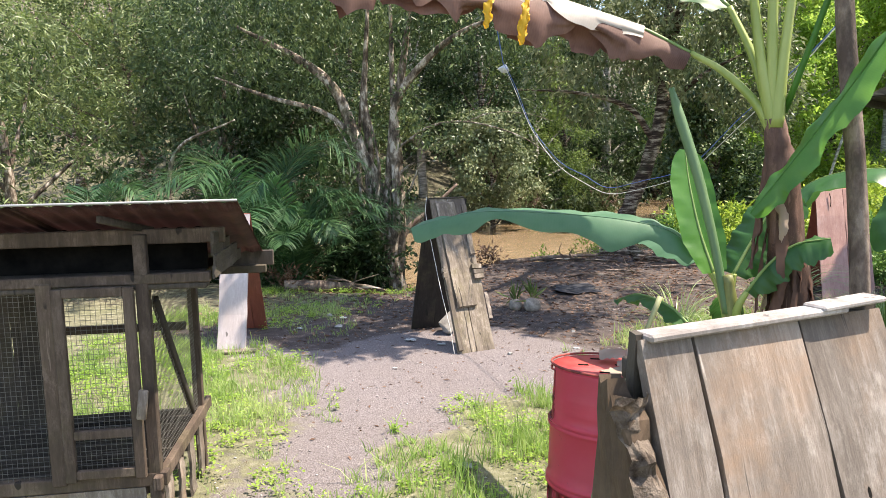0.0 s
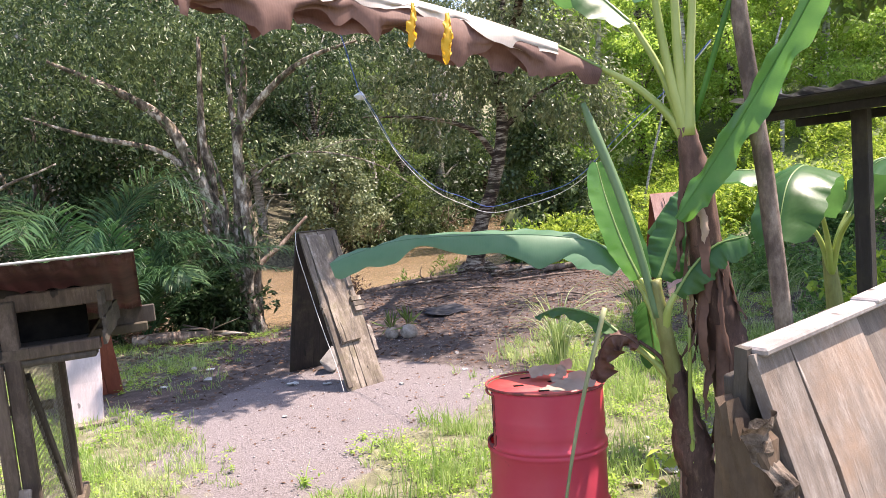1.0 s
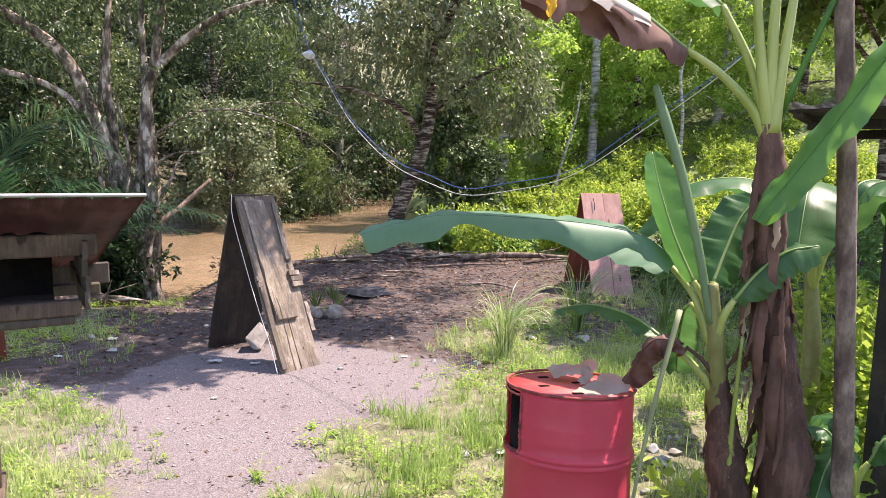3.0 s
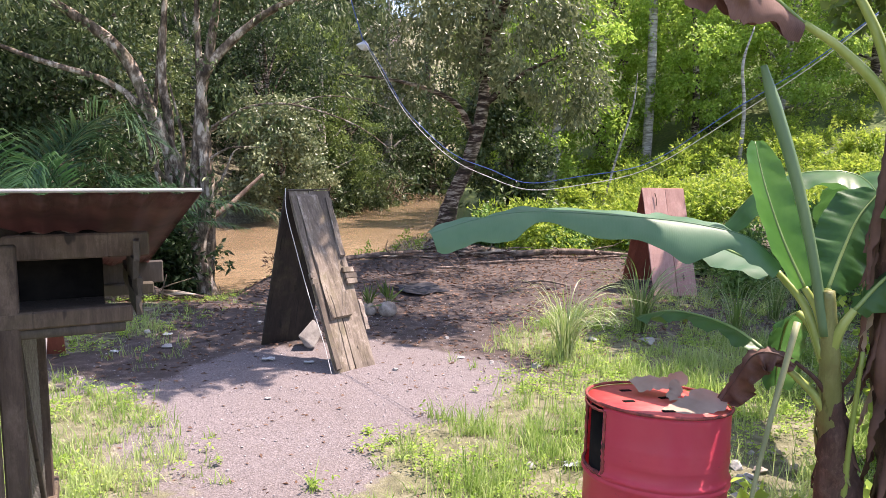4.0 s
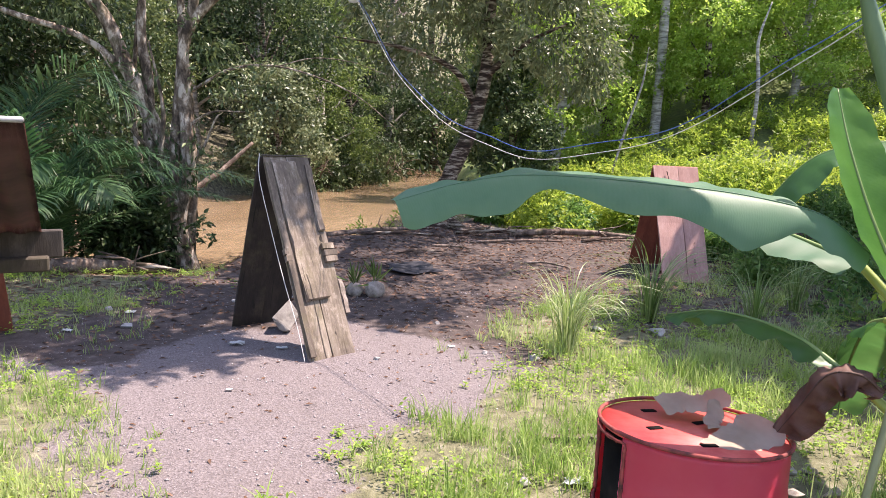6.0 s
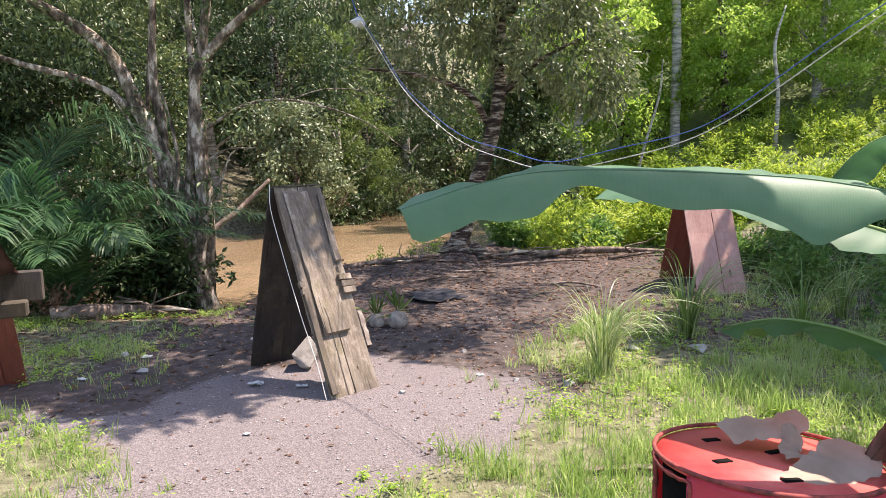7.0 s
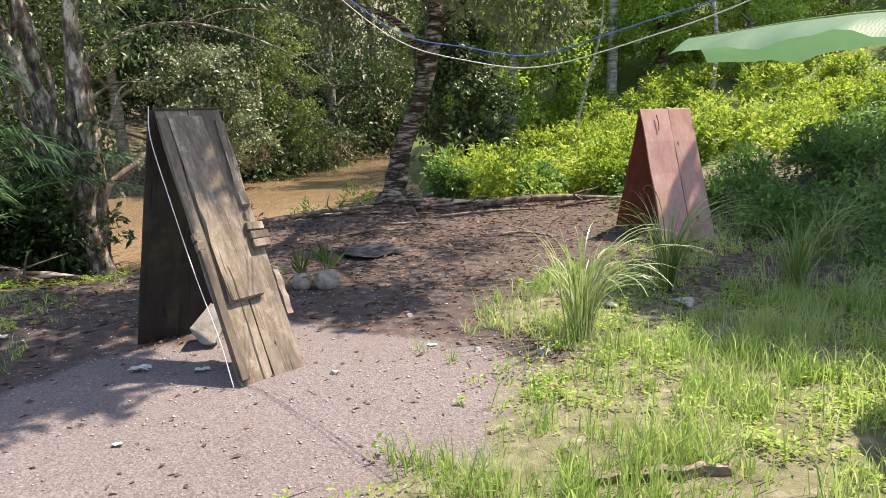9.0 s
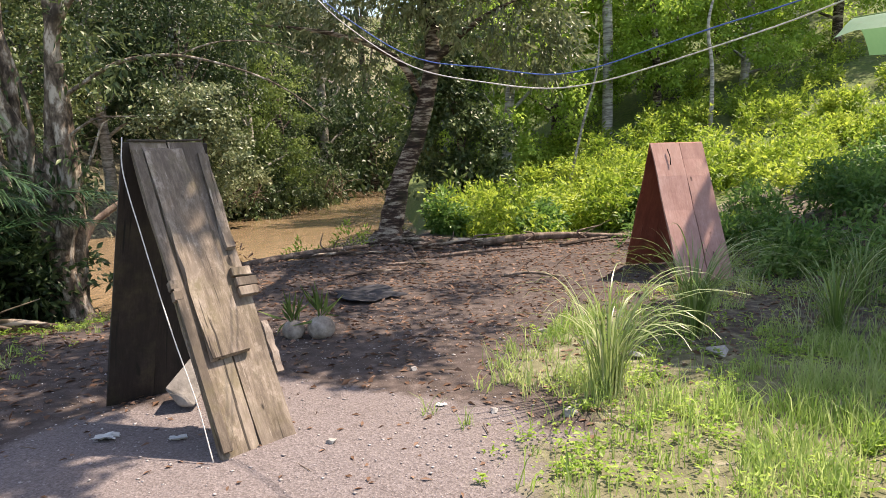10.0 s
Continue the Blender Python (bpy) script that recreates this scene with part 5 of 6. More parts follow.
# leaning tree at the water's edge
b1 = spot(0.64, 14.4, -0.08)
leaning = tree("bank_tree", b1, [
    ([(0, 0, 0), (0.1, 0, 0.35), (0.28, 0, 1.1), (0.46, 0, 1.9), (0.75, 0, 3.1), (1.0, 0.1, 4.6), (1.1, 0.2, 6.5)], [0.42, 0.21, 0.165, 0.14, 0.125, 0.10, 0.05]),
    ([(0.6, 0, 2.5), (0.1, -0.3, 3.1), (-0.8, -0.6, 3.4), (-2.0, -0.9, 3.5)], [0.07, 0.05, 0.035, 0.012]),
    ([(0.75, 0, 3.0), (1.4, -0.3, 3.6), (2.2, -0.4, 4.0)], [0.07, 0.05, 0.015]),
    # two high limbs added out of view, to shade the soil
    ([(1.0, 0.1, 4.6), (1.3, -1.5, 5.6), (1.2, -3.4, 6.2), (1.0, -4.4, 6.3)], [0.10, 0.08, 0.055, 0.02]),
    ([(1.25, -2.4, 5.9), (2.0, -3.6, 6.2), (2.5, -5.0, 6.4)], [0.05, 0.035, 0.015]),
    ([(-0.2, -0.1, 0.25), (-0.5, -0.25, 0.05), (-0.9, -0.3, -0.1)], [0.12, 0.08, 0.02]),
    ([(0.2, -0.2, 0.25), (0.5, -0.5, 0.08), (0.9, -0.7, 0.02)], [0.10, 0.06, 0.02]),
], [((0.9, 0, 4.9), (1.8, 1.4, 1.0)), ((1.9, -0.2, 4.0), (1.1, 1.0, 0.7)), ((-0.4, 0, 4.4), (1.4, 1.1, 0.9)), ((0.6, 0, 6.4), (2.4, 2.0, 1.2)), ((2.5, 0, 3.4), (0.7, 0.7, 0.5)), ((-0.5, 0.3, 3.4), (0.6, 0.6, 0.4)), ((2.4, -4.6, 6.4), (0.9, 0.8, 0.4)), ((2.9, -2.6, 6.4), (1.2, 1.1, 0.6)), ((1.2, -3.2, 6.4), (1.1, 1.0, 0.4))],
    2500, 9, 0.15, 0.028, M_BARK_DARK, M_LEAF_SAGE, "leaning dark-barked tree with lichen bands and flared roots", 102, 0.5, 0.28)
# an unseen outer limb, added over the yard to dapple the ground round the old shelter
part("limb", tube([(1.0, -4.4, 6.3), (1.0, -5.2, 6.5), (0.9, -6.1, 6.55), (0.7, -7.1, 6.6)], [0.03, 0.026, 0.02, 0.008], 6, 24, 0.1, 120), M_BARK_DARK, leaning)
leaf_v, leaf_f = foliage(np.random.default_rng(121), [((0.3, -6.9, 6.6), (0.6, 0.4, 0.25)), ((0.15, -6.3, 6.6), (0.75, 0.5, 0.3)), ((2.15, -5.4, 6.6), (0.8, 0.6, 0.3)), ((0.9, -5.0, 6.6), (0.8, 0.6, 0.3)), ((-0.4, -5.4, 6.7), (0.8, 0.6, 0.3)), ((-0.84, -6.4, 6.6), (0.8, 0.6, 0.3)), ((-0.94, -4.6, 6.6), (0.9, 0.8, 0.3)), ((0.06, -4.1, 6.6), (0.9, 0.7, 0.3))], 1350, 9, 0.17, 0.04, 0.3, 0.0, 0.25)
add_leaves("crown", leaf_v, leaf_f, M_LEAF_GREY, leaning)


def canopy(rng, pads, leaves, length, width):
    """Leaves that clothe rounded sprays (centre, radius, flatness): lit domes with dark hollows between them."""
    c = np.array([p[0] for p in pads], float)
    r = np.array([p[1] for p in pads], float)
    flat = np.array([p[2] for p in pads], float)
    pick = rng.choice(len(pads), leaves, p=r**2 / (r**2).sum())
    # each dome carries tufts, with hollows between them
    tufts = unit(rng.normal(size=(len(pads), 11, 3)) + [0, 0, 0.45])
    own = rng.integers(0, 11, leaves)
    size = rng.uniform(0.13, 0.30, (len(pads), 11))[pick, own][:, None]
    stray = rng.random((leaves, 1)) < 0.22
    d = unit(np.where(stray, rng.normal(size=(leaves, 3)) + [0, 0, 0.3], tufts[pick, own] + rng.normal(size=(leaves, 3)) * size))
    deep = np.where(stray, rng.uniform(0.2, 1.0, (leaves, 1)), 1 + rng.normal(size=(leaves, 1)) * 0.6 * size)
    at = c[pick] + d * deep * r[pick][:, None] * np.stack([np.ones(leaves), np.ones(leaves), flat[pick]], 1)
    # small sprays, so that the outline is uneven
    at = at + rng.normal(size=at.shape) * length * 0.45
    ways = unit(d * 0.55 + rng.normal(size=at.shape) * 0.7 + [0, 0, -0.35])
    nor = unit(d * 0.7 + rng.normal(size=at.shape) * 0.55 + [0, 0, 0.5])
    return leaf_cards(rng, at, ways, nor, length, width)


def forest_tree(x, y, tall, wide, mat, bark, seed, label, low=0.25, n=1000, leaf_len=0.15, slim=0.28):
    rng = random.Random(seed)
    lean_x, lean_y = rng.uniform(-0.1, 0.1) * tall, rng.uniform(-0.1, 0.05) * tall
    r = 0.018 * tall
    ob = thing("forest_tree", spot(x, y, 0.0), label, "tree", "trees of the forest edge")
    part("trunk", tube([(0, 0, -0.3), (0.2 * lean_x, 0.2 * lean_y, 0.3 * tall), (0.6 * lean_x, 0.6 * lean_y, 0.6 * tall), (lean_x, lean_y, 0.92 * tall)], [r * 1.3, r, 0.7 * r, 0.2 * r], 10, 30, 0.1, seed), bark, ob)
    pads = []
    for k in range(36):
        u = (k + rng.random()) / 36
        z = tall * (low + (0.97 - low) * u)
        girth = wide * 0.80 * (0.45 + 0.75 * math.sin(math.pi * min(1, 0.18 + 0.80 * u)))
        a, s = k * 2.4 + rng.uniform(-0.5, 0.5), girth * rng.uniform(0.35, 0.95)
        c = (lean_x * z / tall + s * math.cos(a), lean_y * z / tall + s * math.sin(a), z)
        pads.append((c, wide * rng.uniform(0.17, 0.33), rng.uniform(0.5, 0.85)))
        if k % 4 == 0:
            root = (0.6 * lean_x * z / tall, 0.6 * lean_y * z / tall, 0.62 * z)
            part("limb", tube([root, (0.55 * c[0], 0.55 * c[1], 0.84 * z), c], [0.42 * r, 0.28 * r, 0.08 * r], 6, 16, 0.1, seed + k), bark, ob)
    v, f = canopy(np.random.default_rng(seed), pads, n * 13, leaf_len, leaf_len * slim)
    add_leaves("crown", v, f, mat, ob)
    return ob


DARK_TREE = "dense dark green forest tree on the far bank"
for k, (x, y, t, w, mt) in enumerate([
    (-19, 24.5, 10, 4.0, M_LEAF_BAMBOO), (-14.5, 25.5, 11, 4.0, M_LEAF_DARK), (-11, 27, 9, 3.4, M_LEAF_BAMBOO), (-8.6, 30.5, 10, 3.4, M_LEAF_DARK), (-6.0, 32.5, 9, 3.2, M_LEAF_DARK), (-4.0, 36, 10, 3.3, M_LEAF_MID),
    (-2.8, 42, 11, 3.6, M_LEAF_DARK), (-0.8, 50, 17, 4.6, M_LEAF_DARK), (3.0, 60, 20, 5.6, M_LEAF_MID), (-12, 33, 14, 4.6, M_LEAF_DARK), (-18, 33, 15, 5.0, M_LEAF_DARK), (-8, 40, 16, 5.0, M_LEAF_DARK),
    (-25, 27, 12, 4.6, M_LEAF_MID), (-4, 56, 18, 6.0, M_LEAF_DARK), (-15, 44, 17, 6, M_LEAF_DARK),
]):
    forest_tree(x, y, t, w, mt, (M_BARK_DARK, M_BARK_GREY)[k % 2], 200 + k, DARK_TREE if mt is M_LEAF_DARK else "leafy forest tree with lighter foliage on the far bank", 0.30 if x < -10 and y < 28 or -9 < x < -5 and y < 33 else 0.11, 1450)
for k, (x, y, t, w, mt) in enumerate([
    (5.2, 24.5, 8.5, 2.6, M_LEAF_LIGHT), (7.6, 26.5, 9, 2.8, M_LEAF_LIGHT), (4.4, 31, 10, 3.0, M_LEAF_MID), (9.8, 31, 11, 3.4, M_LEAF_LIGHT), (12.5, 28, 9, 3.2, M_LEAF_LIGHT), (10.6, 24.8, 6.5, 2.2, M_LEAF_LIGHT), (13.6, 24.6, 7, 2.6, M_LEAF_LIGHT), (17.5, 25.2, 8, 3.0, M_LEAF_LIGHT), (22.5, 24.0, 9, 3.2, M_LEAF_DARK), (16, 30, 11, 4.0, M_LEAF_MID),
    (20, 32, 12, 4.4, M_LEAF_DARK), (7.5, 38, 15, 4.6, M_LEAF_LIGHT), (13, 40, 16, 5.2, M_LEAF_MID), (20, 42, 17, 5.6, M_LEAF_DARK), (26, 34, 14, 5, M_LEAF_MID), (3.4, 22.0, 5.0, 1.6, M_LEAF_GREY),
]):
    forest_tree(x, y, t, w, mt, (M_BARK_GREY, M_BARK_DARK)[k % 2], 240 + k, "bright green tree at the edge of the sunny field" if mt is M_LEAF_LIGHT else "tall dark green tree behind the sunny field", 0.08, 1350)

for k, (x, y, t, w) in enumerate([(-9.5, 47, 15, 6.0), (-14.5, 40, 15, 5.5), (-5.0, 51, 15, 5.5), (-20, 45, 16, 6.5)]):
    forest_tree(x, y, t, w, M_LEAF_DARK, M_BARK_DARK, 320 + k, DARK_TREE, 0.15, 800, 0.3, 0.3)

forest_tree(-5.1, 29.6, 6.6, 2.5, M_LEAF_SAGE, M_BARK_DARK, 290, "rounded pale-leaved bushy tree leaning over the far water", 0.34, 1000, 0.17, 0.3)
# trees beside the yard, whose crowns shade its edge
forest_tree(9.0, 10.9, 7.0, 2.4, M_LEAF_MID, M_BARK_DARK, 280, "leafy tree shading the ferny slope", 0.55, 700, 0.22, 0.36)
forest_tree(7.2, 8.4, 6.6, 2.0, M_LEAF_MID, M_BARK_DARK, 281, "leafy tree shading the ferny slope", 0.62, 620, 0.22, 0.36)
forest_tree(7.25, 8.45, 8.0, 1.6, M_LEAF_MID, M_BARK_DARK, 285, "leafy tree shading the ferny slope", 0.74, 420, 0.22, 0.36)
forest_tree(-8.5, 13.6, 7.5, 3.0, M_LEAF_DARK, M_BARK_PALE, 282, "pale-stemmed dark leafy tree on the bank", 0.12, 1300, 0.17, 0.15)
forest_tree(-12.0, 11.5, 7.5, 3.0, M_LEAF_BAMBOO, M_BARK_PALE, 283, "pale-stemmed tree with dry yellowish leaves", 0.10, 1400, 0.19, 0.12)
forest_tree(-6.6, 15.2, 7.0, 2.4, M_LEAF_DARK, M_BARK_DARK, 284, "leafy tree at the water behind the palm", 0.12, 1200, 0.14)


def bare_stem(base, pts, radii, bark, label, name="slender_tree"):
    ob = thing(name, base, label, "tree", "slender stems at the forest edge")
    part("trunk", tube(pts, radii, 8, 24, 0.05, int(base[0] * 10) % 50), bark, ob)
    return ob


bare_stem(spot(8.75, 24.7), [(0, 0, -0.2), (0.05, 0, 2.5), (0.0, 0, 5), (-0.1, 0, 9)], [0.19, 0.17, 0.16, 0.13], M_BARK_GREY, "tall smooth grey palm trunk")
bare_stem(spot(10.85, 22), [(0, 0, -0.2), (0.05, 0, 1.6), (-0.1, 0, 3.0), (0.2, 0, 4.2)], [0.07, 0.06, 0.05, 0.02], M_BARK_GREY, "slender pale tree trunk")
bare_stem(spot(5.6, 20), [(0, 0, -0.2), (0.5, 0, 1.8), (0.9, 0, 3.2), (1.0, 0, 4.2)], [0.04, 0.035, 0.03, 0.01], M_BARK_GREY, "thin leaning pale stem")
bare_stem(spot(-8.0, 10.2), [(0, 0, -0.2), (0.6, 0.2, 1.6), (0.9, 0.2, 3.0), (2.4, -0.2, 3.5)], [0.05, 0.045, 0.035, 0.012], M_BARK_PALE, "thin bending pale stem")
bare_stem(spot(-6.4, 12.2), [(0, 0, -0.2), (-0.5, 0, 1.8), (-1.4, 0, 3.0), (-3.0, -0.2, 3.6)], [0.06, 0.05, 0.035, 0.012], M_BARK_PALE, "thin bending pale stem")
snag = thing("fallen_branch", (-4.34, 15.0, -0.6), "pale dead branch slanting up from the water", "branch")
part("branch", tube([(-0.3, -0.3, -0.5), (0, 0, 1.0), (0.5, 0.5, 1.55), (1.05, 1.0, 2.15)], [0.075, 0.065, 0.055, 0.035], 8, 20, 0.12, 3), M_POLE, snag)


def dead_brush(at, n, spread, seed):
    """A tangle of bare dead twigs, one mesh."""
    rng = random.Random(seed)
    bm = bmesh.new()
    for k in range(n):
        a, r = rng.uniform(0, 6.28), rng.uniform(0.2, 1.0) * spread
        p = Vector((rng.gauss(0, 0.4) * spread, rng.gauss(0, 0.3) * spread, rng.uniform(0, 0.5) * spread))
        q = p + Vector((math.cos(a) * r, math.sin(a) * r, rng.uniform(-0.3, 0.6) * spread))
        m = (p + q) / 2 + Vector((0, 0, rng.uniform(0.05, 0.25) * spread))
        tube([p, m, q], [0.022, 0.014, 0.005], 4, 7, 0.1, k, bm=bm)
    ob = thing("dead_brush", at, "tangle of bare brown dead twigs caught on the bank", "brush", kind="stuff")
    part("twigs", bm, M_TWIG, ob)


def undergrowth(name, label, mat, patches, twigs, per, length, width, seed, droop=0.1, spread=0.2):
    """Bushes and weeds that nobody could count: patches are (x, y, rx, ry, height)."""
    rng = np.random.default_rng(seed)
    blobs = []
    for x, y, rx, ry, h in patches:
        for _ in range(max(3, int(rx * ry * 2))):
            px, py = x + rng.uniform(-rx, rx), y + rng.uniform(-ry, ry)
            hh = h * rng.uniform(0.55, 1.0)
            r = hh * rng.uniform(0.4, 0.6)
            blobs.append(((px, py, float(height(px, py)) + hh * 0.45), (r, r, hh * 0.5)))
    v, f = foliage(rng, blobs, twigs, per, length, width, droop, 0.2, spread)
    tagged(fast_mesh(name, v, f, mat), label, "undergrowth", kind="stuff")


undergrowth("hillside_forest", "dark forest foliage covering the far hillside", M_LEAF_DARK, [(-30, 36, 10, 6, 7), (-14, 52, 16, 8, 10), (-24, 42, 10, 6, 9), (-6, 62, 10, 6, 12), (2, 72, 14, 8, 11), (22, 56, 16, 8, 9), (40, 44, 12, 10, 9), (-42, 26, 8, 12, 8)], 14500, 5, 0.5, 0.14, 301, 0.3, 0.8)
undergrowth("river_bushes", "bushes overhanging the far water's edge", M_LEAF_DARK, [(-11, 27.0, 1.0, 0.8, 1.9), (-9.2, 28.7, 0.7, 0.5, 1.2), (-6.8, 32.6, 1.2, 0.7, 3.0), (-4.3, 34.2, 0.8, 1, 2.2), (-3.4, 37, 1.0, 2, 2.6), (-1.9, 43.5, 1, 2, 3), (1.5, 61, 1.5, 3, 3.5), (-22, 22.8, 5, 0.8, 2.0)], 4200, 8, 0.22, 0.055, 302, 0.5, 0.45)
undergrowth("river_shrubs", "grey-leaved shrubs hanging over the river", M_LEAF_GREY, [(-4.2, 34.6, 0.9, 0.8, 4.2), (-3.2, 38.5, 1, 1, 4), (-1.6, 41.5, 0.8, 1, 3.4), (3.4, 26, 0.6, 2, 2.2), (3.1, 21, 0.6, 1.4, 1.6)], 1800, 9, 0.26, 0.06, 303, 0.5, 0.3)
weed_rng = random.Random(304)
undergrowth("sunny_weeds", "tall bright green weeds in full sun behind the yard", M_LEAF_WEED, [(x, y, 0.9, 0.9, weed_rng.uniform(0.5, 1.1)) for x, y in [(2.2 + 0.22 * (j - 15) * (j > 17) + weed_rng.uniform(0, 12 + 0.5 * (j - 15)), j + weed_rng.uniform(-0.6, 0.6)) for j in (15.4, 16, 16.6, 17.2, 18, 19, 20, 21.2, 22.5, 24) for _ in range(9)]], 15200, 7, 0.125, 0.027, 304, 0.0, 0.16)
undergrowth("bank_weeds", "low leafy weeds along the yard's far edge", M_LEAF_FERN, [(2.4, 15.4, 0.8, 0.4, 0.7), (3.8, 15.2, 1.2, 0.4, 0.8), (6.0, 14.6, 1.4, 0.6, 0.8)], 1500, 7, 0.11, 0.03, 305, 0.0, 0.14)
undergrowth("bank_shoots", "thin leafy shoots standing on the lip of the bank", M_LEAF_LIGHT, [(0.02, 14.2, 0.06, 0.05, 0.75), (-0.80, 13.4, 0.16, 0.08, 0.42)], 60, 5, 0.10, 0.016, 311, -0.2, 0.10)
undergrowth("bank_fringe", "dry brown-stemmed weeds at the water's edge", M_LITTER, [(-2.35, 11.9, 0.35, 0.15, 0.45), (-1.75, 12.5, 0.25, 0.12, 0.35), (-4.9, 9.9, 0.7, 0.3, 0.5)], 120, 5, 0.11, 0.014, 312, -0.3, 0.12)
dead_brush((-4.6, 32.6, -0.3), 60, 1.3, 41)
dead_brush((-1.2, 40.5, -0.4), 50, 1.8, 42)
dead_brush((3.3, 15.6, 0.05), 40, 0.42, 43)
fern_rng = random.Random(77)
undergrowth("slope_ferns", "ferny shrubs on the shaded slope", M_LEAF_FERN, [(x, y, 0.35, 0.35, (0.42 + 0.10 * (x - 4.6)) * fern_rng.uniform(0.6, 1.35)) for x, y in [(fern_rng.uniform(4.4, 9.5), fern_rng.uniform(7.4, 12.8)) for _ in range(56)]], 6500, 7, 0.11, 0.02, 306, 0.1, 0.16)
undergrowth("field_weeds", "green weeds behind the pink shelter", M_LEAF_WEED, [(5.4, 13.2, 1.2, 0.9, 0.55), (7.6, 13.6, 1.4, 1.0, 0.7), (10.0, 14.2, 1.4, 1.4, 0.8), (12.6, 16.5, 1.8, 1.8, 0.9), (9.6, 11.8, 1.0, 0.8, 0.8), (11.4, 12.6, 1.2, 1.0, 0.9), (13.4, 13.6, 1.4, 1.2, 1.0), (15.5, 15.5, 1.8, 1.6, 1.1)], 4600, 7, 0.11, 0.025, 310, 0.0, 0.15)
undergrowth("bank_thicket", "tangled bushes at the foot of the bank trees", M_LEAF_DARK, [(-5.0, 11.2, 0.6, 0.4, 0.8), (-4.3, 11.9, 0.15, 0.15, 1.2), (-4.02, 11.9, 0.1, 0.1, 1.6), (-3.5, 11.9, 0.1, 0.06, 0.4), (-6.6, 10.2, 1.0, 0.6, 1.0), (-9, 9.4, 1.6, 0.8, 1.4), (-7.6, 11.4, 1.6, 0.8, 1.6), (-12, 8.8, 2.0, 1.0, 2.0)], 2600, 7, 0.14, 0.03, 307, 0.2, 0.2)
undergrowth("shed_greenery", "leafy sunlit weeds behind the open shed", M_LEAF_WEED, [(3.4, 4.6, 0.7, 0.5, 0.9), (4.7, 5.5, 0.8, 0.6, 1.1), (5.5, 5.2, 1.0, 1.0, 1.3), (4.0, 5.2, 0.4, 0.3, 0.4)], 1500, 7, 0.09, 0.026, 308, 0.0, 0.12)
undergrowth("stem_greenery", "small leafy shoots at the feet of the banana plants", M_LEAF_LIGHT, [(1.75, 2.75, 0.15, 0.12, 0.45), (1.9, 3.1, 0.2, 0.15, 0.6), (1.6, 3.35, 0.15, 0.15, 0.4)], 130, 7, 0.08, 0.03, 309, 0.0, 0.1)


def palm(base, fronds, length, seed, label, mat=M_PALM):
    ob = thing("palm", base, label, "palm", "low palms on the bank")
    rng = np.random.default_rng(seed)
    for k in range(fronds):
        a = 2.4 * k + rng.uniform(-0.3, 0.3)
        ln = length * rng.uniform(0.75, 1.15)
        out = rng.uniform(0.35, 1.2)
        lift = 1.25 - 0.72 * out
        c, s = math.cos(a) * out, math.sin(a) * out
        pts = [(0, 0, 0.05), (0.12 * ln * c, 0.12 * ln * s, 0.42 * ln * lift), (0.40 * ln * c, 0.40 * ln * s, 0.80 * ln * lift), (0.75 * ln * c, 0.75 * ln * s, 0.96 * ln * lift), (1.05 * ln * c, 1.05 * ln * s, 0.84 * ln * lift)]
        fr = part("frond", tube(pts, [0.020, 0.016, 0.010, 0.006, 0.003], 5, 20), mat, ob)
        p = np.array([tuple(q) for q in smooth_path(pts, 62)])[12:]
        d = unit(np.gradient(p, axis=0))
        side = unit(np.cross(d, [0, 0, 1.0]))
        u = np.linspace(0, 1, len(p))[:, None]
        vs, fs, off = [], [], 0
        for sg in (-1, 1):
            way = unit(side * sg * 1.0 + d * (0.45 + 0.7 * u) + np.array([0, 0, 0.12]) + rng.normal(size=p.shape) * 0.09)
            nor = np.cross(way, d) * sg
            ll = ln * (0.24 * np.sin(np.pi * (0.18 + 0.72 * u)) + 0.04) * rng.uniform(0.85, 1.1, u.shape)
            sd = unit(np.cross(nor, way))
            w = 0.0125
            m1 = p + way * ll * 0.35
            m2 = p + way * ll * 0.72 - np.array([0, 0, 0.07]) * ll
            tip = p + way * ll * 0.98 - np.array([0, 0, 0.30]) * ll
            v = np.stack([p, m1 + sd * w, m2 + sd * w * 0.7, tip, m2 - sd * w * 0.7, m1 - sd * w], 1).reshape(-1, 3)
            i = np.arange(len(p))[:, None] * 6 + off
            vs.append(v)
            fs.append(np.concatenate([i + [0, 1, 5], i + [1, 2, 5], i + [2, 4, 5], i + [2, 3, 4]], 0))
            off += len(v)
        tagged(fast_mesh("foliage", np.concatenate(vs), np.concatenate(fs), mat, fr), kind="stuff")
    return ob


palm(spot(-4.7, 10.2, 0.0), 22, 1.95, 401, "low dark green palm with arching fronds on the bank")
palm(spot(-5.9, 11.0, 0.0), 20, 3.3, 402, "tall palm with arching fronds catching the sun")
palm(spot(-7.8, 9.0, 0.0), 14, 1.9, 403, "low dark green palm with arching fronds on the bank")


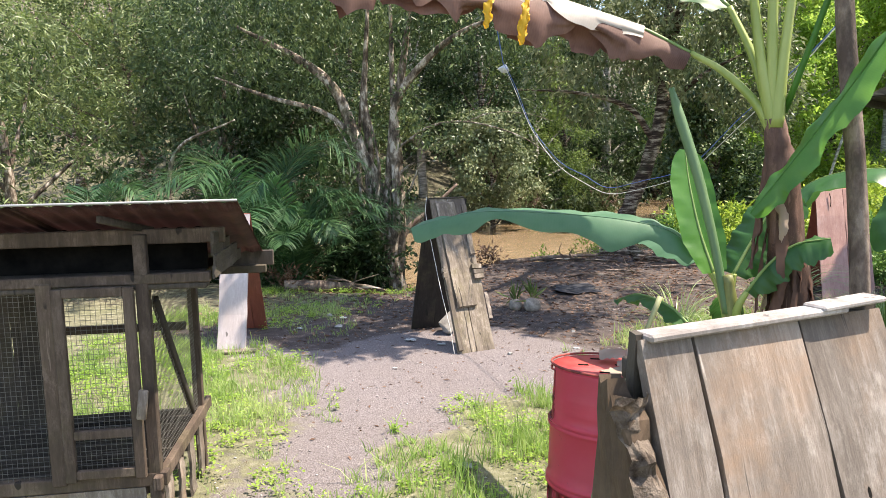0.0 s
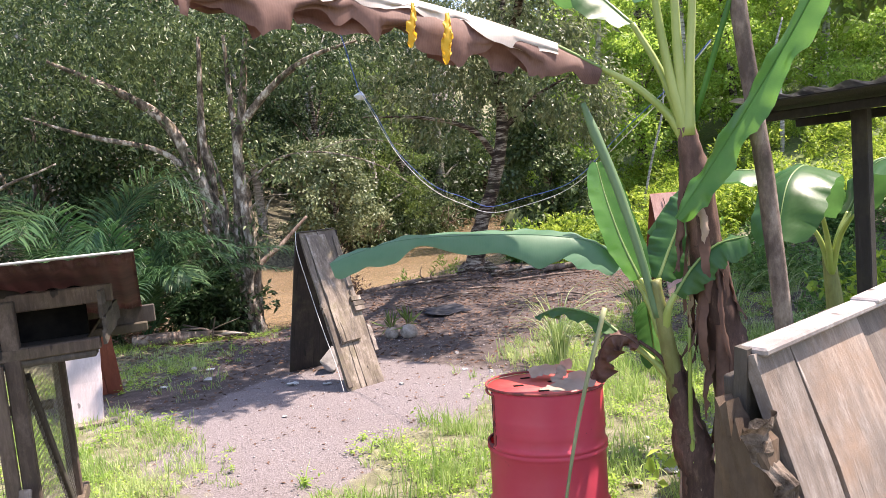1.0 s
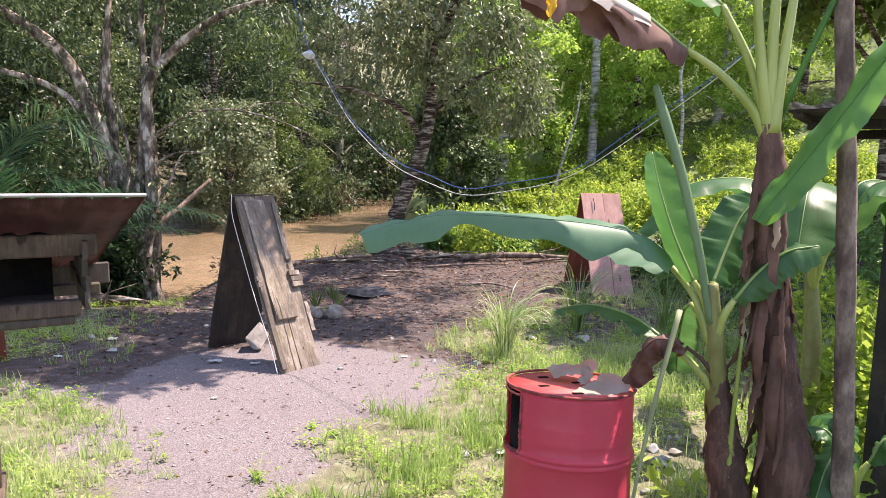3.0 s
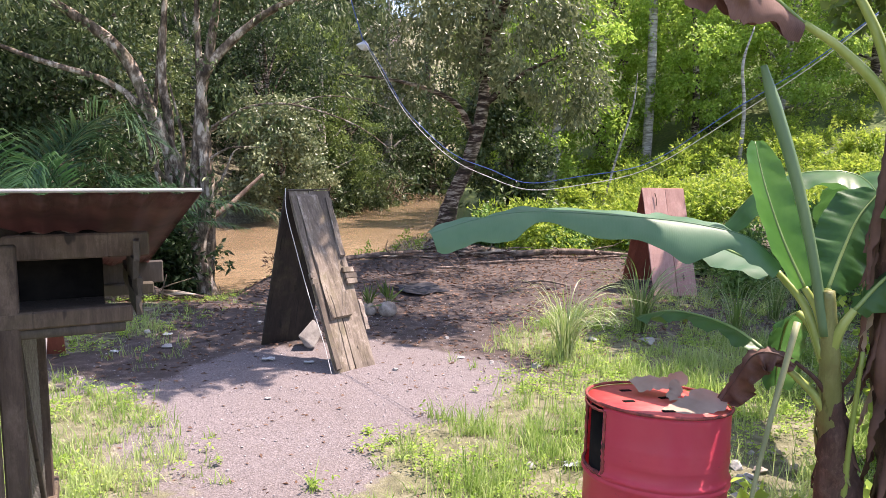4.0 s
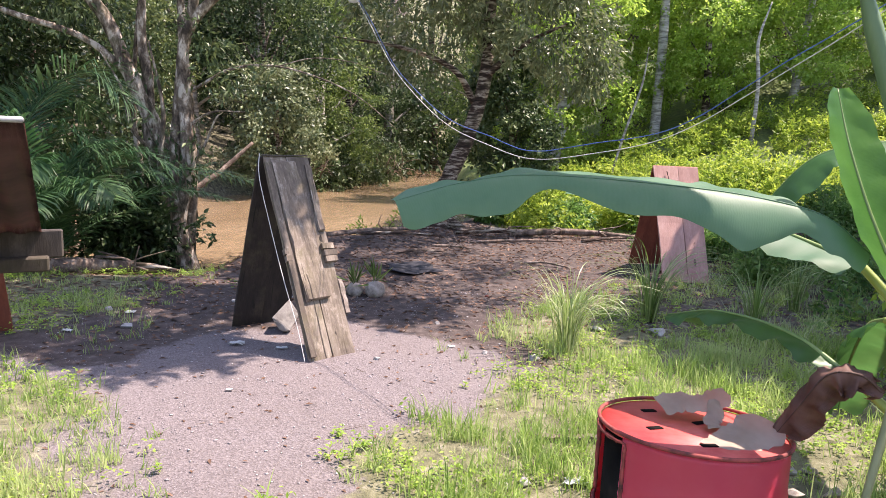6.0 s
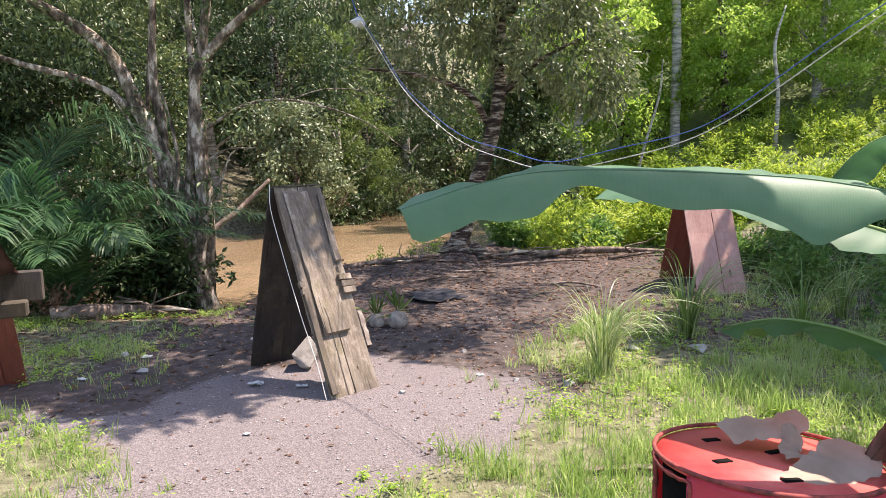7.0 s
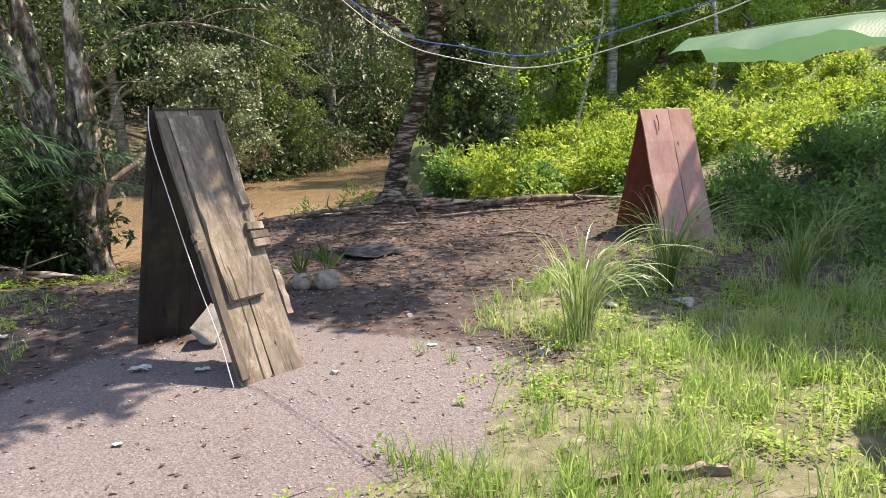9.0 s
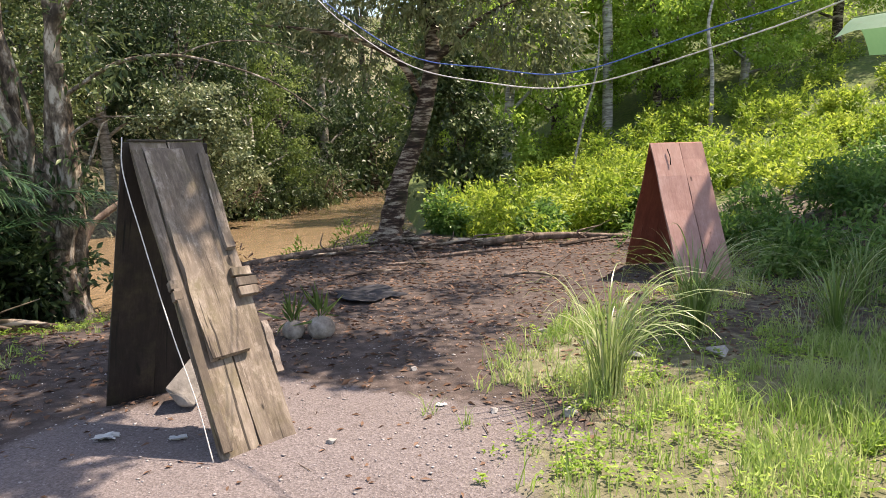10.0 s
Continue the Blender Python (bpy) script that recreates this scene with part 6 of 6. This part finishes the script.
def tuft(base, blades, tall, seed, label, mat=M_LEMON, lean=1.0):
    """A clump of long blades: an upright core, and longer ones that rise, arch over and hang."""
    rng = np.random.default_rng(seed)
    ob = thing("lemongrass", base, label, "grass clump", "clumps of long grass")
    for name, count in (("upright_foliage", int(blades * 0.45)), ("arching_foliage", int(blades * 0.55))):
        vs, fs, off = [], [], 0
        core = name == "upright_foliage"
        for _ in range(count):
            a, r = rng.uniform(0, 6.28), abs(rng.normal(0, 0.05))
            c, s = math.cos(a), math.sin(a)
            ln = tall * (rng.uniform(0.5, 1.05) if core else rng.uniform(0.9, 1.5))
            t = np.linspace(0, 1, 13)
            th = rng.uniform(0.02, 0.28 if core else 0.34) * lean + (rng.uniform(0.3, 1.5) if core else rng.uniform(2.1, 3.1)) * t ** rng.uniform(1.3, 2.3) * lean
            step = ln / 12
            rad = r + np.concatenate([[0], np.cumsum(np.sin(th[:-1]) * step)])
            z = np.maximum(np.concatenate([[0], np.cumsum(np.cos(th[:-1]) * step)]), 0.01)
            tw = rng.uniform(-0.25, 0.25) * t * t
            ctr = np.stack([rad * np.cos(a + tw), rad * np.sin(a + tw), z], 1)
            w = (rng.uniform(0.0028, 0.0056) * (1 - t**2.6) + 0.0008)[:, None]
            sd = np.array([[-s, c, 0.35]])
            v = np.stack([ctr + sd * w, ctr - sd * w], 1).reshape(-1, 3)
            i = np.arange(12)[:, None] * 2 + off
            fs.append(np.concatenate([i, i + 1, i + 3, i + 2], 1))
            vs.append(v)
            off += len(v)
        tagged(fast_mesh(name, np.concatenate(vs), np.concatenate(fs), mat, ob), kind="stuff")
    return ob


tuft(spot(1.29, 6.88), 115, 0.78, 501, "pale arching lemongrass clump at the gravel edge", M_LEMON, 0.88)
tuft(spot(2.43, 7.92), 110, 0.86, 502, "green lemongrass clump in front of the pink shelter", M_LEMON_GREEN, 0.85)
tuft(spot(3.35, 7.55), 60, 0.74, 503, "shaded lemongrass clump on the ferny slope", M_LEMON_GREEN, 0.8)
tuft(spot(4.3, 8.4), 70, 0.7, 504, "shaded lemongrass clump on the ferny slope", M_LEMON_GREEN, 0.8)


def blades_mesh(name, rng, x, y, h, wide, bend, mat, label):
    k = len(x)
    base = np.stack([x, y, height(x, y) - 0.004], 1)
    a = rng.uniform(0, 6.28, k)
    sd = np.stack([np.cos(a), np.sin(a), 0 * a], 1) * wide[:, None]
    lean_ = rng.normal(size=(k, 3)) * [1, 1, 0] * h[:, None] * bend
    up = np.array([0, 0, 1.0]) * h[:, None]
    mid_ = base + up * 0.6 + lean_ * 0.35
    v = np.stack([base - sd, base + sd, mid_ + sd * 0.8, base + up * 0.95 + lean_, mid_ - sd * 0.8], 1).reshape(-1, 3)
    i = np.arange(k)[:, None] * 5
    f = np.concatenate([i + [0, 1, 2], i + [0, 2, 4], i + [4, 2, 3]], 0)
    tagged(fast_mesh(name, v, f, mat), label, "grass", kind="stuff")


def grass():
    rng = np.random.default_rng(600)

    def tufts(n, x0, x1, y0, y1, per, wide):
        x, y = rng.uniform(x0, x1, n), rng.uniform(y0, y1, n)
        thick = 0.42 + 0.75 * wobble(x, y, 2.3) + 0.65 * wobble(x, y, 6.1, 1) + 0.3 * wobble(x, y, 13.0, 2)
        keep = turf_at(x, y) * np.clip(thick, 0.04, 1) * np.interp(y, [1, 7, 12], [1, 0.9, 0.5]) > rng.uniform(0, 1, n)
        x, y, th = x[keep], y[keep], thick[keep]
        x, y, th = np.repeat(x, per), np.repeat(y, per), np.repeat(th, per)
        return x + rng.normal(0, wide, len(x)), y + rng.normal(0, wide, len(y)), th

    x, y, th = tufts(17000, -5.2, 6.5, 1.0, 12.0, 16, 0.028)
    h = (0.018 + 0.09 * rng.random(len(x)) ** 1.7) * (0.7 + 0.8 * np.clip(th, 0, 1.3)) * np.interp(x, [-2, 0.2, 1.0], [0.75, 1.0, 1.3])
    blades_mesh("grass", rng, x, y, h, rng.uniform(0.002, 0.005, len(x)), 0.5, M_GRASS, "patchy short bright green grass with bare spots")
    x, y, th = tufts(5200, -0.3, 4.4, 2.6, 7.3, 7, 0.035)
    h = 0.05 + 0.20 * rng.random(len(x)) ** 1.6
    blades_mesh("tall_grass", rng, x, y, h, rng.uniform(0.0018, 0.004, len(x)), 0.24, M_GRASS, "taller bright grass beside the lemongrass")
    x, y, th = tufts(5200, -5.4, -1.7, 3.4, 8.2, 7, 0.035)
    h = 0.04 + 0.13 * rng.random(len(x)) ** 1.6
    blades_mesh("yard_grass", rng, x, y, h, rng.uniform(0.002, 0.0045, len(x)), 0.35, M_GRASS, "green grass growing behind the coop")
    x, y, th = tufts(900, 3.0, 8.0, 6.0, 11.0, 9, 0.06)
    h = rng.uniform(0.10, 0.35, len(x))
    blades_mesh("slope_grass", rng, x, y, h, rng.uniform(0.002, 0.004, len(x)), 0.5, M_LEMON, "long loose grass on the shaded slope")
    # low rosettes of broad leaves
    n = 9000
    x, y = rng.uniform(-5.0, 7.0, n), rng.uniform(1.0, 11.0, n)
    keep = turf_at(x, y) * (wobble(x, y, 2.2, 3) + 0.6 * wobble(x, y, 5.3) > -0.2) > rng.uniform(0, 1, n)
    x, y = np.repeat(x[keep], 14), np.repeat(y[keep], 14)
    big = np.repeat(rng.uniform(0.5, 1.5, keep.sum()), 14)[:, None]
    c = np.stack([x, y, height(x, y) + 0.008], 1) + rng.normal(size=(len(x), 3)) * [0.035, 0.035, 0] * big + rng.uniform(0, 0.07, (len(x), 1)) * [0, 0, 1] * big
    way = rng.normal(size=c.shape) * [1, 1, 0.3] + [0, 0, 0.25]
    nor = rng.normal(size=c.shape) * 0.35 + [0, 0, 1]
    v, f = leaf_cards(rng, c, way, nor, 0.034, 0.009)
    tagged(fast_mesh("lawn_weeds", v, f, M_LEAF_LIGHT), "small broad-leaved weeds among the grass", "weeds", kind="stuff")


grass()


def litter():
    rng = np.random.default_rng(700)
    n = 15000
    x, y = rng.uniform(-5, 5.5, n), rng.uniform(5.5, 15, n)
    keep = soil_at(x, y) * (bank_distance(x, y, NEAR_BANK) > 0.1) * np.interp(y, [6, 9, 14], [0.25, 0.7, 1.0]) > rng.uniform(0, 1, n)
    x, y = x[keep], y[keep]
    c = np.stack([x, y, height(x, y) + 0.006], 1)
    v, f = leaf_cards(rng, c, rng.normal(size=c.shape) * [1, 1, 0.15], rng.normal(size=c.shape) * 0.3 + [0, 0, 1], 0.075, 0.017)
    tagged(fast_mesh("leaf_litter", v, f, M_LITTER), "brown dry leaves scattered over the soil", "leaf litter", kind="stuff")
    # pebbles
    n = 9000
    x, y = rng.uniform(-3.2, 2.6, n), rng.uniform(3.2, 9.5, n)
    keep = (1 - 0.75 * turf_at(x, y)) > rng.uniform(0, 1, n)
    x, y = x[keep], y[keep]
    k = len(x)
    r = 0.003 + 0.010 * rng.random(k) ** 5
    oct_ = np.array([[1, 0, 0], [-1, 0, 0], [0, 1, 0], [0, -1, 0], [0, 0, 0.5], [0, 0, -0.5]])
    v = (np.stack([x, y, height(x, y) + r * 0.3], 1)[:, None] + oct_[None] * r[:, None, None] * rng.uniform(0.6, 1.4, (k, 6, 1))).reshape(-1, 3)
    tri = np.array([[0, 2, 4], [2, 1, 4], [1, 3, 4], [3, 0, 4], [2, 0, 5], [1, 2, 5], [3, 1, 5], [0, 3, 5]])
    f = (np.arange(k)[:, None, None] * 6 + tri[None]).reshape(-1, 3)
    tagged(fast_mesh("gravel", v, f, M_PEBBLE), "small grey and pinkish gravel stones", "gravel", kind="stuff")
    # twigs and dry leaves strewn over the gravel
    n = 900
    x, y = rng.uniform(-3.4, 3.4, n), rng.uniform(4.2, 12.5, n)
    keep = (0.10 + soil_at(x, y)) * (bank_distance(x, y, NEAR_BANK) > 0.1) > rng.uniform(0, 1, n)
    x, y = x[keep], y[keep]
    k = len(x)
    a, ln, r = rng.uniform(0, 6.28, k), 0.03 + 0.16 * rng.random(k) ** 2, rng.uniform(0.0015, 0.004, k)
    d = np.stack([np.cos(a), np.sin(a), rng.normal(0, 0.06, k)], 1)
    sd = np.stack([-np.sin(a), np.cos(a), 0 * a], 1) * r[:, None]
    p = np.stack([x, y, height(x, y) + r + 0.003], 1)
    q, up = p + d * ln[:, None], np.array([0, 0, 1.0]) * r[:, None] * 1.6
    v = np.stack([p - sd, p + sd, p + up, q - sd * 0.6, q + sd * 0.6, q + up * 0.6], 1).reshape(-1, 3)
    tri = np.array([[0, 1, 4], [0, 4, 3], [1, 2, 5], [1, 5, 4], [2, 0, 3], [2, 3, 5], [0, 2, 1], [3, 4, 5]])
    tagged(fast_mesh("twigs", v, (np.arange(k)[:, None, None] * 6 + tri[None]).reshape(-1, 3), M_TWIG), "dry broken twigs strewn over the ground", "twigs", kind="stuff")
    n = 420
    x, y = rng.uniform(-2.6, 1.8, n), rng.uniform(3.6, 8.5, n)
    keep = (1 - turf_at(x, y)) > rng.uniform(0, 1, n)
    x, y = x[keep], y[keep]
    c = np.stack([x, y, height(x, y) + 0.005], 1)
    v, f = leaf_cards(rng, c, rng.normal(size=c.shape) * [1, 1, 0.12], rng.normal(size=c.shape) * 0.25 + [0, 0, 1], 0.05, 0.010)
    tagged(fast_mesh("stray_leaves", v, f, M_LITTER), "stray dry leaves on the gravel", "leaf litter", kind="stuff")


litter()


# ---- loose things ----
def stone(name, at, size, mat, label, category, seed, group="", bumps=0.18, angular=True):
    """A stone: broken and angular, or rounded with soft bumps."""
    rng = random.Random(seed)
    bm = bmesh.new()
    if angular:
        for _ in range(13):
            d = Vector((rng.gauss(0, 1), rng.gauss(0, 1), rng.gauss(0, 1))).normalized() * rng.uniform(0.85, 1.15)
            bm.verts.new((d.x * size[0], d.y * size[1], (max(d.z, -0.5) + 0.45) * size[2]))
        hull = bmesh.ops.convex_hull(bm, input=bm.verts[:])
        bmesh.ops.delete(bm, geom=[v for v in hull["geom_interior"] if isinstance(v, bmesh.types.BMVert)], context="VERTS")
        bmesh.ops.bevel(bm, geom=bm.edges[:], offset=0.05 * min(size), segments=1, affect="EDGES")
    else:
        bmesh.ops.create_icosphere(bm, subdivisions=3, radius=1.0)
        ph = [rng.uniform(0, 6) for _ in range(6)]
        for v in bm.verts:
            d = v.co.normalized()
            k = 1 + bumps * (math.sin(3 * d.x + ph[0]) * math.cos(2.5 * d.y + ph[1]) + 0.5 * math.sin(5 * d.z + ph[2]) * math.sin(6 * d.x + ph[3]))
            v.co = Vector((d.x * size[0] * k, d.y * size[1] * k, d.z * size[2] * k + size[2] * 0.8))
    ob = thing(name, at, label, category, group)
    part("body", bm, mat, ob, "", not angular)
    return ob


stone("stone", spot(-1.23, 7.30), (0.15, 0.14, 0.20), M_STONE_DULL, "large grey stone standing inside the old shelter", "stone", 1)
for k, (x, y, r) in enumerate(((-0.67, 8.78, 0.095), (-0.44, 8.76, 0.115))):
    h = stone("sprouting_coconut", spot(x, y, -0.01), (r, r, r * 0.9), M_HUSK, "pale round coconut husk with a green sprout", "coconut", 5 + k, "coconuts on the soil", 0.06, False)
    rng = np.random.default_rng(800 + k)
    n = 16
    c = np.zeros((n, 3)) + [0, 0, r * 1.6] + rng.normal(size=(n, 3)) * 0.02
    v, f = leaf_cards(rng, c, rng.normal(size=(n, 3)) * 0.5 + [0, 0, 1], rng.normal(size=(n, 3)), 0.26, 0.014)
    tagged(fast_mesh("sprout", v, f, M_LEAF_MID, h), kind="stuff")
for k, (x, y, r) in enumerate(((0.95, 6.62, 0.055), (1.55, 7.9, 0.045), (0.55, 6.75, 0.035), (0.86, 8.9, 0.03), (1.35, 8.35, 0.05), (-2.6, 7.3, 0.06), (-3.0, 7.9, 0.05), (1.75, 7.5, 0.07), (2.3, 7.4, 0.09), (-0.35, 6.5, 0.03), (0.2, 7.6, 0.03), (-1.9, 8.3, 0.04))):
    stone("stone", spot(x, y), (r, r * 0.8, r * 0.6), M_STONE if k != 3 else M_RED_BOARD, "small grey stone lying on the gravel" if k != 3 else "small red brick fragment on the soil", "stone", 20 + k, "stones in the yard")

bm = bmesh.new()
bmesh.ops.create_grid(bm, x_segments=14, y_segments=10, size=0.5)
rt = random.Random(3)
for v in bm.verts:
    v.co = Vector((v.co.x * 0.62 + 0.04 * math.sin(v.co.y * 9), v.co.y * 0.75 + 0.05 * math.sin(v.co.x * 7), 0.012 + 0.025 * abs(math.sin(v.co.x * 6 + v.co.y * 4)) * abs(v.co.x) * 2 + rt.uniform(0, 0.012)))
bmesh.ops.solidify(bm, geom=bm.faces[:], thickness=0.004)
tarp = thing("plastic_sheet", spot(0.0, 10.35), "crumpled dark plastic sheet lying on the soil", "plastic sheet", turn=15)
part("sheet", bm, M_TARP, tarp)


def scrap(at, size, seed, label, mat=M_LITTER_WHITE):
    bm = bmesh.new()
    bmesh.ops.create_grid(bm, x_segments=5, y_segments=5, size=0.5)
    r = random.Random(seed)
    for v in bm.verts:
        v.co = Vector((v.co.x * size * r.uniform(0.7, 1.2), v.co.y * size * 0.6 * r.uniform(0.7, 1.2), r.uniform(0.004, 0.25 * size)))
    bmesh.ops.solidify(bm, geom=bm.faces[:], thickness=0.002)
    ob = thing("litter_scrap", at, label, "litter", "scraps on the ground")
    part("scrap", bm, mat, ob)


for k, (x, y, s) in enumerate(((-0.20, 3.84, 0.11), (0.28, 6.94, 0.06), (-1.15, 6.75, 0.09), (-1.55, 6.85, 0.12), (-2.75, 7.75, 0.09), (-3.05, 7.15, 0.09), (-1.35, 5.8, 0.05), (0.75, 4.55, 0.13))):
    scrap(spot(x, y, 0.004), s, 30 + k, "crumpled pale plastic scrap lying on the ground")


def logs():
    r = random.Random(12)
    lines = [((-1.7, 12.6), (0.2, 13.6), 0.05), ((0.9, 13.6), (2.4, 14.0), 0.06), ((2.0, 13.9), (4.5, 13.7), 0.07), ((-0.9, 12.9), (0.6, 13.3), 0.03), ((1.2, 12.9), (2.9, 13.3), 0.025), ((3.2, 13.3), (4.6, 14.0), 0.03),
             ((-4.6, 9.6), (-3.3, 10.4), 0.10), ((-4.0, 10.0), (-3.0, 10.1), 0.05), ((0.4, 12.4), (1.1, 12.2), 0.02), ((-0.2, 11.6), (0.6, 11.9), 0.018), ((1.7, 11.0), (2.3, 10.7), 0.02), ((-2.2, 9.4), (-1.7, 9.2), 0.02)]
    for k, ((ax, ay), (bx, by), rad) in enumerate(lines):
        a, b = Vector(spot(ax, ay, rad)), Vector(spot(bx, by, rad))
        m = (a + b) / 2 + Vector((0, r.uniform(-0.1, 0.1), r.uniform(0.0, 0.05)))
        ob = thing("dead_branch", tuple(a), "dry dead branch lying along the bank", "branch", "dead branches on the bank")
        part("wood", tube([(0, 0, 0), tuple(m - a), tuple(b - a)], [rad, rad * 0.9, rad * 0.5], 7, 14, 0.12, k), M_BARK_DARK if k % 2 else M_POLE, ob)
        for j in range(2):
            p = (b - a) * r.uniform(0.3, 0.9)
            part("twig", tube([tuple(p), tuple(p + Vector((r.uniform(-0.2, 0.2), r.uniform(-0.15, 0.15), 0.12))), tuple(p + Vector((r.uniform(-0.4, 0.4), r.uniform(-0.2, 0.2), r.uniform(0.1, 0.35))))], [rad * 0.35, rad * 0.25, rad * 0.1], 5, 8), M_POLE, ob)


logs()

# rubble by the banana plants, and a half-buried board
rr = random.Random(71)
for k in range(54):
    x, y, r = rr.uniform(0.35 if k > 40 else 0.95, 2.2), rr.uniform(3.3, 4.7), rr.uniform(0.02, 0.065)
    stone("stone", spot(x, y), (r, r * rr.uniform(0.7, 1), r * 0.6), M_STONE if k % 3 else M_HUSK, "broken pale rubble stone among the weeds", "stone", 200 + k, "rubble by the banana plants", 0.3)
buried = thing("half_buried_board", spot(1.2, 5.02, 0.01), "pale weathered board half buried in the grass", "board", turn=-3)
b = part("timber", plank(0.62, 0.07, 0.04, 77, 0.006, 14, 0.03), M_PALE_WOOD, buried, "", False)
b.matrix_basis = pose(-0.55, 0, -0.006, 0, 90, 0)

# dry leaves on the drum's lid
for k, (x, y, z, a, ln, half) in enumerate(((0.77, 3.36, 0.915, -8, 0.22, 0.06), (0.83, 3.12, 0.90, 38, 0.22, 0.085), (0.80, 3.26, 0.905, 70, 0.12, 0.03))):
    ob = thing("dry_leaf", (x, y, z), "curled pale brown dry banana leaf lying on the drum", "dry leaf", "dry leaves on the drum", turn=a)
    blade("leaf_blade", [(-ln / 2, 0, 0.012), (-ln / 6, 0.012, 0.022), (ln / 5, -0.006, 0.03), (ln / 2, 0.004, 0.062)], half, (0, 0, 1), M_DRY_TAN, ob, (-0.12 + 0.1 * k, 0.22), n=22, m=4, seed=900 + k, ripple=0.004, tears=0.22, taper=(0.5, 0.3, 0.8))

# ---- cables ----
P0, P2 = Vector((-0.723, 8.34, 3.19)), Vector((1.754, 3.565, 2.55))


def slung(sag, shift, wig):
    pts = []
    for i in range(25):
        s = i / 24
        p = P0.lerp(P2, s)
        pts.append(p + Vector((0.02 * wig * math.sin(19 * s), 0, shift - 4 * sag * s * (1 - s) + 0.012 * wig * math.sin(31 * s))))
    return pts


for name, sag, shift, wig, mat, label in (("white_cable", 1.166, 0.0, 0.8, M_ROPE, "thin white electric cable slung across the yard"), ("blue_cable", 1.12, 0.012, 1.3, M_BLUE, "thin blue cable slung beside the white one")):
    ob = thing(name, tuple(P0), label, "cable", "cables across the yard")
    pts = [p - P0 for p in slung(sag, shift, wig)]
    part("wire", tube(pts, [0.0026, 0.0026], 6, 96), mat, ob)
    part("wire", tube([(0, 0, 0), (-0.15, 0.4, 0.5), (-0.4, 1.0, 1.4), (-0.6, 1.6, 2.4)], [0.006, 0.006], 6, 24), mat, ob)
bulb = stone("bulb_holder", (-0.723, 8.34, 3.09), (0.075, 0.07, 0.10), M_LITTER_WHITE, "white plastic-wrapped lamp holder hanging on the cable", "lamp holder", 77, "", 0.2)
